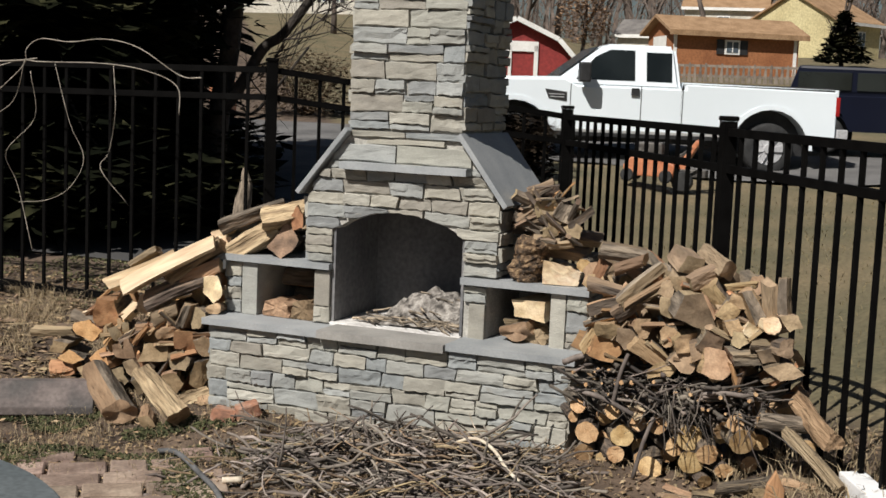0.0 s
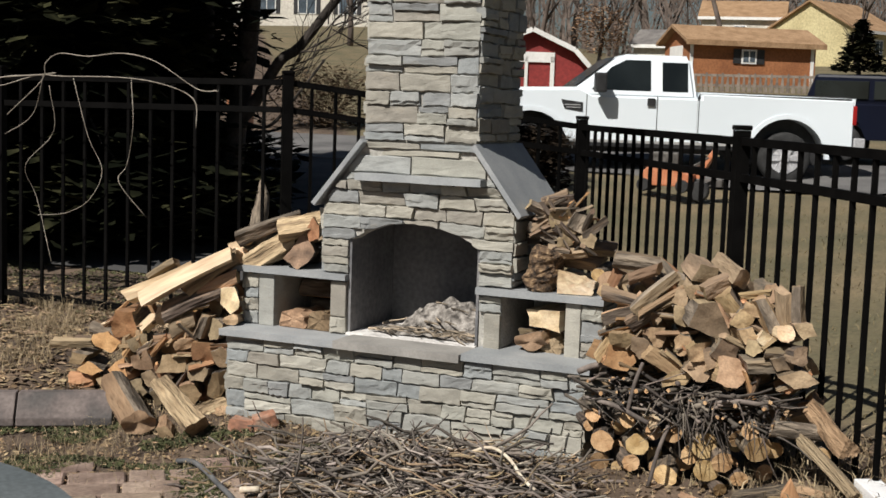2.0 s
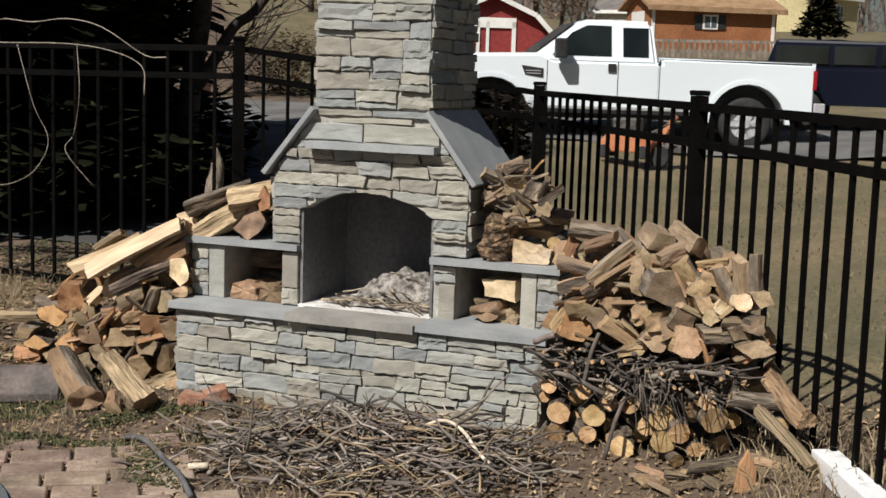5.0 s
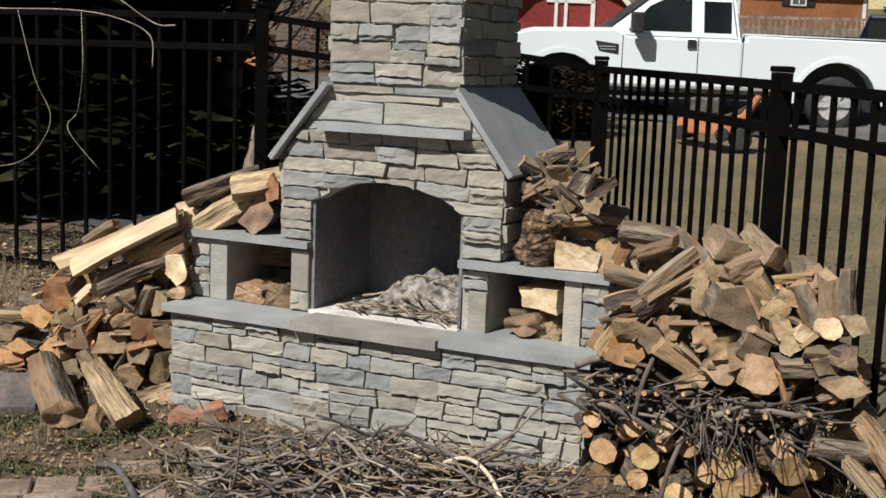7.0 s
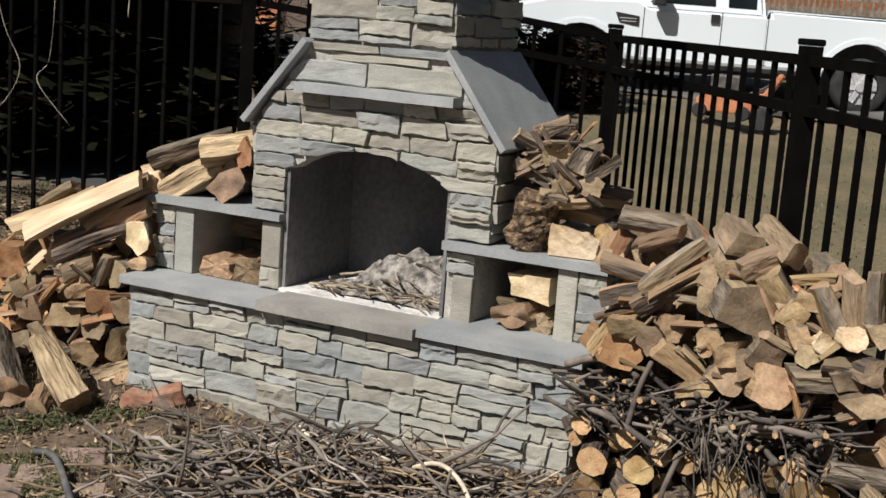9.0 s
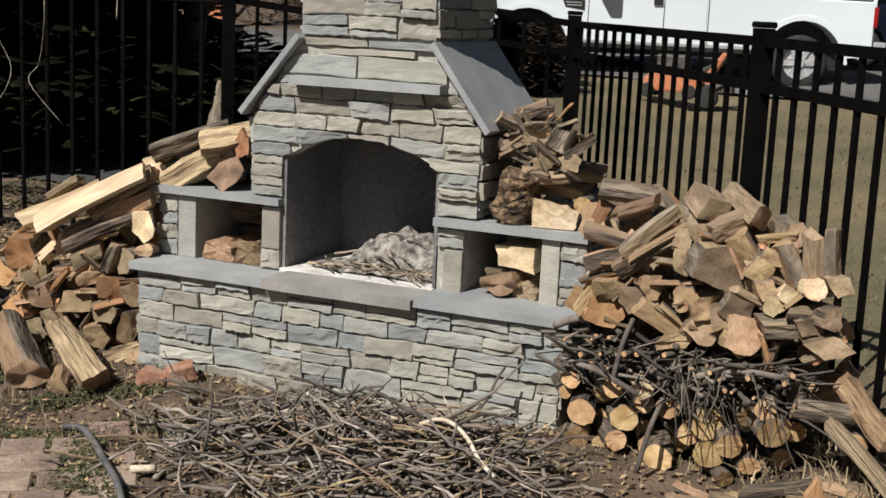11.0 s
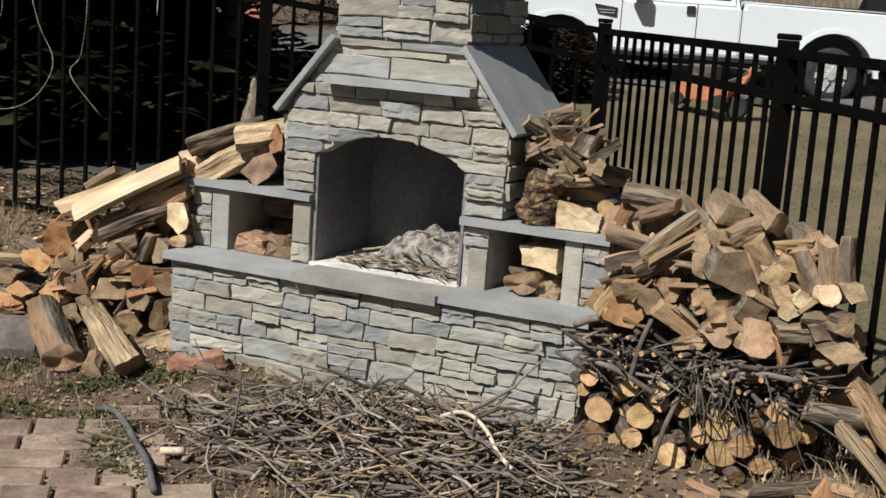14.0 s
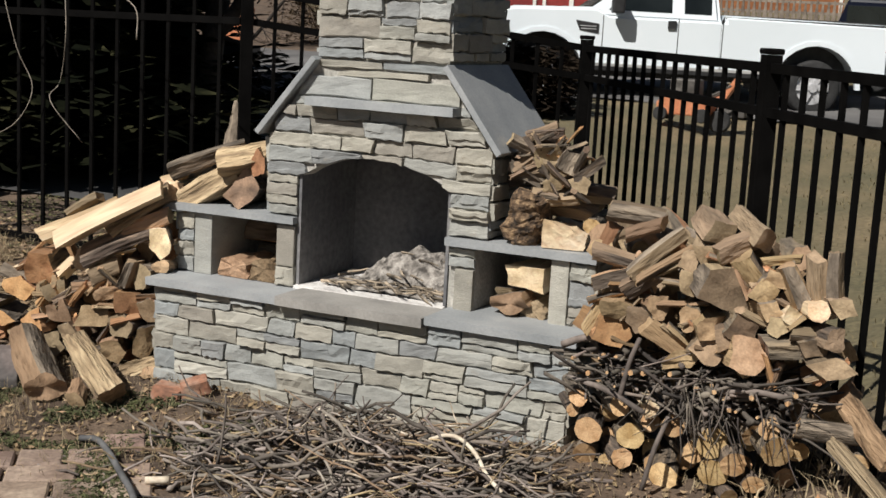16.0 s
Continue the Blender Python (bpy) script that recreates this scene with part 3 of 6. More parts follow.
# sawn slabs
def slab(name, x0, x1, y0, y1, z0, z1, label="", material=None):
    bm = add_box(bmesh.new(), x0, x1, y0, y1, z0, z1)
    bmesh.ops.subdivide_edges(bm, edges=[e for e in bm.edges if e.calc_length() > 0.15], cuts=6, use_grid_fill=True)
    for v in bm.verts:
        v.co += Vector((0, noise.noise(v.co * 9) * 0.004, noise.noise(v.co * 7 + Vector((5, 0, 0))) * 0.002))
    return part(name, bm, material or M_SLAB, FIRE, label)


slab("hearth_slab", 0.002, 0.655, -0.003, BACK_Y, 0.521, 0.553, "sawn bluestone hearth slab")
slab("hearth_slab", 0.660, 1.322, -0.018, BACK_Y - 0.02, 0.523, 0.561, "thicker warm-grey hearth slab", M_SLAB_WARM)
slab("hearth_slab", 1.327, 1.95, -0.003, BACK_Y, 0.534, 0.566, "sawn bluestone hearth slab")
slab("shelf_slab", -0.058, 0.612, 0.183, BACK_Y, 0.826, 0.855, "bluestone niche shelf slab")
slab("shelf_slab", 1.312, 1.945, 0.183, BACK_Y, 0.823, 0.855, "bluestone niche shelf slab")
slab("mantel_slab", 0.669, 1.333, FACE_Y - 0.075, FACE_Y + 0.03, 1.333, 1.367, "narrow bluestone mantel slab")
for s in (-1, 1):
    bm = bmesh.new()
    low, high = Vector((BODY_L - 0.03 if s < 0 else BODY_R + 0.03, SLOPE_Z0 - 0.012)), Vector((CH_L + 0.012 if s < 0 else CH_R - 0.012, SLOPE_Z1 - 0.008))
    along = (high - low).normalized()
    thick = Vector((along.y * s, -along.x * s)) * 0.025
    add_prism(bm, [tuple(low), tuple(high), tuple(high + thick), tuple(low + thick)], FACE_Y - 0.045, BACK_Y + 0.03, bevel=0.003)
    part("shoulder_slab", bm, M_SLAB, FIRE, "sloping bluestone shoulder slab")
for a, b in ((0.104, 0.192), (1.757, 1.83)):
    box("niche_upright", a, b, FACE_Y - 0.012, FACE_Y + 0.3, 0.5545, 0.819, M_STONE, FIRE, "upright bluestone niche slab", 0.003)
box("pier_upright", 1.352, 1.432, FACE_Y - 0.012, FACE_Y + 0.012, 0.5545, 0.73, M_STONE_TAN, FIRE, "upright bluestone pier stone", 0.004)
box("pier_upright", 0.52, 0.606, FACE_Y - 0.012, FACE_Y + 0.012, 0.64, 0.815, M_STONE, FIRE, "upright grey pier stone", 0.005)

# stones, wall by wall
front = lambda y: (lambda u, z, d: (u, y - d, z))
right = lambda x: (lambda u, z, d: (x + d, u, z))
leftw = lambda x: (lambda u, z, d: (x - d, u, z))
veneer(0.03, 1.92, 0.03, 0.53, front(BASE_Y), FIRE, hi=lambda u: 0.518 if u < 1.31 else 0.531, height=(0.045, 0.1), length=(0.1, 0.27))
veneer(BASE_Y, BACK_Y, 0.03, 0.513, right(1.92), FIRE, height=(0.06, 0.11))
veneer(BASE_Y, BACK_Y, 0.03, 0.513, leftw(0.03), FIRE, height=(0.06, 0.11))
veneer(BODY_L, BODY_R, 0.86, 1.03, front(FACE_Y), FIRE, height=(0.035, 0.06), limits=lambda z: (BODY_L, ARCH_L), length=(0.15, 0.2))
veneer(BODY_L, BODY_R, 0.86, 1.03, front(FACE_Y), FIRE, height=(0.035, 0.06), limits=lambda z: (ARCH_R, BODY_R), length=(0.15, 0.2))
veneer(BODY_L, BODY_R, 1.03, 1.331, front(FACE_Y), FIRE, lo=arch, hi=lambda u: shoulder(u) - 0.008, height=(0.05, 0.085), length=(0.12, 0.26))
veneer(BODY_L, BODY_R, 1.331, 1.525, front(FACE_Y), FIRE, hi=lambda u: shoulder(u) - 0.006, courses=((0.037, (0.67, 1.335)), (0.089, (0.94,)), (0.033, ()), (0.035, (0.985,))))
veneer(CH_L, CH_R, 1.53, 3.3, front(FACE_Y), FIRE, height=(0.055, 0.095), length=(0.11, 0.3))
veneer(FACE_Y, BACK_Y, 1.5, 3.3, right(CH_R), FIRE, height=(0.06, 0.1), lo=lambda u: 1.545)
veneer(FACE_Y, BACK_Y, 1.5, 3.3, leftw(CH_L), FIRE, height=(0.06, 0.1), lo=lambda u: 1.545)
veneer(FACE_Y, BACK_Y, 0.86, 1.18, right(BODY_R), FIRE, height=(0.06, 0.1))
veneer(FACE_Y, BACK_Y, 0.86, 1.18, leftw(BODY_L), FIRE, height=(0.06, 0.1))
veneer(0.012, 0.1, 0.556, 0.82, front(FACE_Y), FIRE, height=(0.05, 0.08))
veneer(1.834, 1.938, 0.556, 0.815, front(FACE_Y), FIRE, height=(0.06, 0.1))
veneer(FACE_Y, BACK_Y, 0.556, 0.815, right(1.938), FIRE, height=(0.06, 0.1))
veneer(FACE_Y, BACK_Y, 0.556, 0.82, leftw(0.012), FIRE, height=(0.05, 0.08))
veneer(0.52, 0.61, 0.556, 0.638, front(FACE_Y), FIRE, height=(0.08, 0.09))
veneer(1.318, 1.435, 0.735, 0.815, front(FACE_Y), FIRE, height=(0.06, 0.08))

# ---- fence ----
FENCE = empty("metal_fence", 0, 0, 0, label="black aluminium picket fence with square posts", category="fence")
POSTS = [(-4.6, 0.95, 1.81), (-2.6, 1.3, 1.83), (-0.6, 1.65, 1.85), (0.93, 2.93, 1.63), (2.43, 0.68, 1.62), (3.93, -1.57, 1.6)]
picket_me = add_box(bmesh.new(), -0.0095, 0.0095, -0.0095, 0.0095, 0, 1)
pk = bpy.data.meshes.new("picket")
picket_me.to_mesh(pk)
picket_me.free()
pk.materials.append(M_FENCE)
for i, (x, y, top) in enumerate(POSTS):
    g = ground_z(x, y)
    bm = add_box(bmesh.new(), -0.032, 0.032, -0.032, 0.032, -0.05, top - g + 0.02)
    add_box(bm, -0.038, 0.038, -0.038, 0.038, top - g + 0.021, top - g + 0.045, 0.008)
    ob = part("post", bm, M_FENCE, FENCE)
    if i + 1 < len(POSTS):
        x2, y2, top2 = POSTS[i + 1]
        turn = math.atan2(y2 - y, x2 - x)
    ob.matrix_world = Matrix.Translation((x, y, g)) @ Matrix.Rotation(turn, 4, "Z")
    if i + 1 == len(POSTS):
        break
    g2 = ground_z(x2, y2)
    length = math.hypot(x2 - x, y2 - y)
    for za, zb in ((top - 0.03, top2 - 0.03), (top - 0.2, top2 - 0.2), (g + 0.1, g2 + 0.1)):
        a, b = Vector((x, y, za)), Vector((x2, y2, zb))
        d = b - a
        bm = add_box(bmesh.new(), 0.037, length - 0.037, -0.015, 0.015, -0.019, 0.019)
        for v in bm.verts:
            v.co.z += (zb - za) * v.co.x / length
        r = part("rail", bm, M_FENCE, FENCE)
        r.matrix_world = Matrix.Translation(a) @ Matrix.Rotation(turn, 4, "Z")
    count = max(3, round(length / 0.155))
    for q in range(1, count):
        f = q / count
        px, py = x + (x2 - x) * f, y + (y2 - y) * f
        lo, hi = g + (g2 - g) * f + 0.02, top + (top2 - top) * f - 0.012
        ob = new("picket", pk)
        ob.parent = FENCE
        ob.matrix_world = Matrix.Translation((px, py, lo)) @ Matrix.Rotation(turn, 4, "Z") @ Matrix.Diagonal((1, 1, hi - lo, 1))

# ---- firewood ----
log_cache = {}


def log_meshes(kind, seed, r, length, wood, bark):
    """A log along its own z, its pith at x = y = 0: the bark, and the sawn and split faces."""
    key = (kind, seed, wood.name, bark.name)
    if key in log_cache:
        return log_cache[key]
    q = random.Random(seed * 13 + len(kind))
    whole = kind == "round"
    span = 2 * math.pi if whole else q.uniform(0.8, 2.9)
    n, segs = (18 if whole else 15), 8
    base = [r * (1 + 0.13 * noise.noise((math.cos(6.3 * i / n) * 1.5, math.sin(6.3 * i / n) * 1.5, seed * 3.1)) + q.uniform(-0.03, 0.03)) for i in range(n)]
    pith = Vector((q.uniform(-0.15, 0.15) * r, q.uniform(-0.15, 0.15) * r, 0))
    bend = Vector((q.uniform(-1, 1), q.uniform(-1, 1), 0)) * 0.05 * length
    slant = [(q.uniform(-0.22, 0.22), q.uniform(-0.22, 0.22)) for _ in (0, 1)]
    rings = []
    for s in range(segs + 1):
        f = s / segs
        zc = (f - 0.5) * length
        ring = []
        for i in range(n):
            a = span * (i / n if whole else i / (n - 1))
            rr = base[i] * (1 + 0.1 * noise.noise((i * 0.9, f * 3.5, seed * 7.7)) + 0.05 * noise.noise((i * 2.3, f * 9, seed)))
            if kind == "split":
                rr *= 1 + 0.16 * noise.noise((i * 1.9, f * 1.1, seed + 9.5))
            ring.append(Vector((rr * math.cos(a), rr * math.sin(a), zc)))
        if not whole:
            e0, e1 = ring[-1], ring[0]
            for p, g in ((pith.lerp(e0, 0.7), 1), (pith.lerp(e0, 0.35), 2), (pith, 3), (pith.lerp(e1, 0.35), 4), (pith.lerp(e1, 0.7), 5)):
                w = Vector((noise.noise((g * 1.7, f * 2.2, seed)), noise.noise((g * 1.7, f * 2.2, seed + 40)), 0)) * r * 0.2
                ring.append(Vector((p.x, p.y, zc)) + w)
        for v in ring:
            if s in (0, segs):
                sx, sy = slant[0 if s == 0 else 1]
                v.z += (v.x * sx + v.y * sy) + (q.uniform(-0.0025, 0.0025) if whole else 0.022 * noise.noise((v.x * 22, v.y * 22, seed)) + q.uniform(-0.003, 0.003))
            v += bend * (4 * f * (1 - f))
        rings.append(ring)
    m = len(rings[0])
    verts = [v for ring in rings for v in ring]
    centre = sum(rings[0] + rings[-1], Vector()) / (2 * m)
    centre.z = 0
    bark_f, wood_f, ends = [], [], ([], [])
    for s in range(segs):
        for i in range(m):
            j = (i + 1) % m
            f = (s * m + i, s * m + j, (s + 1) * m + j, (s + 1) * m + i)
            (wood_f if not whole and i >= n - 1 else bark_f).append(f)
    for e, ring in ((0, rings[0]), (1, rings[-1])):
        verts.append(sum(ring, Vector()) / m)
        c, o = len(verts) - 1, e * segs * m
        for i in range(m):
            j = (i + 1) % m
            ends[e].append((c, o + j, o + i) if e == 0 else (c, o + i, o + j))

    def build(name, faces, material, soft=False):
        used = sorted({i for f in faces for i in f})
        back = {u: k for k, u in enumerate(used)}
        me = bpy.data.meshes.new(name)
        me.from_pydata([tuple(verts[u]) for u in used], [], [tuple(back[i] for i in f) for f in faces])
        me.materials.append(material)
        if soft:
            me.polygons.foreach_set("use_smooth", [True] * len(me.polygons))
        return me
    if whole:
        cut = [build("sawn_end", ends[0], wood), build("sawn_end", ends[1], wood)]
    else:
        cut = [build("split_face", wood_f + ends[0] + ends[1], wood)]
    log_cache[key] = build("bark", bark_f, bark, kind == "round"), cut, centre, r, span
    return log_cache[key]


def put_log(name, pos, ahead, r, length, kind="split", wood=None, bark=None, seed=0, roll=0.0, label="", group="", at="end", bark_to=None):
    """A log whose near end is at pos and which runs ahead; bark_to: the way that its bark faces."""
    wood, bark = wood or M_WOOD, bark or M_BARK
    bark_me, cut, centre, r0, span = log_meshes(kind, seed, 0.1, 0.4, wood, bark)
    d = Vector(ahead).normalized()
    mid = Vector(pos) + d * length / 2 if at == "end" else Vector(pos)
    rot = d.to_track_quat("Z", "Y").to_matrix().to_4x4()
    if bark_to:
        w = rot.to_3x3().inverted() @ Vector(bark_to)
        roll = math.atan2(w.y, w.x) - span / 2
    rot = rot @ Matrix.Rotation(roll, 4, "Z")
    k = r / r0 * (1.4 if kind == "split" else 1.0)
    m = Matrix.Translation(mid) @ rot @ Matrix.Diagonal((k, k, length / 0.4, 1)) @ Matrix.Translation(-centre)
    ob = new(name, bark_me)
    ob.matrix_world = m
    tagged(ob, label, "firewood", group)
    for me in cut:
        child = new(me.name.split(".")[0], me)
        child.parent = ob
    return ob


def wedge(name, pos, ahead, profile, length, wood, label, seed=0, group="", ragged=0.012, taper=0.85):
    """A split piece with the given cross-section (to the right, up), its near end at pos."""
    q = random.Random(seed)
    d = Vector(ahead).normalized()
    left = Vector((0, 0, 1)).cross(d).normalized()
    up = d.cross(left)
    pts = []
    for i, p in enumerate(profile):
        e = profile[(i + 1) % len(profile)]
        pts += [(p[0] + (e[0] - p[0]) * k / 4, p[1] + (e[1] - p[1]) * k / 4) for k in range(4)]
    m, segs = len(pts), 9
    verts = []
    for s in range(segs + 1):
        f = s / segs
        for i, (px, pz) in enumerate(pts):
            g = (1 - (1 - taper) * f) * (1 + 0.14 * noise.noise((px * 30, pz * 30, f * 3 + seed)) + 0.14 * noise.noise((i * 1.7, f * 2.2, seed + 3)) + 0.07 * noise.noise((i * 2.9, f * 7, seed)))
            z = f * length + (1.6 * ragged * noise.noise((px * 26, pz * 26, seed + f)) + q.uniform(-0.15, 0.15) * ragged if s in (0, segs) else 0)
            verts.append(Vector((-px * g, pz * g, z)))
    verts += [sum(verts[:m], Vector()) / m, sum(verts[-m:], Vector()) / m]
    faces = [(s * m + i, s * m + (i + 1) % m, (s + 1) * m + (i + 1) % m, (s + 1) * m + i) for s in range(segs) for i in range(m)]
    faces += [(segs * m + m, (i + 1) % m, i) for i in range(m)] + [(segs * m + m + 1, segs * m + i, segs * m + (i + 1) % m) for i in range(m)]
    ob = obj(name, verts, faces, wood)
    bm = bmesh.new()
    bm.from_mesh(ob.data)
    bmesh.ops.recalc_face_normals(bm, faces=bm.faces[:])
    bm.to_mesh(ob.data)
    bm.free()
    ob.matrix_world = Matrix.Translation(pos) @ Matrix((left, up, d)).transposed().to_4x4()
    tagged(ob, label, "firewood", group)
    return ob


def billet(name, pos, axis, side, w, h, length, wood, bark, seed, label, group="", bark_edges=1, fibre=1.0, square=None):
    """A split piece centred on pos: w along side, h across it, length along axis; an angular cross-section, torn ends, some edges still in bark; square: the turn of a four-sided section."""
    q = random.Random(seed)
    z = Vector(axis).normalized()
    x = (Vector(side) - z * z.dot(Vector(side))).normalized()
    y = z.cross(x)
    kn = q.choice((4, 4, 5, 5, 6))
    start = q.uniform(0, 6.28)
    if square is not None:
        kn, start = 4, radians(45 + square)
    angles = [start + 6.2832 * (i + q.uniform(-0.25, 0.25)) / kn for i in range(kn)]
    corner = []
    for a in angles:
        c, s_ = math.cos(a), math.sin(a)
        k = (1 / max(abs(c), abs(s_))) ** 0.7 * q.uniform(0.86, 1.04)
        corner.append(Vector((c * k * w / 2, s_ * k * h / 2, 0)))
    sub, segs = 4, 6
    out = [corner[i].lerp(corner[(i + 1) % kn], j / sub) for i in range(kn) for j in range(sub)]
    m, thin = kn * sub, min(w, h)
    bow = [q.uniform(-0.06, 0.09) * thin for _ in range(kn)]
    bend = Vector((q.uniform(-1, 1), q.uniform(-1, 1), 0)) * 0.035 * length
    taper, slant = q.uniform(0.72, 1.0), [(q.uniform(-0.3, 0.3), q.uniform(-0.3, 0.3)) for _ in (0, 1)]
    verts = []
    for s in range(segs + 1):
        f = s / segs
        for i, p in enumerate(out):
            j = (i % sub) / sub
            g = 1 + (bow[i // sub] * 4 * j * (1 - j) + fibre * thin * (0.06 * noise.noise((i * 0.6, f * 2.4, seed * 1.7)) + 0.05 * noise.noise((i * 2.3, f * 1.2, seed)) + 0.03 * noise.noise((i * 3.1, f * 6.0, seed)))) / max(0.01, p.length)
            g *= taper + (1 - taper) * (1 - f)
            v = Vector((p.x * g, p.y * g, (f - 0.5) * length)) + bend * (4 * f * (1 - f))
            if s in (0, segs):
                sx, sy = slant[s > 0]
                v.z += v.x * sx + v.y * sy + 0.016 * fibre * noise.noise((p.x * 14, p.y * 14, seed + s)) + 0.004 * fibre * noise.noise((i * 2.7, seed, s))
            verts.append(v)
    faces, skin, ends = [], [], ([], [])
    first = q.randrange(kn)
    barked = {(first + i) % kn for i in range(bark_edges)}
    for s in range(segs):
        for i in range(m):
            j = (i + 1) % m
            (skin if i // sub in barked else faces).append((s * m + i, s * m + j, (s + 1) * m + j, (s + 1) * m + i))
    for e in (0, segs):
        ring = list(range(e * m, e * m + m))
        mid = sum((verts[i] for i in ring), Vector()) / m
        b = len(verts)
        for i in ring:
            v = mid.lerp(verts[i], 0.55)
            verts.append(v + Vector((0, 0, 0.012 * fibre * noise.noise((v.x * 20, v.y * 20, seed + 2 * e)))))
        verts.append(mid + Vector((0, 0, q.uniform(-0.004, 0.004))))
        for i in range(m):
            j = (i + 1) % m
            four, three = (ring[j], ring[i], b + i, b + j), (b + j, b + i, b + m)
            ends[e > 0].extend([four, three] if e == 0 else [four[::-1], three[::-1]])

    def mesh(n_, fs, material, soft=False):
        used = sorted({i for f in fs for i in f})
        back = {u: k for k, u in enumerate(used)}
        return obj(n_, [verts[u] for u in used], [tuple(back[i] for i in f) for f in fs], material, shade=soft)
    ob = mesh(name, faces, wood)
    ob.matrix_world = Matrix.Translation(pos) @ Matrix((x, y, z)).transposed().to_4x4()
    if skin:
        mesh("bark", skin, bark).parent = ob
    for side_faces in ends:
        mesh("split_end", side_faces, M_SPLIT_END[wood.name], True).parent = ob
    return tagged(ob, label, "firewood", group)


rl = random.Random(21)
VIEW = Vector((-0.33, 0.94, 0.0))
LAB_ROUND = "small round log with bark and pale sawn end"
LAB_SPLIT = "split firewood log with bark and weathered wood"


def aim(yaw=20, up=6):
    d = Matrix.Rotation(radians(rl.uniform(-yaw, yaw)), 3, "Z") @ VIEW
    d.z = math.tan(radians(rl.uniform(-up, up)))
    return d


WOODS = {"k": M_BARK, "g": M_WOOD_GREY, "w": M_WOOD, "r": M_WOOD_RED, "f": M_WOOD_FRESH, "p": M_WOOD_PALE, "b": M_WOOD_GREY}
LOOKS = {"k": "dark bark-crusted", "g": "greyed", "w": "weathered tan", "r": "reddish brown", "f": "fresh pale", "p": "stringy pale", "b": "bark-covered"}
ACROSS = Vector((0.94, 0.33, 0.0))


def heap(rows, group, seed, depth=0.28):
    """Pieces of a heap: (kind and wood, x, y, z, width, height, tilt); kind e shows its end, kind l lies across."""
    for i, (code, x, y, z, w, h, tilt) in enumerate(rows):
        kind, tone = code
        c, s = math.cos(radians(tilt)), math.sin(radians(tilt))
        flat = ACROSS * c + Vector((0, 0, s))
        bark = rl.choice([M_BARK, M_BARK_GREY])
        if tone == "s":
            put_log("round_log", (x, y, z), aim(12, 5), w / 2, 0.26, "round", M_END, bark, seed=i % 6, label=LAB_ROUND, group=group)
        elif kind == "e":
            d = aim(16, 9).normalized()
            long = rl.uniform(0.75, 1.1) * depth
            billet("split_log", Vector((x, y, z)) + d * (long / 2 - 0.02), d, flat, w * 1.06, h * 1.1, long, WOODS[tone], bark, seed + i, LOOKS[tone] + " split log with its end facing out of the heap", group, {"b": 3, "f": 0}.get(tone, rl.choice((1, 1, 2))))
        else:
            d = flat + VIEW * rl.uniform(-0.18, 0.18)
            billet("split_log", Vector((x, y, z)) + VIEW * h * 0.4, d, VIEW, h * rl.uniform(1.1, 1.6), h * 1.08, w, WOODS[tone], bark, seed + i, LOOKS[tone] + " split log lying across the heap", group, {"b": 3, "f": 0, "p": 0}.get(tone, 1), 1.6 if tone == "p" else 1.0, -20 if tone in "fp" else None)


def right_front(x):
    return -0.13 - 0.27 * (x - 1.97)


# lower right stack: sawn rounds (x, z, radius)
for i, (x, z, r) in enumerate([(2.019, 0.399, 0.028), (1.995, 0.344, 0.022), (2.071, 0.292, 0.043), (2.061, 0.199, 0.037), (2.231, 0.302, 0.043), (2.213, 0.225, 0.033),
                               (2.186, 0.405, 0.028), (2.394, 0.386, 0.035), (2.366, 0.195, 0.044), (2.534, 0.358, 0.047), (2.545, 0.256, 0.047), (2.617, 0.308, 0.04),
                               (2.729, 0.464, 0.031), (2.76, 0.388, 0.05), (2.612, 0.192, 0.027), (3.02, 0.42, 0.023), (2.14, 0.17, 0.03), (2.46, 0.29, 0.036), (2.31, 0.2, 0.03), (2.68, 0.24, 0.03), (2.14, 0.36, 0.034), (2.29, 0.36, 0.03), (2.66, 0.4, 0.036)]):
    y = right_front(x) + (0.06 if i > 15 else 0) + rl.uniform(-0.015, 0.02)
    put_log("round_log", (x, y, z), aim(16, 4), r * 1.1, rl.uniform(0.3, 0.38), "round", M_END, M_BARK if i % 3 else M_BARK_GREY, seed=i % 6, roll=rl.uniform(0, 6), label=LAB_ROUND, group="stacked round logs")
put_log("half_log", (2.314, -0.235, 0.413), aim(5, 2), 0.05, 0.34, "split", M_WOOD_FRESH, M_BARK, seed=4, roll=3.4, label="fresh half-round log with pale split face", group="stacked round logs")
put_log("round_log", (2.82, -0.40, 0.5), (0.9, 0.12, 0.0), 0.032, 0.19, "round", M_END, M_BARK_GREY, seed=2, label="grey-barked log lying along the stack", group="stacked round logs")
for x, z, n in ((2.05, 0.14, 5), (2.1, 0.24, 5), (2.12, 0.34, 5)):
    for i in range(n):
        xx = x + 0.17 * i + rl.uniform(-0.02, 0.02)
        put_log("round_log", (xx, right_front(xx) + 0.12, z + 0.03 * (xx > 2.5)), aim(12, 3), 0.036, 0.3, "round", M_END, M_BARK, seed=i, roll=rl.uniform(0, 6), label="bark-covered round log deep in the stack", group="stacked round logs")

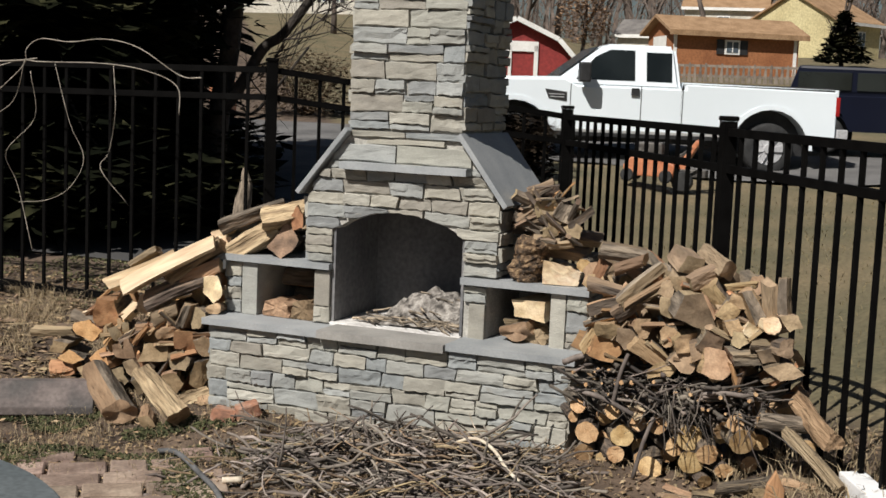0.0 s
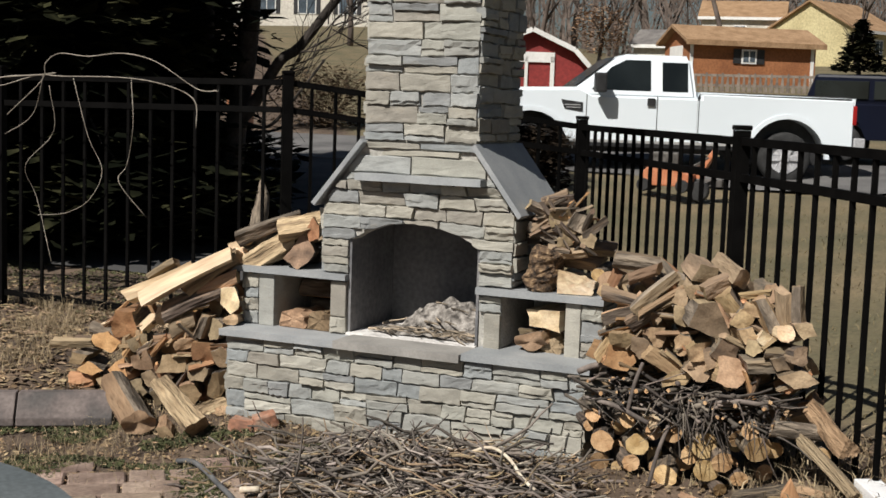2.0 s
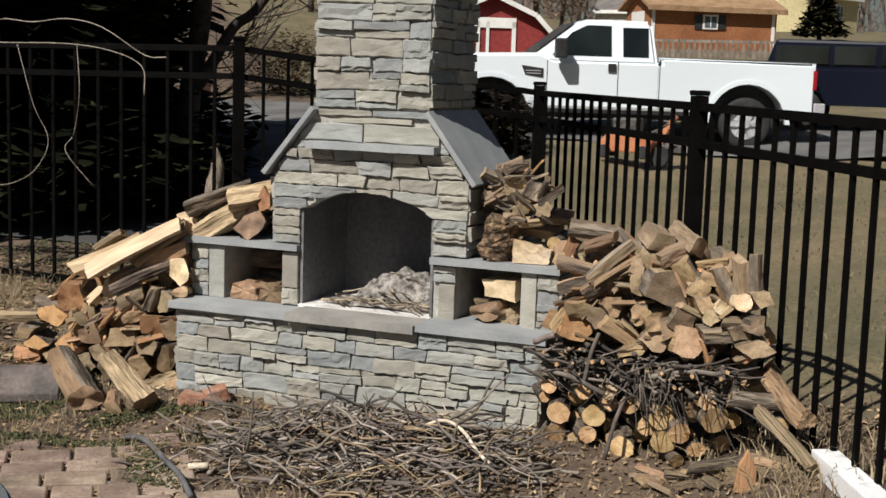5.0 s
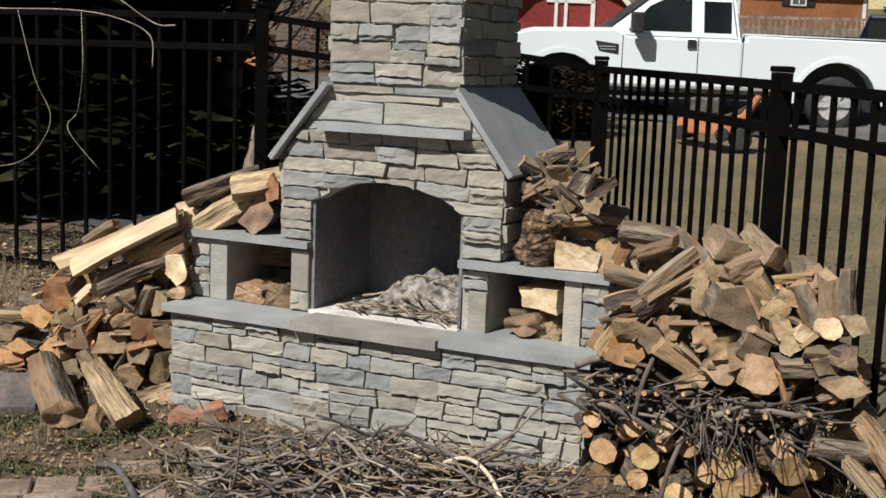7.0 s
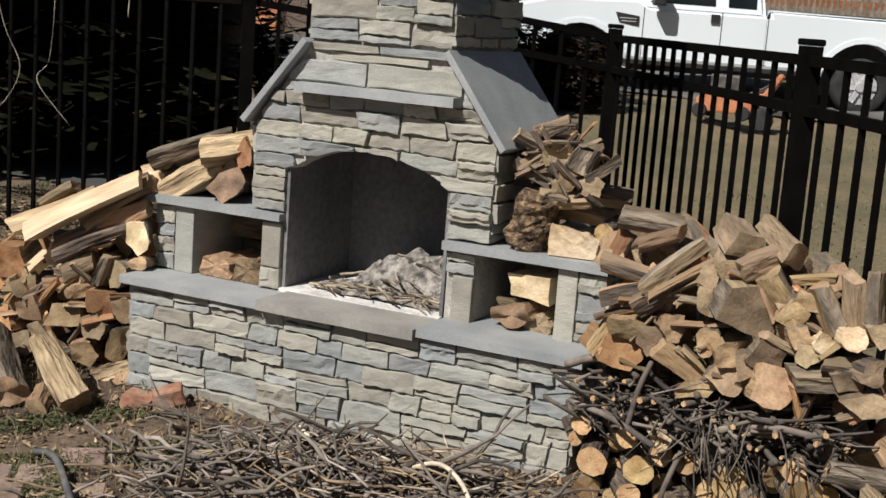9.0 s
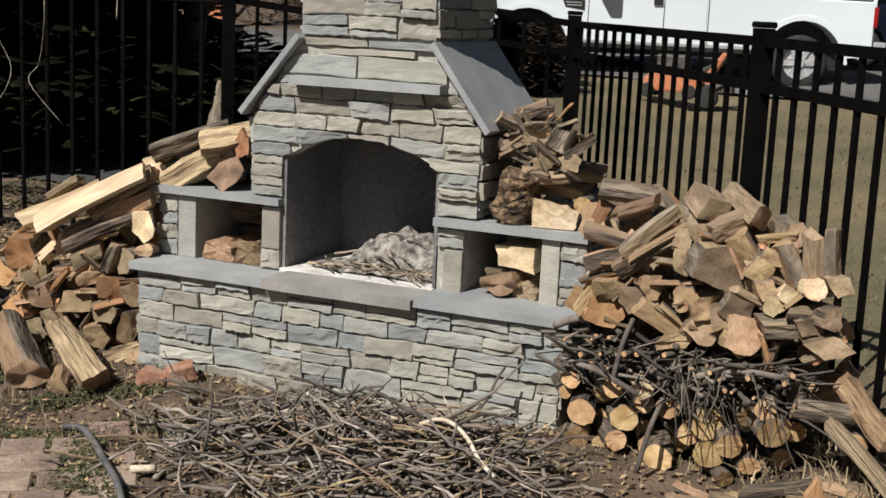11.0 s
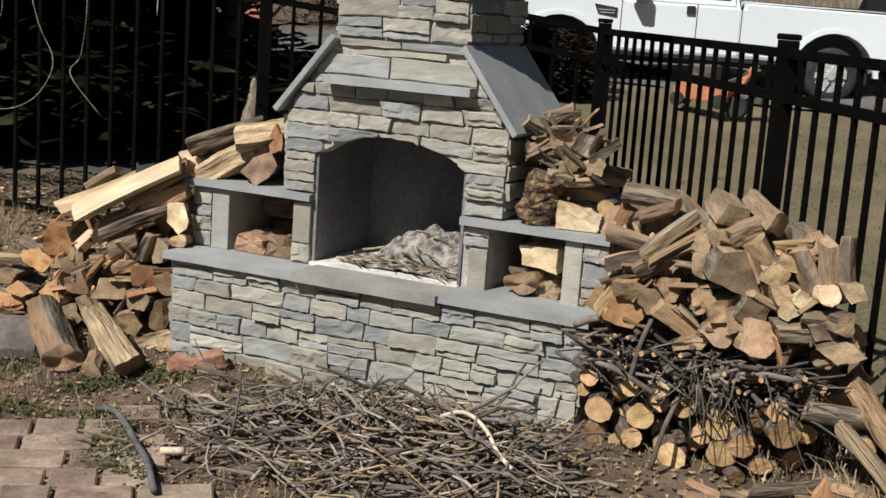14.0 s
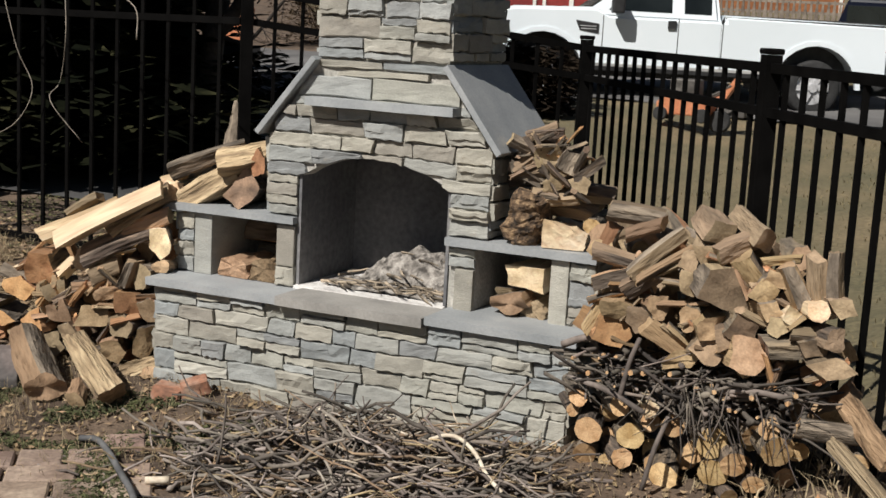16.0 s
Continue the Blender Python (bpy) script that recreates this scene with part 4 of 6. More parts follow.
# upper right pile
HEAP_R = [
    ("eg", 2.54, -0.28, 0.88, 0.22, 0.19, 10), ("ew", 2.29, -0.22, 0.78, 0.08, 0.08, 0), ("er", 2.13, -0.17, 0.67, 0.15, 0.10, -6), ("ew", 2.15, -0.18, 0.75, 0.13, 0.07, -8),
    ("lw", 2.35, -0.23, 0.67, 0.19, 0.07, -32), ("ew", 2.50, -0.27, 0.75, 0.12, 0.08, 5), ("ek", 2.60, -0.30, 0.77, 0.11, 0.09, -20), ("ew", 2.69, -0.33, 0.84, 0.06, 0.07, 30),
    ("lg", 2.83, -0.34, 0.96, 0.16, 0.07, 100), ("ef", 2.84, -0.36, 0.87, 0.07, 0.06, 0), ("lw", 2.76, -0.33, 0.93, 0.14, 0.07, 118), ("lw", 2.71, -0.30, 1.00, 0.12, 0.03, 10),
    ("lg", 2.55, -0.25, 1.02, 0.13, 0.08, 28), ("eg", 2.48, -0.22, 1.06, 0.13, 0.08, -8), ("eg", 2.45, -0.23, 0.99, 0.11, 0.08, -15), ("eg", 2.64, -0.27, 1.06, 0.08, 0.07, -30),
]
HEAP_R += [
    ("lw", 2.61, -0.28, 0.96, 0.09, 0.08, -50), ("ew", 2.69, -0.30, 0.94, 0.09, 0.07, 10), ("ef", 2.76, -0.34, 0.84, 0.07, 0.06, 20), ("ew", 2.64, -0.31, 0.68, 0.15, 0.11, -10),
    ("lk", 2.75, -0.34, 0.73, 0.12, 0.08, 6), ("lb", 2.82, -0.36, 0.79, 0.10, 0.05, 3), ("eb", 2.90, -0.38, 0.79, 0.07, 0.07, 0), ("eg", 2.91, -0.37, 0.89, 0.07, 0.09, 80),
    ("lg", 2.89, -0.35, 0.97, 0.17, 0.06, 95), ("eb", 2.90, -0.38, 0.70, 0.15, 0.08, -14), ("eb", 2.49, -0.27, 0.68, 0.10, 0.09, -40), ("lw", 2.13, -0.17, 0.85, 0.17, 0.05, 20),
    ("lg", 2.28, -0.19, 0.96, 0.24, 0.05, 42), ("lw", 2.32, -0.21, 0.93, 0.25, 0.03, 32), ("lg", 2.13, -0.16, 0.92, 0.18, 0.06, -12), ("lb", 2.18, -0.14, 1.07, 0.19, 0.07, -6),
]
HEAP_R += [
    ("lw", 2.22, -0.16, 1.03, 0.14, 0.05, 22), ("lr", 2.09, -0.13, 0.99, 0.09, 0.06, 70), ("ew", 2.05, -0.13, 0.94, 0.09, 0.07, 20), ("lw", 2.06, -0.15, 0.72, 0.17, 0.04, 63),
    ("ew", 2.42, -0.25, 0.77, 0.08, 0.08, 20), ("lb", 2.23, -0.20, 0.85, 0.12, 0.07, 35), ("eb", 2.41, -0.24, 0.88, 0.08, 0.11, 0), ("ew", 2.66, -0.31, 0.89, 0.11, 0.09, 10),
    ("eg", 2.40, -0.22, 0.95, 0.10, 0.08, 40), ("eb", 2.23, -0.20, 0.72, 0.09, 0.09, 0), ("ew", 2.40, -0.25, 0.62, 0.13, 0.06, 10), ("eg", 2.55, -0.29, 0.72, 0.09, 0.07, 0),
    ("eg", 2.73, -0.34, 0.80, 0.08, 0.07, 0), ("ek", 2.83, -0.36, 0.75, 0.09, 0.06, -10),
]
heap(HEAP_R, "heaped split firewood", 100)
for i in range(34):
    x = rl.uniform(2.08, 2.9)
    z = rl.uniform(0.62, 1.0 - 0.2 * max(0, x - 2.6))
    t = radians(rl.choice((rl.uniform(-40, 60), rl.uniform(-90, 90))))
    tone = rl.choice("gwgwbr")
    billet("wood_shard", (x, right_front(x) + 0.02 + 0.22 * max(0, z - 0.85), z), ACROSS * math.cos(t) + Vector((0, rl.uniform(-0.3, 0.3), math.sin(t))), VIEW, rl.uniform(0.03, 0.06), rl.uniform(0.014, 0.034), rl.uniform(0.08, 0.17), WOODS[tone], M_BARK_GREY, 900 + i, LOOKS[tone] + " thin shard wedged in the heap", "heaped split firewood", 1, 1.6)
# rows behind and between them
for row, z in enumerate((0.5, 0.57, 0.64, 0.71, 0.78, 0.85, 0.92, 0.98)):
    x = 2.06 + 0.04 * (row % 2)
    while x < 2.94 - 0.05 * max(0, row - 3):
        y = right_front(x) + 0.17 + 0.22 * max(0, z - 0.8) + rl.uniform(0, 0.04)
        d = aim(25, 14)
        tone = rl.choice("gwbgwr")
        billet("split_log", Vector((x, y, z)) + d.normalized() * 0.12, d, ACROSS + Vector((0, 0, rl.uniform(-1, 1))), rl.uniform(0.08, 0.13), rl.uniform(0.07, 0.1), rl.uniform(0.22, 0.3), WOODS[tone], rl.choice([M_BARK, M_BARK_GREY]), 400 + rl.randrange(9999), LOOKS[tone] + " split log deep in the heap", "heaped split firewood", 2)
        x += rl.uniform(0.09, 0.12)
put_log("split_log", (2.96, -0.31, 0.57), (0.16, -0.19, -0.1), 0.056, 0.27, "split", M_WOOD, M_BARK_GREY, seed=1, label="large tan split log leaning at the end of the heap", group="heaped split firewood", bark_to=(0.1, 0.4, -1))
put_log("split_log", (2.93, -0.40, 0.47), (0.22, -0.2, -0.13), 0.03, 0.36, "split", M_WOOD_GREY, M_BARK, seed=8, label="long weathered split plank lying on the ground", group="heaped split firewood", bark_to=(0.1, 0.4, -1))
put_log("split_log", (2.70, -0.5, 0.23), (0.95, 0.1, 0.25), 0.024, 0.22, "round", M_END, M_BARK, seed=3, label="thin bark-covered log lying on the ground", group="heaped split firewood", bark_to=(0.1, 0.4, -1))
for i in range(26):
    x = rl.uniform(2.5, 3.05)
    y = right_front(x) - rl.uniform(0.02, 0.2)
    put_log("bark_piece", (x, y, ground_z(x, y) + 0.015), (rl.uniform(-1, 1), rl.uniform(-0.6, 0.6), rl.uniform(-0.05, 0.1)), rl.uniform(0.012, 0.024), rl.uniform(0.08, 0.2), "split", rl.choice([M_WOOD_GREY, M_WOOD]), M_BARK_GREY, seed=rl.randrange(12), label="loose piece of bark on the ground", group="loose bark pieces", bark_to=(0, 0, -1), at="middle")

# shelf and niche on the same side
verts, faces, n, rows = [], [], 22, 14
for k in range(rows + 1):
    f = k / rows
    for i in range(n):
        a = 6.2832 * i / n
        p = Vector((math.cos(a), math.sin(a), f * 3))
        r = 0.076 * (1 + 0.22 * noise.noise(p * 1.1) + 0.2 * noise.noise(p * 2.9) + 0.12 * noise.noise(p * 6.5)) * (0.82 if k in (0, rows) else 1)
        verts.append((r * math.cos(a), r * math.sin(a), f * 0.21 + 0.006 * noise.noise(p * 5)))
faces = [(k * n + i, k * n + (i + 1) % n, (k + 1) * n + (i + 1) % n, (k + 1) * n + i) for k in range(rows) for i in range(n)]
faces += [tuple(range(n))[::-1], tuple(rows * n + i for i in range(n))]
knot = obj("knotty_log", verts, faces, M_KNOTTY)
knot.matrix_world = pose(1.6, 0.27, 0.858, 0, 13, 0)
tagged(knot, "rough knotty burl log standing on the shelf", "firewood")
wedge("split_log", (1.79, 0.225, 0.859), (-0.15, 0.95, 0.0), [(-0.085, 0.0), (0.08, 0.0), (0.088, 0.05), (0.03, 0.075), (-0.078, 0.1)], 0.3, M_WOOD_FRESH, "fresh pale split log on the shelf", 3, ragged=0.006)
put_log("round_log", (1.885, 0.27, 0.955), (-0.1, 0.95, 0.02), 0.03, 0.28, "round", M_END, M_BARK_GREY, seed=4, label=LAB_ROUND)
SHELF_R = [
    ("lb", 1.68, 0.27, 1.28, 0.14, 0.07, 10), ("lb", 1.59, 0.27, 1.24, 0.12, 0.06, -20), ("eg", 1.69, 0.27, 1.21, 0.11, 0.09, 30), ("eg", 1.73, 0.27, 1.16, 0.09, 0.08, -10),
    ("lb", 1.65, 0.27, 1.14, 0.13, 0.05, 12), ("lb", 1.78, 0.27, 1.19, 0.08, 0.11, 60), ("eg", 1.72, 0.27, 1.10, 0.08, 0.06, 0), ("lg", 1.86, 0.27, 1.17, 0.14, 0.04, 38),
    ("lb", 1.62, 0.27, 1.11, 0.10, 0.07, -25), ("lg", 1.73, 0.27, 1.05, 0.18, 0.07, 4), ("eb", 1.82, 0.27, 1.11, 0.09, 0.07, -30), ("lb", 1.60, 0.27, 1.17, 0.10, 0.05, 40),
    ("lb", 1.57, 0.27, 1.14, 0.08, 0.04, -30), ("lb", 1.66, 0.27, 1.30, 0.13, 0.04, 25), ("lr", 1.74, 0.27, 1.25, 0.07, 0.05, 60),
]
heap(SHELF_R, "kindling on the shelf", 700, 0.14)
for i in range(30):
    t, tone = radians(rl.uniform(-60, 80)), "kkrkgkb"[i % 7]
    z = rl.uniform(1.04, 1.29)
    billet("kindling_piece", (1.7 + rl.uniform(-0.14, 0.15) * (1 - (z - 1.04)), rl.uniform(0.24, 0.32), z), ACROSS * math.cos(t) + Vector((0, rl.uniform(-0.5, 0.5), math.sin(t))), VIEW, rl.uniform(0.02, 0.045), rl.uniform(0.01, 0.028), rl.uniform(0.07, 0.15), WOODS[tone], M_BARK, 750 + i, LOOKS[tone] + " short shard of kindling wood", "kindling on the shelf", 2, 2.0)
for x, z, r in ((1.60, 1.1, 0.1), (1.72, 1.0, 0.12), (1.78, 1.07, 0.1), (1.66, 1.18, 0.1)):
    billet("split_log", (x, 0.42, z), (0.95, 0.12, rl.uniform(-0.1, 0.1)), VIEW, 0.13, r, 0.28, M_WOOD_GREY, M_BARK, int(x * 1000), "bark-covered split log at the back of the shelf", "kindling on the shelf", 3)
billet("split_log", (1.64, 0.4, 0.735), (0.0, 1, 0.0), (1, 0, -0.12), 0.215, 0.115, 0.34, M_WOOD_FRESH, M_BARK, 815, "pale wedge of split wood in the niche", bark_edges=0, square=-6)
billet("split_log", (1.6, 0.4, 0.615), (0.1, 1, 0.0), (1, 0, 0.05), 0.18, 0.1, 0.34, M_WOOD, M_BARK, 823, "ragged splintered log in the niche", fibre=2.2)
wedge("split_log", (1.665, 0.26, 0.556), (0.1, 1, 0.0), [(-0.05, 0.0), (0.06, 0.0), (0.07, 0.04), (0.02, 0.08), (-0.04, 0.05)], 0.34, M_WOOD_GREY, LAB_SPLIT, 6, ragged=0.02)
put_log("split_log", (1.52, 0.26, 0.665), (0.8, 0.4, -0.1), 0.018, 0.2, "split", M_WOOD_GREY, M_BARK, seed=2, roll=1.0, label="thin bark slab in the niche")
wedge("split_log", (0.295, 0.225, 0.556), (0.05, 1, 0.0), [(-0.075, 0.0), (0.075, 0.0), (0.07, 0.06), (0.02, 0.085), (-0.07, 0.08)], 0.34, M_WOOD, "brown split log in the niche", 11)
wedge("split_log", (0.44, 0.225, 0.556), (0.0, 1, 0.0), [(-0.06, 0.0), (0.07, 0.0), (0.075, 0.07), (0.04, 0.105), (-0.05, 0.08)], 0.34, M_WOOD, "brown split log in the niche", 12, ragged=0.016)

# left heap
HEAP_L = [
    ("lf", -0.21, 0.00, 0.79, 0.52, 0.09, 29), ("lf", -0.43, 0.09, 0.73, 0.35, 0.10, 25), ("lp", -0.13, 0.11, 0.80, 0.34, 0.11, 34), ("lg", -0.42, 0.10, 0.80, 0.17, 0.07, 32),
    ("lb", -0.19, 0.07, 0.67, 0.34, 0.11, 26), ("ef", -0.32, 0.04, 0.57, 0.15, 0.11, -12), ("lf", -0.44, 0.04, 0.54, 0.17, 0.07, 45), ("er", -0.60, 0.03, 0.51, 0.13, 0.16, 0),
    ("er", -0.70, 0.01, 0.42, 0.16, 0.09, -18), ("lp", -0.56, 0.00, 0.38, 0.15, 0.07, 100), ("ef", -0.02, 0.13, 0.68, 0.10, 0.13, 0), ("ew", 0.00, 0.12, 0.58, 0.08, 0.05, 0),
    ("lg", -0.13, 0.04, 0.54, 0.12, 0.10, 70), ("lw", -0.32, 0.02, 0.47, 0.14, 0.04, 6), ("ew", -0.21, 0.01, 0.45, 0.09, 0.06, 10), ("er", -0.10, 0.03, 0.42, 0.14, 0.13, 0),
]
HEAP_L += [
    ("ew", -0.28, 0.00, 0.34, 0.16, 0.10, 8), ("eb", -0.12, 0.01, 0.32, 0.13, 0.11, 20), ("ew", -0.03, 0.05, 0.26, 0.16, 0.11, 65), ("ew", -0.17, 0.00, 0.21, 0.12, 0.10, -30),
    ("er", -0.80, 0.00, 0.26, 0.15, 0.07, -5), ("ew", -0.87, 0.00, 0.31, 0.11, 0.07, 10), ("lg", -0.93, 0.00, 0.38, 0.24, 0.06, 4), ("lw", -0.73, 0.02, 0.46, 0.12, 0.07, -16),
    ("er", -0.60, 0.00, 0.27, 0.13, 0.11, 15), ("eb", -0.48, 0.01, 0.43, 0.11, 0.10, 40), ("lp", -0.06, 0.04, 0.13, 0.17, 0.07, 24), ("eb", -0.40, 0.00, 0.25, 0.13, 0.10, -30),
    ("ew", -0.46, 0.00, 0.34, 0.12, 0.11, 0), ("eb", -0.07, 0.07, 0.53, 0.10, 0.10, 0), ("lb", -0.25, 0.03, 0.53, 0.15, 0.08, 30), ("ew", -0.68, 0.00, 0.19, 0.13, 0.09, -10),
]
HEAP_L += [
    ("ew", -0.02, 0.06, 0.40, 0.10, 0.11, 0), ("eb", -0.34, 0.00, 0.17, 0.14, 0.11, 0), ("eb", -0.52, 0.00, 0.18, 0.13, 0.10, 20), ("ew", -0.01, 0.06, 0.10, 0.10, 0.09, 0),
    ("lr", -0.85, 0.00, 0.19, 0.13, 0.09, 10), ("lw", -0.09, 0.12, 0.75, 0.22, 0.08, 28),
]
heap(HEAP_L, "heaped split logs", 200)
for i in range(36):
    x = rl.uniform(-0.72, 0.04)
    z = rl.uniform(0.2, 0.72 + 0.12 * min(0, x + 0.3) / 0.4)
    t, tone = radians(rl.choice((rl.uniform(0, 60), rl.uniform(-90, 90)))), rl.choice("rwprwbf")
    billet("wood_shard", (x, 0.01 + 0.26 * max(0, z - 0.4) + (0.07 if x > -0.1 else 0), z), ACROSS * math.cos(t) + Vector((0, rl.uniform(-0.3, 0.3), math.sin(t))), VIEW, rl.uniform(0.03, 0.07), rl.uniform(0.018, 0.04), rl.uniform(0.08, 0.18), WOODS[tone], M_BARK, 1000 + i, LOOKS[tone] + " shard wedged between the logs", "heaped split logs", 1, 1.8)
billet("split_log", (0.34, 0.55, 0.74), (1, 0.1, 0), VIEW, 0.15, 0.13, 0.26, M_WOOD_RED, M_BARK, 1040, "dark reddish log at the back of the niche", bark_edges=3)
billet("split_log", (0.36, 0.56, 0.615), (1, 0.05, 0), VIEW, 0.15, 0.11, 0.26, M_WOOD_GREY, M_BARK, 1041, "bark-covered log at the back of the niche", bark_edges=3)
for row, z in enumerate((0.14, 0.22, 0.3, 0.38, 0.46, 0.54, 0.62, 0.7)):
    x = -0.06
    while x > -0.85 + 0.09 * row:
        d = aim(18, 6)
        tone = rl.choice("gwbbwr")
        billet("split_log", Vector((x, 0.17 + 0.26 * max(0, z - 0.4) + rl.uniform(0, 0.04), z)) + d.normalized() * 0.14, d, ACROSS + Vector((0, 0, rl.uniform(-1, 1))), rl.uniform(0.09, 0.13), rl.uniform(0.08, 0.11), 0.3, WOODS[tone], M_BARK, 600 + rl.randrange(9999), LOOKS[tone] + " split log deep in the heap", "heaped split logs", 2)
        x -= rl.uniform(0.1, 0.13)
SHELF_L = [
    ("lp", 0.12, 0.27, 0.91, 0.32, 0.14, 33), ("lk", 0.11, 0.27, 1.05, 0.34, 0.08, 22), ("lp", 0.31, 0.27, 1.07, 0.23, 0.13, 14), ("ek", 0.31, 0.27, 0.95, 0.16, 0.19, 0),
    ("ef", -0.06, 0.27, 0.91, 0.12, 0.11, 20), ("es", -0.02, 0.27, 0.99, 0.09, 0.09, 0), ("er", 0.38, 0.27, 1.06, 0.06, 0.12, 0),
]
heap(SHELF_L, "split logs on the shelf", 300, 0.3)
billet("split_log", (0.1, 0.5, 0.9), (1, 0.2, 0), VIEW, 0.13, 0.09, 0.4, M_WOOD_GREY, M_BARK, 331, "bark-covered split log at the back of the shelf", "split logs on the shelf", 3)
billet("split_log", (0.24, 0.52, 0.99), (1, 0.2, 0.2), VIEW, 0.12, 0.09, 0.36, M_WOOD_GREY, M_BARK, 332, "bark-covered split log at the back of the shelf", "split logs on the shelf", 3)
# pieces leaning on the foot of the heap
for a, b, w, h, wood, bark_n, seed, label in (
        ((-0.17, -0.42, 0.135), (-0.54, -0.13, 0.25), 0.16, 0.13, M_WOOD, 2, 41, "thick weathered split log leaning on the heap"),
        ((0.12, -0.37, 0.135), (-0.22, -0.19, 0.28), 0.13, 0.11, M_WOOD_PALE, 0, 44, "pale ragged split log leaning on the heap"),
        ((-0.02, -0.42, 0.1), (-0.12, -0.28, 0.12), 0.09, 0.07, M_WOOD, 2, 43, "short split block on the ground"),
        ((-1.0, 0.14, 0.36), (-0.66, 0.1, 0.42), 0.07, 0.07, M_WOOD_GREY, 3, 47, "grey log lying behind the heap")):
    d = Vector(b) - Vector(a)
    billet("split_log", Vector(a) + d / 2, d, ACROSS, w, h, d.length, wood, M_BARK_GREY, seed, label, "heaped split logs", bark_n, 1.5)

# ---- sticks, brush and ash ----
rs = random.Random(5)


def twig(verts, faces, p, d, length, r, kink=0.12, sides=5, droop=0.0):
    pts, q = [Vector(p)], Vector(d).normalized()
    n = 4 if length < 0.35 else 6
    for i in range(n):
        q = (q + Vector((rs.uniform(-1, 1), rs.uniform(-1, 1), rs.uniform(-1, 1) - droop)) * kink).normalized()
        pts.append(pts[-1] + q * length / n)
    tube_data(pts, [r * (1 - 0.5 * i / n) for i in range(n + 1)], sides, verts, faces)


verts, faces = [], []
for i in range(95):
    x = rs.uniform(2.02, 2.9)
    z = 0.47 + rs.uniform(0, 0.13) + 0.05 * (x - 2.4)
    y = right_front(x) + rs.uniform(-0.02, 0.12)
    length = rs.uniform(0.12, 0.34)
    a = rs.uniform(-1.0, 1.0)
    twig(verts, faces, (x - math.cos(a) * length / 2, y - math.sin(a) * length / 2 - 0.02, z), (math.cos(a), math.sin(a), rs.uniform(-0.35, 0.3)), length, rs.uniform(0.003, 0.008), 0.3)
cut_v, cut_f = [], []
for i in range(90):
    x = rs.uniform(2.0, 2.85)
    p = Vector((x, right_front(x) - rs.uniform(0.0, 0.08), 0.47 + rs.uniform(0, 0.14)))
    d, r = Vector((rs.uniform(-0.7, 0.5), 1, rs.uniform(-0.1, 0.1))), rs.uniform(0.004, 0.012)
    twig(verts, faces, p, d, 0.3, r, 0.12)
    if i % 3 == 0:
        tube_data([p - d.normalized() * 0.003, p + d.normalized() * 0.01], r * 0.9, 6, cut_v, cut_f)
for i in range(48):
    x = rs.choice((rs.uniform(2.38, 2.62), rs.uniform(2.3, 2.85)))
    twig(verts, faces, (x, right_front(x) - rs.uniform(0.02, 0.09), rs.uniform(0.47, 0.58)), (rs.uniform(-0.6, 0.6), -0.12, -1), rs.uniform(0.08, 0.22), rs.uniform(0.002, 0.004), 0.3)
tagged(obj("cut_stick", cut_v, cut_f, M_END), "pale cut ends of the stacked sticks", "sticks", kind="stuff")
tagged(obj("stick_bundle", verts, faces, M_TWIG_DARK, shade=True), "dark thin branches laid between the stacked logs", "sticks", kind="stuff")
for (a, b, r) in (((2.2, -0.26, 0.45), (2.24, -0.2, 0.66), 0.009), ((1.98, -0.16, 0.47), (2.3, -0.3, 0.43), 0.01), ((2.5, -0.3, 0.53), (2.8, -0.38, 0.58), 0.01), ((2.33, -0.36, 0.18), (2.38, -0.27, 0.42), 0.009), ((1.93, -0.1, 0.57), (2.12, -0.12, 0.62), 0.014)):
    m = Vector(a).lerp(Vector(b), 0.5) + Vector((0, -0.01, 0.02))
    v, f = tube_data(curve_points([a, m, b], 4), r, 7)
    ob = obj("branch", v, f, M_TWIG, shade=True)
    tagged(ob, "dark grey branch laid across the log stack", "branch", "branches in the log stack")


def brush_height(x, y):
    e = ((x - 1.4) / 0.72) ** 2 + ((y + 0.5) / 0.48) ** 2
    return 0.15 * max(0, 1 - e) ** 0.7


for name, count, material, rad, label in (("brush_pile", 620, M_TWIG, (0.003, 0.0105), "heap of dark cut twigs in front of the hearth"), ("dry_brush", 280, M_TWIG_TAN, (0.002, 0.007), "dry tan twigs and stems among the brush")):
    verts, faces = [], []
    done = 0
    while done < count:
        x, y = rs.uniform(0.4, 2.1), rs.uniform(-1.1, -0.05)
        h = brush_height(x, y)
        if h <= 0.01 and rs.random() < 0.8:
            continue
        z = ground_z(x, y) + 0.015 + rs.random() * h
        a = rs.gauss(0.25, 0.55) + math.pi * rs.randrange(2) if rs.random() < 0.6 else rs.uniform(0, 6.3)
        length = rs.uniform(0.08, 0.26) if rs.random() < 0.75 else rs.uniform(0.26, 0.5)
        twig(verts, faces, (x - math.cos(a) * length / 2, max(-1.35, y - math.sin(a) * length / 2) if y < -0.45 else y - 0.05, z), (math.cos(a), -abs(math.sin(a)) * 0.7 if y > -0.3 else math.sin(a), rs.uniform(-0.05, 0.3 if length < 0.26 else 0.08)), length, rs.uniform(*rad), 0.36, 5, 0.12)
        done += 1
    verts = [Vector((v.x, v.y, max(v.z, ground_z(v.x, v.y) + 0.004))) for v in verts]
    tagged(obj(name, verts, faces, material, shade=True), label, "brush", kind="stuff")
verts, faces = [], []
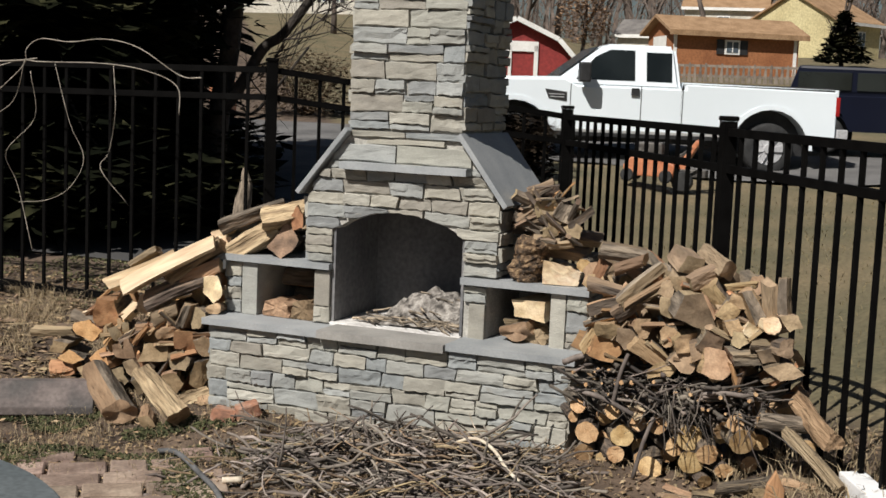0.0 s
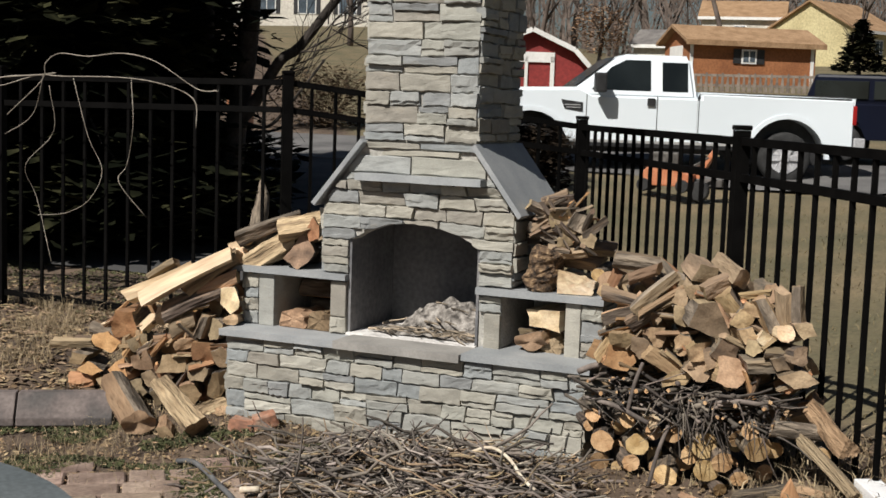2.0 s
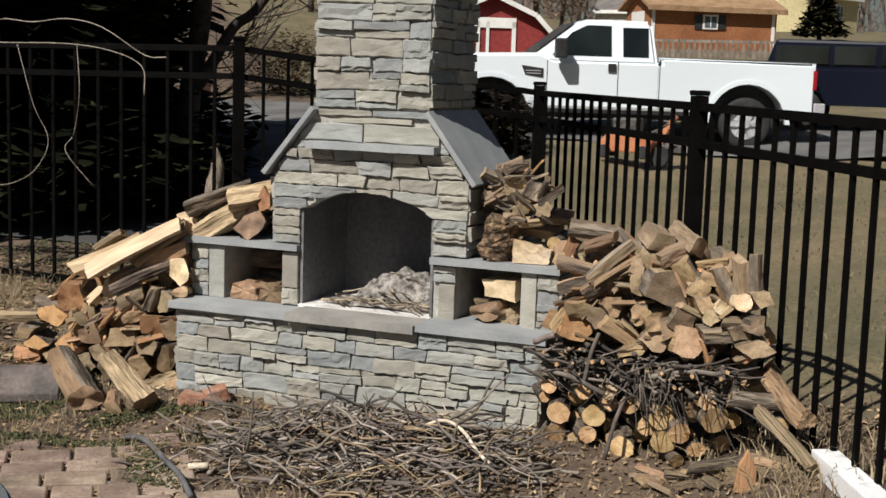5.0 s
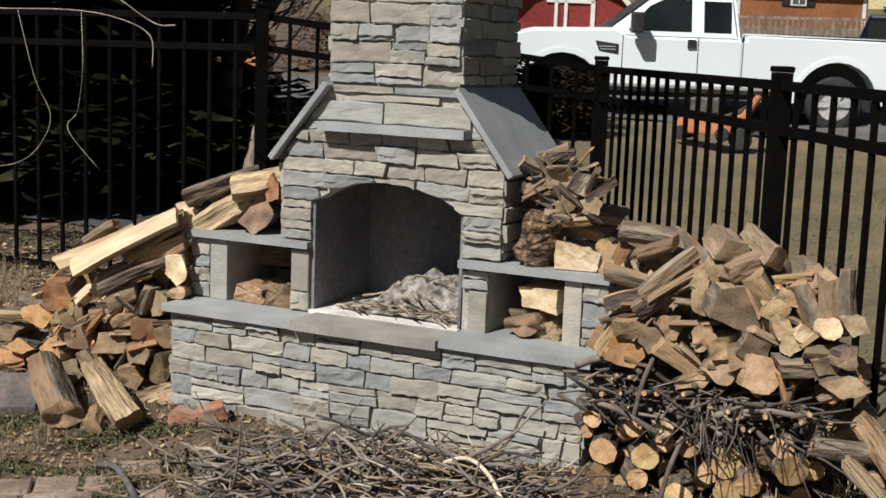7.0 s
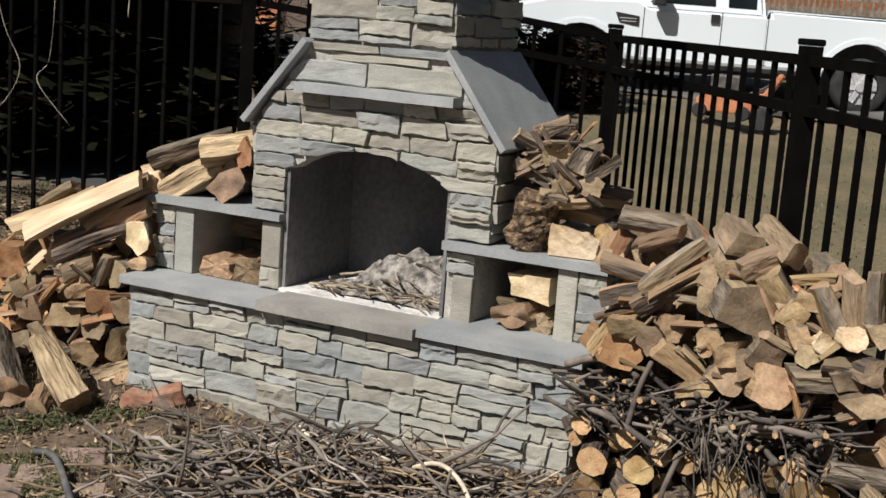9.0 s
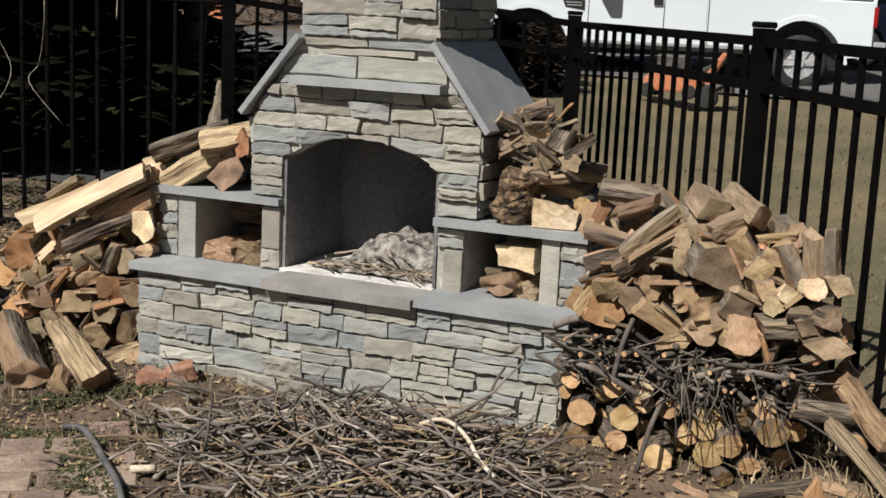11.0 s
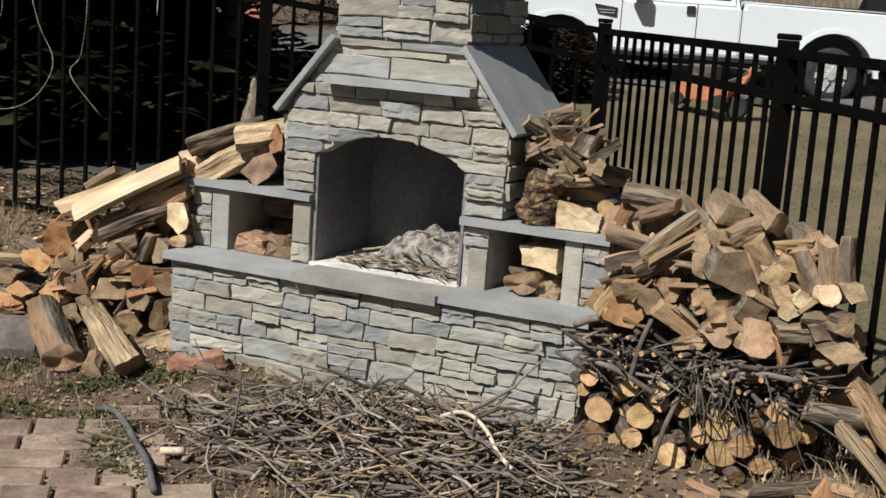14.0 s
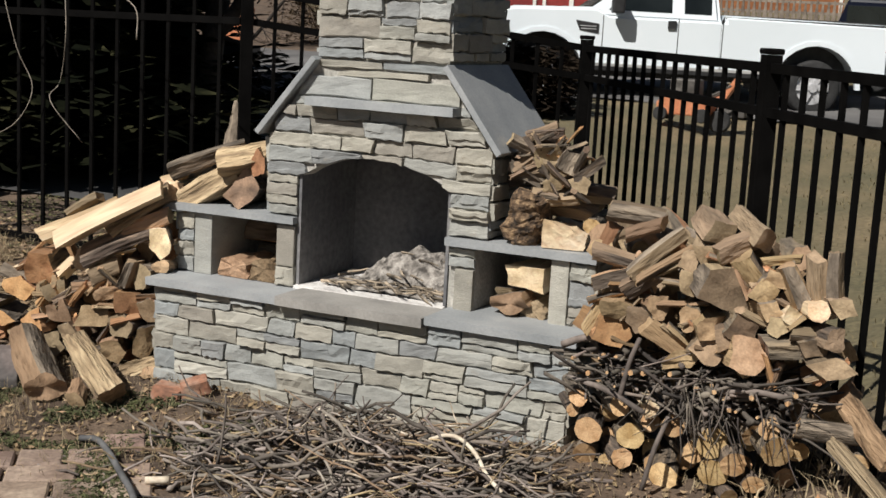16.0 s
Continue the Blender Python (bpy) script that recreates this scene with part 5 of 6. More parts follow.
for i in range(36):
    x, y = 1.36 + rs.gauss(0, 0.3), -0.42 + rs.gauss(0, 0.17)
    z = ground_z(x, y) + brush_height(x, y) * 0.6
    twig(verts, faces, (x, min(y, -0.12), z), (rs.uniform(-1, 1), rs.uniform(-0.8, 0.3), rs.uniform(0.3, 1.0)), rs.uniform(0.12, 0.3), rs.uniform(0.003, 0.008), 0.14, 5)
tagged(obj("upright_twigs", verts, faces, M_TWIG, shade=True), "dark twigs sticking up out of the brush", "brush", kind="stuff")
verts, faces = [], []
for i in range(60):
    x, y = 1.36 + rs.gauss(0, 0.32), -0.45 + rs.gauss(0, 0.2)
    a = rs.uniform(0, 6.3)
    twig(verts, faces, (x, min(y, -0.1), ground_z(x, y) + brush_height(x, y) * rs.uniform(0.8, 1.1) + 0.01), (math.cos(a), math.sin(a), rs.uniform(-0.1, 0.3)), rs.uniform(0.04, 0.22), rs.uniform(0.003, 0.006), 0.12, 5)
tagged(obj("pale_twigs", verts, faces, M_PALE_TWIG, shade=True), "pale broken twigs over the brush heap", "brush", kind="stuff")
for pts, r, label in (([(1.58, -0.45, 0.24), (1.64, -0.44, 0.265), (1.7, -0.45, 0.265), (1.78, -0.5, 0.24), (1.86, -0.58, 0.2), (1.93, -0.62, 0.17)], 0.0075, "bent peeled white branch on the brush"),
                      ([(0.757, -0.975, 0.085), (0.83, -0.94, 0.09)], 0.014, "short pale wood chip on the ground"), ([(0.98, -0.2, 0.2), (1.1, -0.26, 0.16)], 0.008, "pale broken stick in the brush"),
                      ([(1.24, -0.16, 0.17), (1.28, -0.14, 0.19), (1.31, -0.17, 0.17)], 0.013, "white scrap lying on the brush")):
    v, f = tube_data(curve_points(pts, 4), r, 7)
    tagged(obj("pale_stick", v, f, M_PALE, shade=True), label, "stick")

# ash heap in the firebox
verts, faces = [], []
nx, ny = 48, 34
for j in range(ny + 1):
    for i in range(nx + 1):
        x, y = 0.68 + 0.635 * i / nx, 0.262 + 0.43 * j / ny
        e = ((x - 1.08) / 0.3) ** 2 + ((y - 0.53) / 0.17) ** 2
        z = 0.13 * max(0, 1 - e) ** 0.8 + 0.035 * max(0, 1 - ((x - 1.02) / 0.36) ** 2 - ((y - 0.42) / 0.19) ** 2)
        lump = noise.noise((x * 13, y * 13, 1)) * 0.034 + noise.noise((x * 34, y * 34, 4)) * 0.024
        verts.append((x, y, 0.5675 + z + (lump * min(1, z * 25) if z > 0.002 else -0.01)))
faces = [(j * (nx + 1) + i, j * (nx + 1) + i + 1, (j + 1) * (nx + 1) + i + 1, (j + 1) * (nx + 1) + i) for j in range(ny) for i in range(nx)]
tagged(obj("ash_heap", verts, faces, M_ASH), "crusted grey ash and charcoal heap in the firebox", "ash")
verts, faces = [], []
for i in range(60):
    x, y = rs.uniform(0.74, 1.28), rs.uniform(0.27, 0.5) if i < 12 else rs.uniform(0.265, 0.35)
    e = max(0, 1 - ((x - 1.08) / 0.3) ** 2 - ((y - 0.53) / 0.17) ** 2) ** 0.8 * 0.13 + 0.035 * max(0, 1 - ((x - 1.02) / 0.36) ** 2 - ((y - 0.42) / 0.19) ** 2)
    a = rs.gauss(0, 0.8)
    twig(verts, faces, (x - 0.05, y, 0.58 + e), (math.cos(a), math.sin(a), rs.uniform(-0.1, 0.1)), rs.uniform(0.05, 0.14), rs.uniform(0.003, 0.009), 0.1, 4)
tagged(obj("charred_sticks", verts, faces, M_CHAR, shade=False), "half-burnt sticks strewn over the ash", "sticks", kind="stuff")

# ---- patio, curb, ground litter ----
PATIO = tagged(new("patio"), "weathered clay paver patio with mossy joints", "patio", kind="structure")
UX, VX = Vector((0.8, 0.6, 0)), Vector((0.6, -0.8, 0))
rp = random.Random(3)
paver_me = []
for k, w in enumerate((0.165, 0.165, 0.25, 0.25)):
    bm = add_box(bmesh.new(), -w / 2 + 0.004, w / 2 - 0.004, -0.0805, 0.0805, -0.04, 0.0, 0.0)
    bmesh.ops.bevel(bm, geom=[e for e in bm.edges if all(v.co.z > -0.01 for v in e.verts)] + [e for e in bm.edges if abs(e.verts[0].co.z - e.verts[1].co.z) > 0.02], offset=0.007, segments=1, affect="EDGES")
    me = bpy.data.meshes.new("paver")
    bm.to_mesh(me)
    bm.free()
    me.materials.append(M_PAVER)
    paver_me.append((w, me))
for row in range(12):
    v, u = 0.66 + 0.17 * row + 0.085, 0.06 - rp.uniform(0, 0.16) + (0.05 * row if row > 4 else 0)
    while u > -2.3:
        w, me = rp.choice(paver_me)
        p = UX * (u - w / 2) + VX * v
        if row == 0 and rp.random() < 0.35:
            u -= w + 0.006
            continue
        ob = new("paver", me)
        ob.parent = PATIO
        ob.matrix_world = Matrix.Translation((p.x, p.y, 0.069 + rp.uniform(-0.005, 0.004))) @ pose(0, 0, 0, rp.uniform(-1.2, 1.2), rp.uniform(-1.2, 1.2), math.degrees(math.atan2(0.6, 0.8)) + rp.uniform(-1, 1))
        u -= w + 0.006

ax = math.degrees(math.atan2(0.54, 0.84))
for k, (off, length) in enumerate(((0.0, 0.46), (0.47, 0.46), (0.94, 0.46), (1.41, 0.46))):
    curb = empty("curb_stone", -0.45 - 0.84 * off, -0.25 - 0.54 * off, 0.02, ax, label="dark reddish cast curb stone with sloped faces, edging the bed", category="curb stone", group="curb stones")
    bm = bmesh.new()
    add_prism(bm, [(-0.125, 0.055), (-0.125, 0.095), (-0.035, 0.205), (0.05, 0.2), (0.115, 0.12), (0.115, 0.055)], -length, 0.0, "x", 0.006)
    part("coping", bm, M_CURB, curb)
    box("footing", -length + 0.01, -0.03, -0.1, 0.09, -0.05, 0.054, M_BRICK, curb, "crumbling brick footing")

bm = bmesh.new()
for sx in (0, 1):
    add_box(bm, -0.06 + 0.1 * sx, 0.03 + 0.1 * sx, -0.045, 0.045, 0, 0.055 + 0.005 * sx, 0.008, pose(0, 0, 0, 0, 6 - 20 * sx, 25 * sx))
for v in bm.verts:
    v.co += Vector((noise.noise(v.co * 30), noise.noise(v.co * 30 + Vector((9, 0, 0))), noise.noise(v.co * 25 + Vector((0, 7, 0))))) * 0.012
brick = part("broken_brick", bm, M_BRICK)
brick.matrix_world = pose(0.26, -0.15, ground_z(0.26, -0.15) - 0.02, 0, 0, 14) @ Matrix.Scale(1.25, 4)
tagged(brick, "broken red brick with mortar lying on the ground", "brick")

v, f = tube_data(curve_points([(0.27, -0.73, 0.08), (0.36, -0.745, 0.095), (0.5, -0.85, 0.1), (0.66, -0.99, 0.1), (0.82, -1.13, 0.1), (0.98, -1.3, 0.09)], 5), 0.012, 8)
tagged(obj("rubber_edging", v, f, M_HOSE, shade=True), "bent grey rubber garden edging strip on the patio", "edging strip")

rg = random.Random(9)


def scatter(name, count, area, size, material, label, category, flat=True, keep=None, tall=(0.05, 0.12)):
    verts, faces = [], []
    n = 0
    while n < count:
        x, y = rg.uniform(area[0], area[1]), rg.uniform(area[2], area[3])
        if keep and not keep(x, y):
            continue
        n += 1
        z = ground_z(x, y) + noise.noise((x * 1.7, y * 1.7, 0)) * 0.02
        b = len(verts)
        a, s = rg.uniform(0, 6.3), rg.uniform(*size)
        if flat:
            ca, sa, w = math.cos(a) * s, math.sin(a) * s, rg.uniform(0.25, 0.6)
            h = [rg.uniform(0.004, 0.022) for _ in range(4)]
            verts += [(x - ca, y - sa, z + h[0]), (x + sa * w, y - ca * w, z + h[1]), (x + ca, y + sa, z + h[2]), (x - sa * w, y + ca * w, z + h[3])]
            faces.append((b, b + 1, b + 2, b + 3))
        else:
            t = rg.uniform(*tall)
            lx, ly = rg.uniform(-1, 1) * t * 0.8, rg.uniform(-1, 1) * t * 0.8
            ca, sa = math.cos(a) * s, math.sin(a) * s
            verts += [(x - ca, y - sa, z - 0.01), (x + ca, y + sa, z - 0.01), (x + lx * 0.5 + ca, y + ly * 0.5 + sa, z + t * 0.6), (x + lx * 0.5 - ca, y + ly * 0.5 - sa, z + t * 0.6), (x + lx * 1.3, y + ly * 1.3, z + t * 0.8)]
            faces += [(b, b + 1, b + 2, b + 3), (b + 3, b + 2, b + 4)]
    return tagged(obj(name, verts, faces, material), label, category, kind="stuff")


def open_ground(x, y):
    return not (-0.02 < x < 1.98 and y > 0.05)


scatter("bark_litter", 5200, (-0.9, 3.4, -1.5, 0.25), (0.006, 0.022), M_LITTER, "bark chips and dry leaf scraps on the earth", "litter", keep=open_ground)
scatter("straw_litter", 3600, (-0.6, 3.2, -1.25, 0.1), (0.0006, 0.0013), M_STRAW, "dry straw and dead grass stems on the earth", "dead grass", False, lambda x, y: open_ground(x, y) and rg.random() < 0.3 + noise.noise((x * 2, y * 2, 8)), (0.03, 0.09))
scatter("dead_grass", 4200, (-3.4, -0.6, -0.3, 1.5), (0.0008, 0.0016), M_STRAW, "matted dead grass and weeds in the raised bed", "dead grass", False, lambda x, y: (x + 0.5) * 0.54 - (y + 0.2) * 0.84 < 0 and noise.noise((x * 3, y * 3, 2)) > 0.05, (0.05, 0.17))
scatter("bed_litter", 4200, (-3.4, -0.5, -0.4, 2.2), (0.008, 0.03), M_LITTER, "dry leaf litter in the raised bed", "litter", keep=lambda x, y: (x + 0.5) * 0.54 - (y + 0.2) * 0.84 < 0)
scatter("fence_weeds", 1400, (2.6, 4.2, -1.6, 1.4), (0.0015, 0.003), M_STRAW, "dry weeds along the foot of the fence", "dead grass", False, lambda x, y: abs((x - 2.43) * 0.83 + (y - 0.68) * 0.557 + 0.05) < 0.3, (0.05, 0.16))
scatter("lawn_blades", 6000, (0.5, 9.0, 0.0, 12.0), (0.003, 0.006), M_LAWN, "short dead lawn grass beyond the fence", "grass", False, lambda x, y: (x - 2.43) * 0.83 + (y - 0.68) * 0.557 > 0.25, (0.02, 0.05))
scatter("bed_bark", 1500, (-3.0, -0.55, -0.3, 1.4), (0.015, 0.05), M_TWIG_TAN, "brown bark pieces strewn in the raised bed", "bark", keep=lambda x, y: (x + 0.5) * 0.54 - (y + 0.2) * 0.84 < 0)
scatter("low_weeds", 5000, (-4.5, -0.7, 1.2, 3.0), (0.006, 0.02), M_WEED, "low green weeds behind the fence", "weeds", keep=lambda x, y: noise.noise((x * 2, y * 2, 15)) > -0.2)
scatter("moss", 9000, (-1.0, 0.85, -1.2, -0.2), (0.005, 0.015), M_MOSS, "green moss in patches by the patio", "moss", keep=lambda x, y: noise.noise((x * 3.3, y * 3.3, 5)) > 0.02)

# vines on the left fence
for n, pts in enumerate(([(-2.267, 1.56), (-1.997, 1.78), (-1.953, 1.886), (-1.865, 1.95), (-1.614, 1.934), (-1.394, 1.958), (-1.105, 1.909), (-0.862, 1.759), (-0.665, 1.748)],
                         [(-2.5, 1.72), (-2.267, 1.745), (-2.041, 1.814), (-1.82, 1.809), (-1.393, 1.812), (-1.063, 1.777), (-0.86, 1.693), (-0.837, 1.527)],
                         [(-1.337, 1.8), (-1.264, 1.527), (-1.366, 1.283), (-1.365, 1.18), (-1.215, 0.965)],
                         [(-1.75, 1.8), (-1.62, 1.445), (-1.535, 1.24), (-1.598, 1.062), (-1.816, 0.96), (-1.994, 0.938)],
                         [(-1.952, 1.816), (-2.086, 1.566), (-2.267, 1.435)], [(-1.9, 1.75), (-1.929, 1.466), (-2.085, 1.247), (-2.062, 1.034), (-1.881, 0.652)])):
    v, f = tube_data(curve_points([(x, 1.0 + 0.04 * math.sin(3 * i + n), z) for i, (x, z) in enumerate(pts)], 5), 0.0034 if n < 2 else 0.0025, 6)
    tagged(obj("bare_vine", v, f, M_VINE, shade=True), "pale bare vine arching in front of the fence", "vine", "bare vines")
v, f = tube_data(curve_points([(-2.6, 1.05, 0.2), (-2.75, 1.02, 1.0), (-2.55, 1.0, 1.7), (-1.9, 1.02, 1.83)], 6), 0.005, 7)
tagged(obj("bare_vine", v, f, M_VINE, shade=True), "pale bare vine rising from the bed", "vine", "bare vines")
v, f = tube_data(curve_points([(-2.36, 4.2, ground_z(-2.36, 4.2) - 0.05), (-2.37, 4.2, 0.62), (-2.34, 4.22, 0.85), (-2.36, 4.22, 1.02)], 4), [0.075] * 7 + [0.065, 0.06, 0.055, 0.04, 0.03, 0.012], 7)
tagged(obj("cut_stem", v, f, M_BARK_GREY, shade=True), "broken grey stump standing behind the fence", "stem")

# white vinyl post on the ground at the end of the heap
bm = add_box(bmesh.new(), 0, 1.5, -0.05, 0.05, 0, 0.09, 0.006)
pv = part("vinyl_post", bm, M_WHITE_PVC)
pv.matrix_world = pose(3.19, -0.5, ground_z(3.19, -0.5) - 0.01, 0, 4, -61)
tagged(pv, "white square vinyl post lying on the ground", "post")
bm = bmesh.new()
add_prism(bm, [(-0.04, 0), (0.04, 0), (0.035, 0.1), (0.0, 0.17), (-0.03, 0.11)], -0.012, 0.012, "y", 0.003)
st = part("wood_shard", bm, M_WOOD_RED)
st.matrix_world = pose(2.93, -0.62, ground_z(2.93, -0.62) - 0.01, 8, 0, 20)
tagged(st, "flat reddish shard of wood standing in the weeds", "wood")

# round patio table beside the camera
TABLE = empty("patio_table", 1.04, -3.73, 0.05, label="round dark grey patio table", category="table")
bm = bmesh.new()
bmesh.ops.create_cone(bm, cap_ends=True, segments=72, radius1=0.9, radius2=0.9, depth=0.035, matrix=pose(0, 0, 0.65))
bmesh.ops.bevel(bm, geom=[e for e in bm.edges if abs(e.verts[0].co.z - e.verts[1].co.z) < 0.001], offset=0.01, segments=2, affect="EDGES")
part("tabletop", bm, M_TABLE, TABLE, shade=False)
for a in (45, 135, 225, 315):
    c, s = math.cos(radians(a)), math.sin(radians(a))
    v, f = tube_data([(c * 0.72, s * 0.72, 0.0), (c * 0.6, s * 0.6, 0.63)], 0.022, 10)
    obj("leg", v, f, M_FENCE, TABLE)

# ---- street side: truck, car, machine ----
def wheel(parent, x, y, z, r, w):
    wh = empty("wheel", 0, 0, 0)
    wh.parent = parent
    wh.matrix_local = pose(x, y, z)
    bm = bmesh.new()
    rings = [(0.62, -w / 2 + 0.02), (0.9, -w / 2), (0.98, -w / 2 + 0.03), (1, 0), (0.98, w / 2 - 0.03), (0.9, w / 2), (0.62, w / 2 - 0.02)]
    n = 36
    vs = [[bm.verts.new((r * k * math.cos(6.2832 * i / n), d, r * k * math.sin(6.2832 * i / n))) for i in range(n)] for k, d in rings]
    for a, b in zip(vs, vs[1:]):
        for i in range(n):
            bm.faces.new((a[i], a[(i + 1) % n], b[(i + 1) % n], b[i]))
    part("tyre", bm, M_RUBBER, wh, shade=True)
    bm = bmesh.new()
    bmesh.ops.create_cone(bm, cap_ends=True, segments=32, radius1=r * 0.62, radius2=r * 0.62, depth=w * 0.5, matrix=Matrix.Rotation(radians(90), 4, "X"))
    part("rim_barrel", bm, M_RIM, wh)
    bm = bmesh.new()
    for i in range(6):
        add_box(bm, 0.02, r * 0.6, -w * 0.36, -w * 0.26, -r * 0.11, r * 0.11, 0.008, Matrix.Rotation(radians(60 * i), 4, "Y"))
    bmesh.ops.create_cone(bm, cap_ends=True, segments=20, radius1=r * 0.2, radius2=r * 0.17, depth=w * 0.3, matrix=pose(0, -w * 0.32, 0, 90))
    part("rim", bm, M_RIM, wh)


def arch_outline(points, arches, r):
    """Adds half-round wheel openings to a lower outline that runs from low x to high x at height z."""
    x0, x1, z = points
    out = [(x0, z)]
    for cx, cz in arches:
        for i in range(11):
            a = math.pi - math.pi * i / 10
            out.append((cx + r * math.cos(a), max(z, cz + r * math.sin(a))))
    return out + [(x1, z)]


def pickup(x, y):
    z = ground_z(x, y) - 0.02
    T = empty("pickup_truck", x, y, z, 26, label="white extended-cab pickup truck parked on the driveway", category="truck")
    W, WR = 1.98, 0.405
    F, R = -3.86, 0.16
    low = arch_outline((F - 0.82, 0.62, 0.5), ((F, WR), (R, WR)), 0.61)
    cabdoor = -1.25
    upper = [(1.2, 0.62), (1.22, 1.36), (cabdoor + 0.02, 1.38), (cabdoor + 0.02, 1.3), (-2.9, 1.3), (-3.1, 1.4), (-4.3, 1.36), (-4.78, 1.24), (-4.88, 0.8), (-4.85, 0.5)]
    bm = bmesh.new()
    add_prism(bm, low[:-1] + [(1.18, 0.52)] + upper[:-1], 0.0, W, "y", 0.0)
    bmesh.ops.bevel(bm, geom=[e for e in bm.edges if abs(e.verts[0].co.y - e.verts[1].co.y) < 0.01 and max(v.co.z for v in e.verts) > 1.0], offset=0.05, segments=3, affect="EDGES")
    part("body", bm, M_TRUCK, T, "white painted body")
    # cab above the belt, leaning in
    bm = bmesh.new()
    lo = [(-3.28, 1.3), (cabdoor - 0.02, 1.3)]
    hi = [(-2.45, 1.93), (cabdoor - 0.1, 1.93)]
    ring = []
    for (xa, za), ya in ((lo[0], 0.04), (lo[1], 0.04), (lo[1], W - 0.04), (lo[0], W - 0.04)):
        ring.append(bm.verts.new((xa, ya, za)))
    for (xa, za), ya in ((hi[0], 0.2), (hi[1], 0.2), (hi[1], W - 0.2), (hi[0], W - 0.2)):
        ring.append(bm.verts.new((xa, ya, za)))
    for f in ((0, 1, 5, 4), (1, 2, 6, 5), (2, 3, 7, 6), (3, 0, 4, 7), (4, 5, 6, 7), (3, 2, 1, 0)):
        bm.faces.new([ring[i] for i in f])
    bmesh.ops.recalc_face_normals(bm, faces=bm.faces[:])
    bmesh.ops.bevel(bm, geom=[e for e in bm.edges if min(v.co.z for v in e.verts) > 1.31 or abs(e.verts[0].co.z - e.verts[1].co.z) > 0.3], offset=0.07, segments=3, affect="EDGES")
    part("cab", bm, M_TRUCK, T, "white cab")

    def side(xz, name, material, out=0.006, label="", parent=T, thick=0.02):
        """A panel on the near side; above the belt it follows the lean of the cab."""
        bm = bmesh.new()
        def yy(zv):
            return -out + (0.04 + 0.16 * (zv - 1.3) / 0.63 if zv > 1.3 else 0.0)
        a = [bm.verts.new((px, yy(pz), pz)) for px, pz in xz]
        b = [bm.verts.new((px, yy(pz) + thick, pz)) for px, pz in xz]
        bm.faces.new(a)
        bm.faces.new(b[::-1])
        for i in range(len(a)):
            j = (i + 1) % len(a)
            bm.faces.new((a[j], a[i], b[i], b[j]))
        bmesh.ops.recalc_face_normals(bm, faces=bm.faces[:])
        return part(name, bm, material, parent, label)
    side([(-2.92, 1.37), (-2.0, 1.37), (-2.0, 1.84), (-2.38, 1.84), (-2.62, 1.72)], "door_window", M_GLASSY)
    side([(-1.82, 1.37), (-1.42, 1.37), (-1.42, 1.82), (-1.82, 1.82)], "rear_window", M_GLASSY)
    bm = bmesh.new()
    q = [bm.verts.new(p) for p in ((-3.24, 0.14, 1.345), (-3.24, W - 0.14, 1.345), (-2.55, W - 0.28, 1.88), (-2.55, 0.28, 1.88))]
    off = Vector((-0.63, 0, 0.77)) * 0.012
    top = [bm.verts.new(v.co + off) for v in q]
    bm.faces.new(top)
    for i in range(4):
        bm.faces.new((q[i], q[(i + 1) % 4], top[(i + 1) % 4], top[i]))
    part("windshield", bm, M_GLASSY, T)
    side([(-2.06, 1.14), (-1.94, 1.14), (-1.94, 1.26), (-2.06, 1.26)], "door_handle", M_TRIM, 0.03)
    side([(-3.34, 1.06), (-3.06, 1.02), (-3.06, 1.16), (-3.4, 1.2)], "side_vent", M_TRIM, 0.012)
    for k, zz in enumerate((1.075, 1.115)):
        side([(-3.32 - 0.02 * k, zz), (-3.1, zz), (-3.1, zz + 0.012), (-3.32 - 0.02 * k, zz + 0.012)], "vent_bar", M_RIM, 0.02)
    for xs in (-3.0, -1.9, cabdoor + 0.0):
        side([(xs - 0.006, 0.6), (xs + 0.006, 0.6), (xs + 0.006, 1.29), (xs - 0.006, 1.29)], "door_seam" if xs < -1.4 else "bed_gap", M_TRIM, 0.003)
    side([(cabdoor + 0.04, 1.335), (1.16, 1.325), (1.16, 1.362), (cabdoor + 0.04, 1.378)], "bed_rail", M_TRIM, 0.004, "black plastic bed rail")
    side([(F + 0.66, 0.5), (R - 0.66, 0.5), (R - 0.66, 0.6), (F + 0.66, 0.6)], "rocker_panel", M_ROCKER, 0.008, "grey lower panel")
    side([(-1.275, 0.55), (-1.22, 0.55), (-1.22, 1.37), (-1.275, 1.29)], "bed_gap", M_TRIM, 0.004)
    side([(-3.45, 0.5), (-0.6, 0.5), (-0.6, 0.56), (-3.45, 0.56)], "running_board", M_TRIM, 0.05, thick=0.08)
    mirror = bmesh.new()
    add_box(mirror, -2.92, -2.74, -0.3, -0.1, 1.32, 1.62, 0.03)
    add_box(mirror, -2.85, -2.8, -0.12, 0.06, 1.36, 1.42)
    part("mirror", mirror, M_TRIM, T)
    for cx in (F, R):
        bm = bmesh.new()
        for i in range(12):
            a0, a1 = math.pi * i / 12, math.pi * (i + 1) / 12
            vs = []
            for a, rr, yy in ((a0, 0.61, -0.012), (a1, 0.61, -0.012), (a1, 0.68, -0.012), (a0, 0.68, -0.012), (a0, 0.61, 0.05), (a1, 0.61, 0.05), (a1, 0.68, 0.05), (a0, 0.68, 0.05)):
                vs.append(bm.verts.new((cx + rr * math.cos(a), yy, WR + rr * math.sin(a))))
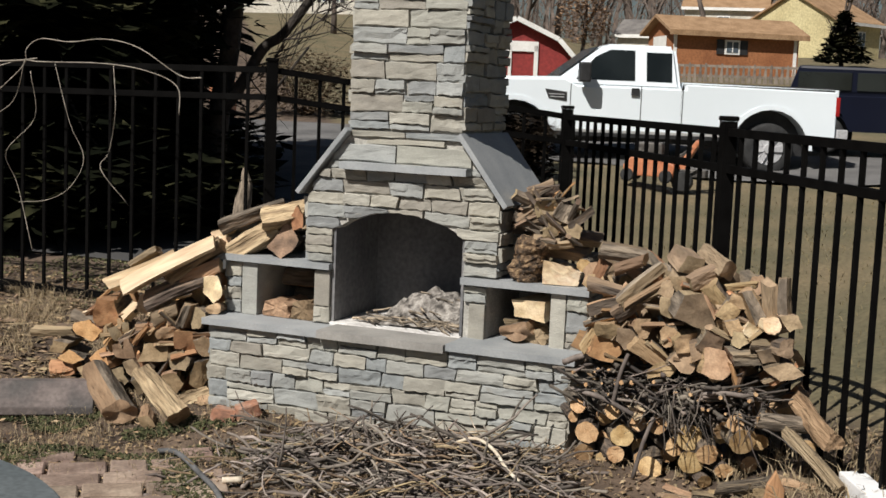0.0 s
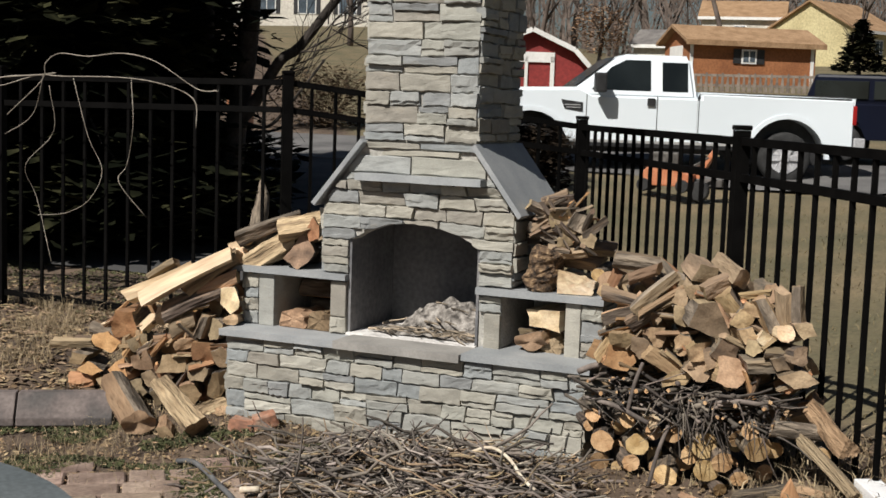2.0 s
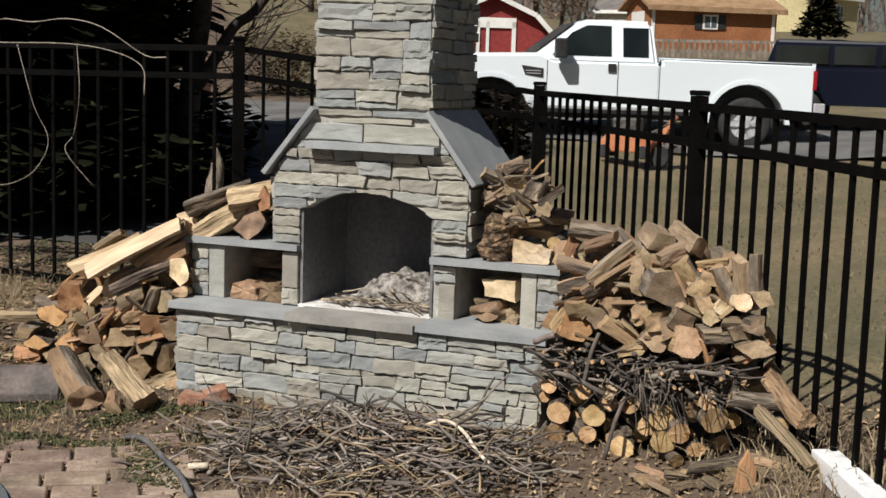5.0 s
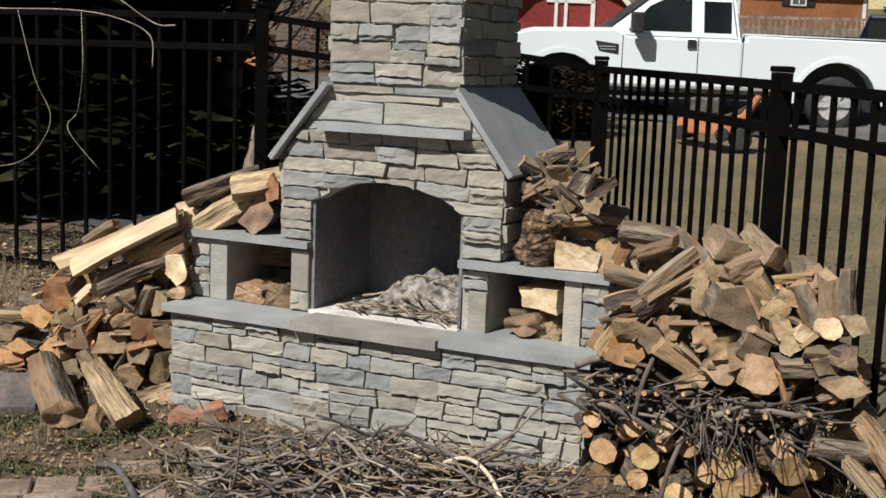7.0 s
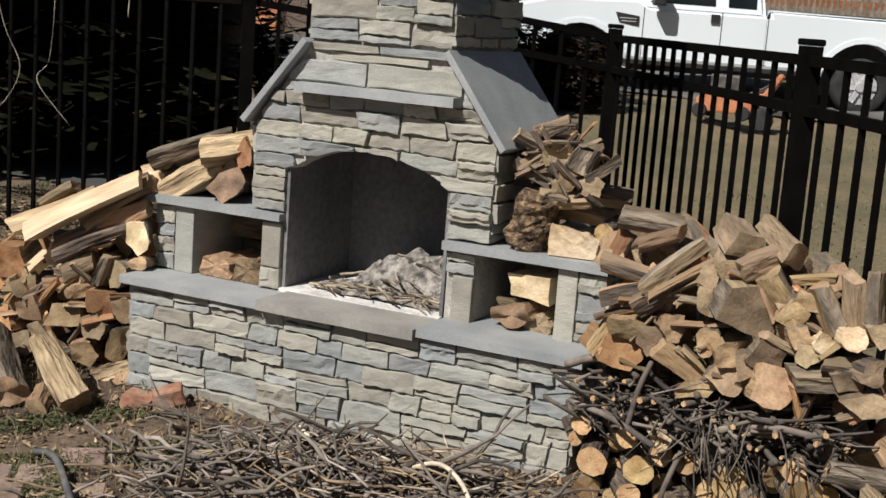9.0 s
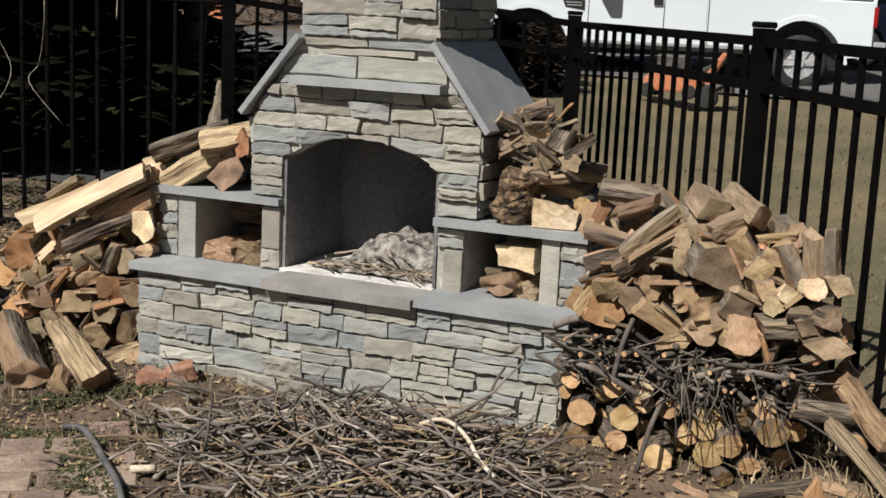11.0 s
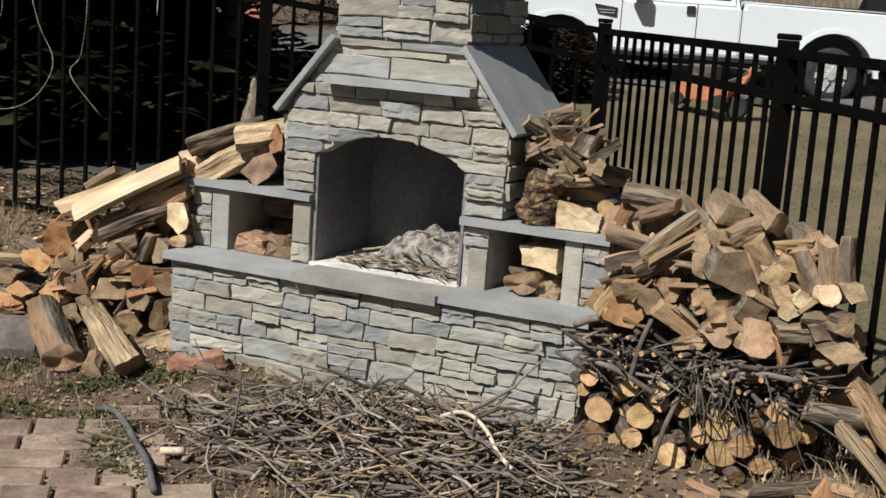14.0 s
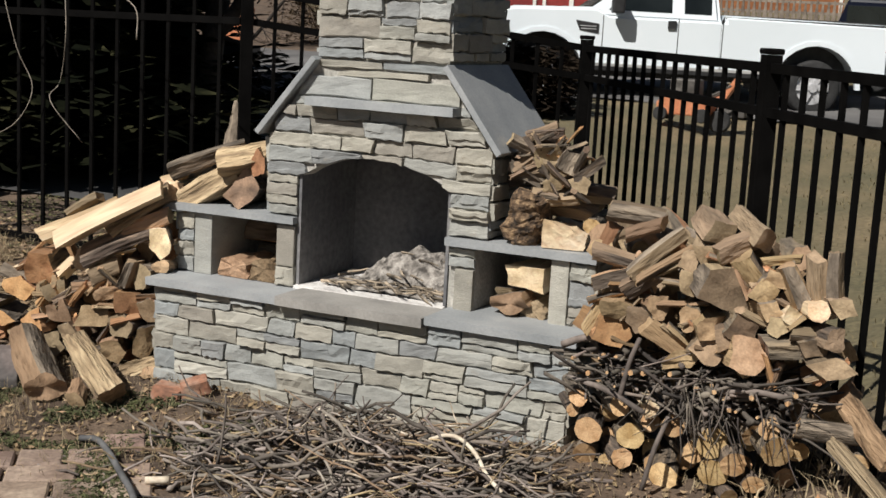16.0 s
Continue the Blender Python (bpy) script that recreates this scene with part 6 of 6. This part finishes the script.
            for f in ((0, 1, 2, 3), (4, 5, 6, 7), (0, 1, 5, 4), (2, 3, 7, 6)):
                bm.faces.new([vs[j] for j in f])
        bmesh.ops.remove_doubles(bm, verts=bm.verts[:], dist=0.001)
        bmesh.ops.recalc_face_normals(bm, faces=bm.faces[:])
        part("wheel_flare", bm, M_TRUCK, T)
        box("wheel_well", cx - 0.62, cx + 0.62, 0.32, W - 0.32, 0.3, 1.03, M_TRIM, T)
        wheel(T, cx, 0.16, WR, WR, 0.27)
        wheel(T, cx, W - 0.16, WR, WR, 0.27)
    box("tail_lamp", 1.17, 1.235, -0.012, 0.12, 0.95, 1.25, M_REDLAMP, T, bevel=0.015)
    box("rear_bumper", 1.22, 1.4, 0.02, W - 0.02, 0.55, 0.75, M_RIM, T, bevel=0.02)
    box("front_bumper", -5.02, -4.83, -0.01, W + 0.01, 0.5, 0.76, M_RIM, T, bevel=0.03)
    box("headlamp", -4.86, -4.7, -0.006, 0.22, 0.82, 1.1, M_PANE, T, bevel=0.02)
    box("bed_opening", -1.18, 1.14, 0.09, W - 0.09, 1.372, 1.386, M_TRIM, T, "black bed liner rail")
    box("axle", F, R, 0.7, 1.2, 0.4, 0.55, M_TRIM, T, "dark chassis")
    return T


pickup(0.2, 15.2)


def wagon(x, y):
    z = ground_z(x, y + 1) + 0.04
    T = empty("dark_suv", x, y, z, label="dark navy sport utility vehicle parked behind the truck", category="car")
    W, WR = 1.9, 0.37
    low = arch_outline((-0.9, 3.9, 0.45), ((0, WR), (2.9, WR)), 0.46)
    bm = bmesh.new()
    add_prism(bm, low + [(3.85, 0.9), (3.7, 1.15), (2.9, 1.2), (-0.85, 1.2), (-0.95, 0.8)], 0, W, "y")
    bmesh.ops.bevel(bm, geom=[e for e in bm.edges if abs(e.verts[0].co.y - e.verts[1].co.y) < 0.01 and max(v.co.z for v in e.verts) > 0.7], offset=0.06, segments=3, affect="EDGES")
    part("body", bm, M_NAVY, T)
    bm = bmesh.new()
    add_prism(bm, [(-0.8, 1.19), (2.7, 1.19), (2.0, 1.72), (-0.6, 1.75)], 0.12, W - 0.12, "y", 0.06)
    part("cabin", bm, M_NAVY, T)
    for a, b in ((-0.6, 0.45), (0.55, 1.35), (1.45, 2.2)):
        box("window", a, b, 0.09, 0.13, 1.26, 1.62, M_GLASSY, T, bevel=0.01)
    for cx in (0, 2.9):
        wheel(T, cx, 0.14, WR, WR, 0.25)
        wheel(T, cx, W - 0.14, WR, WR, 0.25)
    box("wheel_well", -0.45, 3.35, 0.3, W - 0.3, 0.45, 0.85, M_TRIM, T)
    T.matrix_world = T.matrix_world @ Matrix.Scale(0.86, 4)
    return T


wagon(0.85, 17.9)

G = ground_z(-1.05, 11.6) + 0.02
MOW = empty("garden_tiller", -0.6, 11.6, G, label="orange walk-behind garden machine standing on the lawn", category="garden machine")
bm = bmesh.new()
add_prism(bm, [(-0.42, 0.1), (0.4, 0.1), (0.44, 0.3), (0.2, 0.42), (-0.3, 0.42), (-0.44, 0.28)], -0.22, 0.22, "y", 0.03)
part("housing", bm, M_ORANGE, MOW, "orange painted steel housing")
box("engine", -0.25, 0.2, -0.18, 0.18, 0.42, 0.66, M_STEEL, MOW, "dark engine block", 0.03)
for xx in (-0.35, 0.3):
    for yy in (-0.26, 0.26):
        w_ = bmesh.new()
        bmesh.ops.create_cone(w_, cap_ends=True, segments=20, radius1=0.11, radius2=0.11, depth=0.08, matrix=pose(xx, yy, 0.11, 90))
        bmesh.ops.bevel(w_, geom=w_.edges[:], offset=0.015, segments=1, affect="EDGES")
        part("wheel", w_, M_RUBBER, MOW)
for yy in (-0.2, 0.2):
    v, f = tube_data([(0.3, yy, 0.38), (0.55, yy, 0.5), (0.7, yy, 0.6)], 0.02, 8)
    obj("handle", v, f, M_STEEL, MOW)
MOW.matrix_world = MOW.matrix_world @ Matrix.Scale(0.8, 4)
G2 = ground_z(-0.2, 11.8) + 0.02
CHIP = empty("orange_chute", -0.2, 11.8, G2, label="orange machine chute with black tyre beside it", category="garden machine")
bm = bmesh.new()
add_prism(bm, [(-0.13, 0.22), (0.03, 0.22), (0.04, 0.4), (0.2, 0.66), (0.15, 0.7), (-0.02, 0.45), (-0.13, 0.42)], -0.08, 0.08, "y", 0.02)
part("chute", bm, M_ORANGE, CHIP)
w_ = bmesh.new()
bmesh.ops.create_cone(w_, cap_ends=True, segments=24, radius1=0.14, radius2=0.14, depth=0.12, matrix=pose(0.02, -0.2, 0.14, 90))
bmesh.ops.bevel(w_, geom=w_.edges[:], offset=0.02, segments=1, affect="EDGES")
part("tyre", w_, M_RUBBER, CHIP)
box("frame", -0.2, 0.3, -0.1, 0.1, 0.2, 0.3, M_STEEL, CHIP, bevel=0.01)


# ---- buildings ----
def window(parent, x0, x1, y, z0, z1, shutters=False):
    w = box("window", x0, x1, y - 0.06, y + 0.04, z0, z1, M_WHITE, parent, "white framed window")
    box("pane", x0 + 0.07, x1 - 0.07, y - 0.075, y - 0.061, z0 + 0.07, z1 - 0.07, M_PANE, w)
    xm = (x0 + x1) / 2
    box("mullion", xm - 0.02, xm + 0.02, y - 0.085, y - 0.076, z0 + 0.07, z1 - 0.07, M_WHITE, w)
    if shutters:
        for a, b in ((x0 - 0.32, x0 - 0.03), (x1 + 0.03, x1 + 0.32)):
            box("shutter", a, b, y - 0.05, y - 0.01, z0, z1, M_TRIM, w)


def gabled(name, x, y, turn, length, depth, wall, rise, wall_m, roof_m, label, drop=0.6, over=0.25, sunk=0.0):
    """A house with its ridge along its own x; its front is at y = 0."""
    z = ground_z(x, y) - sunk
    B = empty(name, x, y, z, turn, label=label, category=name.split("_")[-1])
    bm = bmesh.new()
    add_prism(bm, [(0, -drop), (depth, -drop), (depth, wall), (depth / 2, wall + rise), (0, wall)], 0, length, "x")
    part("wall", bm, wall_m, B)
    for s in (0, 1):
        y0, y1 = (-over, depth / 2) if s == 0 else (depth + over, depth / 2)
        k = rise / (depth / 2)
        bm = bmesh.new()
        add_prism(bm, [(y0, wall - over * k + 0.02), (y1, wall + rise + 0.02), (y1, wall + rise + 0.14), (y0, wall - over * k + 0.14)], -over, length + over, "x")
        part("roof", bm, roof_m, B)
    box("eave_trim", -over, length + over, -over - 0.03, -over, wall - over * rise / (depth / 2) - 0.06, wall - over * rise / (depth / 2) + 0.12, M_WHITE if wall_m is not M_BROWN_SHED else roof_m, B)
    return B


# red gambrel shed
z = ground_z(-11, 34)
BARN = empty("barn_shed", -10.75, 34.0, z - 0.25, 26, label="red gambrel garden shed with white trim", category="shed")
prof = [(-2.1, -0.8), (2.1, -0.8), (2.1, 0.95), (1.35, 1.75), (0, 2.35), (-1.35, 1.75), (-2.1, 0.95)]
bm = bmesh.new()
add_prism(bm, prof, 0, 4, "y")
part("wall", bm, M_RED_BARN, BARN)
edge = prof[2:]
for a, b in zip(edge, edge[1:]):
    bm = bmesh.new()
    d = Vector((b[0] - a[0], b[1] - a[1])).normalized()
    nrm = Vector((d.y, -d.x))
    nrm = nrm if nrm.y > 0 or abs(nrm.x) > 0.7 else -nrm
    add_prism(bm, [a, b, (b[0] - d.y * -0.1, b[1] + d.x * -0.1), (a[0] - d.y * -0.1, a[1] + d.x * -0.1)], -0.25, 4.2, "y")
    part("roof", bm, M_SHINGLE_DARK, BARN)
    bm = bmesh.new()
    add_prism(bm, [(a[0] + d.y * 0.11, a[1] - d.x * 0.11), (b[0] + d.y * 0.11, b[1] - d.x * 0.11), (b[0] - d.y * 0.04, b[1] + d.x * 0.04), (a[0] - d.y * 0.04, a[1] + d.x * 0.04)], -0.3, -0.26, "y")
    part("trim", bm, M_WHITE, BARN)
for x0, x1, z0, z1 in ((-0.5, -0.4, 0, 1.55), (0.62, 0.75, 0, 1.55), (-0.75, 0.75, 1.56, 1.68), (-0.2, -0.1, 0, 1.55)):
    box("door_trim", x0, x1, -0.06, -0.02, z0 - 0.2, z1, M_WHITE, BARN)

# brown shed
SHED = gabled("garden_shed", -7.95, 44.0, 32, 5.0, 3.2, 2.25, 0.55, M_BROWN_SHED, M_SHINGLE, "rust-brown shed with tan shingle roof", over=0.3, sunk=0.5)
window(SHED, 2.0, 2.6, 0, 1.45, 2.0, True)
box("corner_board", -0.03, 0.09, -0.03, 0.02, -0.4, 2.2, M_WHITE, SHED)
box("corner_board", 4.8, 4.93, -0.03, 0.02, -0.4, 2.2, M_WHITE, SHED)
box("shed_door", -0.06, -0.02, 0.9, 2.4, 0.3, 2.1, M_WHITE, SHED, "white shed door")
YEL = gabled("house", -5.5, 75.0, 62, 4.4, 6.4, 2.2, 1.7, M_YELLOW, M_SHINGLE, "pale yellow sided house with tan roof")
window(YEL, 2.0, 2.8, 0, 0.8, 1.7)
HSE = gabled("house", -15.3, 78.0, 8, 5.0, 5, 2.9, 1.1, M_CREAM, M_SHINGLE, "cream house with tan roof behind the sheds")
window(HSE, 2.0, 2.8, 0, 1.4, 2.4)
CRM = gabled("house", -50.5, 78.0, 12, 17, 9, 4.6, 3.0, M_CREAM, M_SHINGLE_DARK, "cream sided house with dark windows on the rise")
for k in range(5):
    window(CRM, 2.0 + 3.1 * k, 3.4 + 3.1 * k, 0, 0.9, 2.6, True)
GREY = gabled("garage", -15.2, 62.0, 0, 3.4, 4, 1.3, 0.8, M_CREAM, M_SHINGLE_DARK, "small cream garage with a grey shingle roof")
FEN = empty("picket_fence", 0, 0, 0, label="grey weathered wooden picket fence by the shed", category="fence")
bm = add_box(bmesh.new(), -0.075, 0.075, -0.015, 0.015, 0, 1)
for v in bm.verts:
    if v.co.z > 0.5 and abs(v.co.x) > 0.01:
        v.co.x *= 0.35
pmesh = bpy.data.meshes.new("picket")
bm.to_mesh(pmesh)
bm.free()
pmesh.materials.append(M_OLDFENCE)
for i in range(70):
    ob = new("picket", pmesh)
    ob.parent = FEN
    x = -7.4 + 0.19 * i
    ob.matrix_world = Matrix.Translation((x, 41.0, ground_z(x, 41) - 0.05)) @ Matrix.Diagonal((1, 1, 0.66 + 0.06 * math.sin(i * 2.1), 1))
for zz in (0.2, 0.55):
    box("rail", -7.5, 6.0, 41.02, 41.06, ground_z(-1, 41) + zz, ground_z(-1, 41) + zz + 0.09, M_OLDFENCE, FEN)

# ---- trees and shrubs ----
rt = random.Random(31)


def limbs(verts, faces, p, d, length, r, depth, spread=0.5, sides=5, up=0.12):
    pts = [Vector(p)]
    q = Vector(d).normalized()
    n = 4
    for i in range(n):
        q = (q + Vector((rt.uniform(-1, 1), rt.uniform(-1, 1), rt.uniform(-1, 1))) * 0.16 + Vector((0, 0, up * 0.3))).normalized()
        pts.append(pts[-1] + q * length / n)
    tube_data(pts, [r * (1 - 0.55 * i / n) for i in range(n + 1)], sides, verts, faces)
    if depth:
        for i in range(4 if depth > 1 else 5):
            k = rt.choice((2, 3, 4, 4))
            side = Vector((rt.uniform(-1, 1), rt.uniform(-1, 1), rt.uniform(-0.3, 0.9)))
            limbs(verts, faces, pts[k], q + side * spread * 1.6, length * rt.uniform(0.5, 0.75), r * 0.42, depth - 1, spread, max(3, sides - 1), up)


def bare_tree(name, x, y, height, r, material, label, depth=3, group=""):
    verts, faces = [], []
    z = ground_z(x, y)
    limbs(verts, faces, (0, 0, -0.2), (rt.uniform(-0.1, 0.1), rt.uniform(-0.1, 0.1), 1), height * 0.45, r, depth)
    ob = obj(name, verts, faces, material, shade=True)
    ob.location = (x, y, z)
    return tagged(ob, label, "tree", group)


verts, faces = [], []
for i in range(330):
    x, y = rt.uniform(-70, 15), rt.uniform(88, 135)
    z = ground_z(x, y)
    limbs(verts, faces, (x, y, z - 0.3), (rt.uniform(-0.1, 0.1), 0, 1), rt.uniform(4, 9), rt.uniform(0.1, 0.26), 2, 0.5, 3)
for i in range(15000):
    x, y = rt.uniform(-70, 15), rt.uniform(86, 130)
    p = Vector((x, y, ground_z(x, y) + rt.random() ** 1.3 * 8.5))
    d = Vector((rt.uniform(-0.6, 0.6), rt.uniform(-0.3, 0.3), rt.uniform(0.2, 1))) * rt.uniform(0.6, 1.7)
    w = Vector((d.z, 0, -d.x)).normalized() * rt.uniform(0.015, 0.05)
    b = len(verts)
    verts += [p - w, p + w, p + d]
    faces.append((b, b + 1, b + 2))
tagged(obj("far_woods", verts, faces, M_TREE_FAR), "bare brown winter woods behind the houses", "woods", kind="stuff")


def clump_foliage(name, count, place, size, material, label="", parent=None, stuff=False, droop=0.5):
    """Many small leaf sprays; place() gives the point of each."""
    verts, faces = [], []
    for i in range(count):
        p = Vector(place())
        s = rt.uniform(*size)
        a = rt.uniform(0, 6.3)
        d = Vector((math.cos(a), math.sin(a), rt.uniform(-droop, 0.3))).normalized()
        w = d.cross(Vector((rt.uniform(-0.4, 0.4), rt.uniform(-0.4, 0.4), 1))).normalized() * s * rt.uniform(0.16, 0.3)
        b = len(verts)
        verts += [p, p + d * s * 0.5 + w, p + d * s, p + d * s * 0.5 - w]
        faces.append((b, b + 1, b + 2, b + 3))
    return obj(name, verts, faces, material, parent, label)


# rust-leaved tree and small conifer by the houses
for nm, x, y, rr, h, m, lab in (("oak_tree", -16.5, 60.0, 1.5, 3.4, M_TREE_RUST, "small oak still holding rusty dead leaves"), ("conifer", -3.5, 60.0, 1.25, 2.3, M_NEEDLE, "dark green conifer beside the yellow house")):
    z = ground_z(x, y)
    T = empty(nm, x, y, z, label=lab, category="tree")
    v, f = [], []
    limbs(v, f, (0, 0, -0.2), (0, 0, 1), h * 0.6, 0.14, 2, 0.5)
    obj("trunk", v, f, M_TRUNK, T)
    if nm == "oak_tree":
        def place():
            while True:
                p = Vector((rt.uniform(-1, 1), rt.uniform(-1, 1), rt.uniform(-1, 1)))
                if 0.3 < p.length < 1 + 0.2 * noise.noise(p * 3):
                    return p.x * rr, p.y * rr, h * 0.62 + p.z * h * 0.4
        clump_foliage("crown", 1500, place, (0.15, 0.32), m, parent=T)
    else:
        def place():
            t = rt.random() ** 1.4
            a, q = rt.uniform(0, 6.3), rr * (1 - t) * rt.uniform(0.5, 1.1)
            return q * math.cos(a), q * math.sin(a), 0.3 + t * h
        clump_foliage("crown", 2200, place, (0.25, 0.5), m, parent=T)
for i, (x, y, h) in enumerate(((-20.5, 62, 11), (-26, 70, 12), (-11.2, 66, 12), (-5.0, 72, 10), (-2.0, 90, 13), (-31, 60, 9), (-9, 95, 14))):
    bare_tree("bare_tree", x, y, h, 0.2, M_TREE_FAR, "tall leafless tree among the houses", 3, "bare trees")

# dark multi-stemmed tree behind the left fence
FORK = empty("shade_tree", -3.14, 5.0, ground_z(-3.14, 5.0), label="dark bare tree with forked trunk behind the fence", category="tree")
for nm, pts, rr in (("trunk", [(0, 0, -0.2), (-0.03, 0, 0.6), (0.03, 0, 1.2), (0.12, 0.05, 2.0), (0.15, 0.1, 4.0)], 0.13), ("limb", [(0.03, 0, 1.1), (0.2, 0, 1.28), (0.42, 0.08, 1.68), (0.62, 0.1, 1.82), (0.95, 0.1, 2.2), (1.5, 0.2, 2.9)], 0.065),
                    ("limb", [(0.0, 0, 0.3), (-0.3, 0, 1.2), (-0.4, 0.1, 2.6), (-0.5, 0, 4)], 0.09), ("limb", [(0.1, 0, 1.1), (0.4, -0.05, 1.08), (0.7, -0.1, 1.35), (1.0, -0.1, 1.7)], 0.02)):
    pp = curve_points(pts, 4)
    v, f = tube_data(pp, [rr * (1 - 0.5 * i / len(pp)) for i in range(len(pp))], 8)
    obj(nm, v, f, M_TRUNK, FORK, shade=True)
verts, faces = [], []
for i in range(60):
    t = rt.random()
    p = (0.1 + 1.7 * t, rt.uniform(-0.1, 0.2), 1.2 + 1.5 * t)
    limbs(verts, faces, p, (rt.uniform(-0.2, 1), rt.uniform(-0.5, 0.5), rt.uniform(-0.6, 0.8)), rt.uniform(0.25, 0.55), 0.008, 1, 0.6, 4)
tagged(obj("twig_spray", verts, faces, M_TRUNK, FORK, shade=True), kind="stuff")

# tall evergreens that shade the left background
for k, (x, y, rad, h, count) in enumerate(((-4.75, 4.4, 2.0, 9.5, 21000), (-8.0, 4.6, 2.3, 9.5, 16000), (-7.4, 8.4, 2.4, 10, 9000))):
    z = ground_z(x, y)
    T = empty("evergreen_tree", x, y, z, label="tall dense evergreen with drooping boughs, shade put into its foliage colour", category="tree", group="tall evergreens")
    v, f = tube_data([(0, 0, -0.2), (0, 0, h * 0.5), (0, 0, h)], [0.24, 0.14, 0.03], 9)
    obj("trunk", v, f, M_TRUNK, T, shade=True)

    def place():
        t = rt.random() ** 1.5
        # crown widens above 2.2 m so that its overhang shades the lower boughs
        q = rad * (1 - t * 0.9) * (0.6 + 0.42 * rt.random()) * (1 + 0.35 * smooth((t * h - 2.2) / 1.2)) * (1 + 0.15 * math.sin(t * 40))
        a = rt.uniform(0, 6.3)
        return q * math.cos(a), q * math.sin(a), 0.15 + t * h
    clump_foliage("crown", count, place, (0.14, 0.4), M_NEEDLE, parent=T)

    def inner():
        t = rt.random() ** 1.3
        q = rad * (1 - t * 0.92) * 0.7 * math.sqrt(rt.random())
        a = rt.uniform(0, 6.3)
        return q * math.cos(a), q * math.sin(a), 0.1 + t * h
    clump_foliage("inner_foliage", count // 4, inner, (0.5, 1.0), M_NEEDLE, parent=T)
    v, f = [], []
    for i in range(70):
        t = rt.random() ** 1.5
        a, q = rt.uniform(0, 6.3), rad * (1 - t * 0.92) * 0.95
        tube_data([(0, 0, 0.4 + t * h), (q * 0.6 * math.cos(a), q * 0.6 * math.sin(a), 0.5 + t * h), (q * math.cos(a), q * math.sin(a), 0.15 + t * h)], [0.035, 0.02, 0.006], 5, v, f)
    tagged(obj("bough", v, f, M_TRUNK, T, shade=True), kind="stuff")

for x, y, rr, h in ((-10.5, 20.0, 1.0, 1.35), (-2.3, 10.9, 0.45, 0.85), (-2.95, 10.9, 0.6, 0.95), (-3.7, 10.9, 0.6, 1.0)):
    T = empty("bare_shrub", x, y, ground_z(x, y), label="twiggy shrub behind the fence, sun or shade put into its brown", category="shrub", group="twiggy shrubs")
    v, f = [], []
    for i in range(26):
        a = rt.uniform(0, 6.3)
        limbs(v, f, (0.1 * math.cos(a), 0.1 * math.sin(a), -0.05), (math.cos(a) * 0.6, math.sin(a) * 0.6, 1), h * 0.6, 0.012, 2, 0.6, 3)
    # the far shrub takes the sunlit tone, the nearer ones the shaded tone
    leaf = M_SHRUB_LIT if y > 15 else M_SHRUB_SHADED
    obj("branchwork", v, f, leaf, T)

    def place():
        p = Vector((rt.uniform(-1, 1), rt.uniform(-1, 1), rt.random()))
        return p.x * rr, p.y * rr, 0.05 + p.z * h * (1 - 0.22 * (p.x ** 2 + p.y ** 2))
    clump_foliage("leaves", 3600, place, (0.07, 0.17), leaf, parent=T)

# added pine: its crown hangs above the view, only to shade the drive behind the fence
T = empty("pine_tree", -5.0, 6.2, ground_z(-5.0, 6.2), label="pine added for its unseen high crown, which shades the drive", category="tree")
v, f = tube_data([(0, 0, -0.2), (0.05, -0.1, 4), (0.1, -0.3, 9)], [0.2, 0.16, 0.04], 9)
obj("trunk", v, f, M_TRUNK, T, shade=True)


def high():
    while True:
        p = Vector((rt.uniform(-1, 1), rt.uniform(-1, 1), rt.uniform(-1, 1)))
        if 0.25 < p.length < 1 + 0.25 * noise.noise(p * 2.5):
            return -0.9 + p.x * 2.2, -2.2 + p.y * 2.7, 5.9 + p.z * 2.6


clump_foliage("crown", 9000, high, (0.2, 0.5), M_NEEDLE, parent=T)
v, f = [], []
for i in range(24):
    q = high()
    tube_data([(0.05, -0.1, 4 + 0.15 * i), (q[0] * 0.5, q[1] * 0.5, (4 + 0.15 * i + q[2]) / 2), q], [0.05, 0.03, 0.008], 5, v, f)
tagged(obj("bough", v, f, M_TRUNK, T, shade=True), kind="stuff")

# orange cart and play chairs on the far side of the left fence
OC = empty("garden_cart", -8.8, 14.0, ground_z(-8.8, 14.0) + 0.03, 15, label="orange garden cart in the shade behind the fence", category="cart")
bm = bmesh.new()
add_prism(bm, [(-0.18, 0.35), (0.14, 0.35), (0.18, 1.0), (-0.2, 1.0)], -0.25, 0.25, "y", 0.02)
part("tub", bm, M_ORANGE, OC)
for xx in (-0.2, 0.2):
    w_ = bmesh.new()
    bmesh.ops.create_cone(w_, cap_ends=True, segments=20, radius1=0.18, radius2=0.18, depth=0.08, matrix=pose(xx, -0.28, 0.18, 90))
    bmesh.ops.bevel(w_, geom=w_.edges[:], offset=0.015, segments=1, affect="EDGES")
    part("wheel", w_, M_RUBBER, OC)
box("frame", -0.3, 0.3, -0.22, 0.22, 0.2, 0.349, M_STEEL, OC)
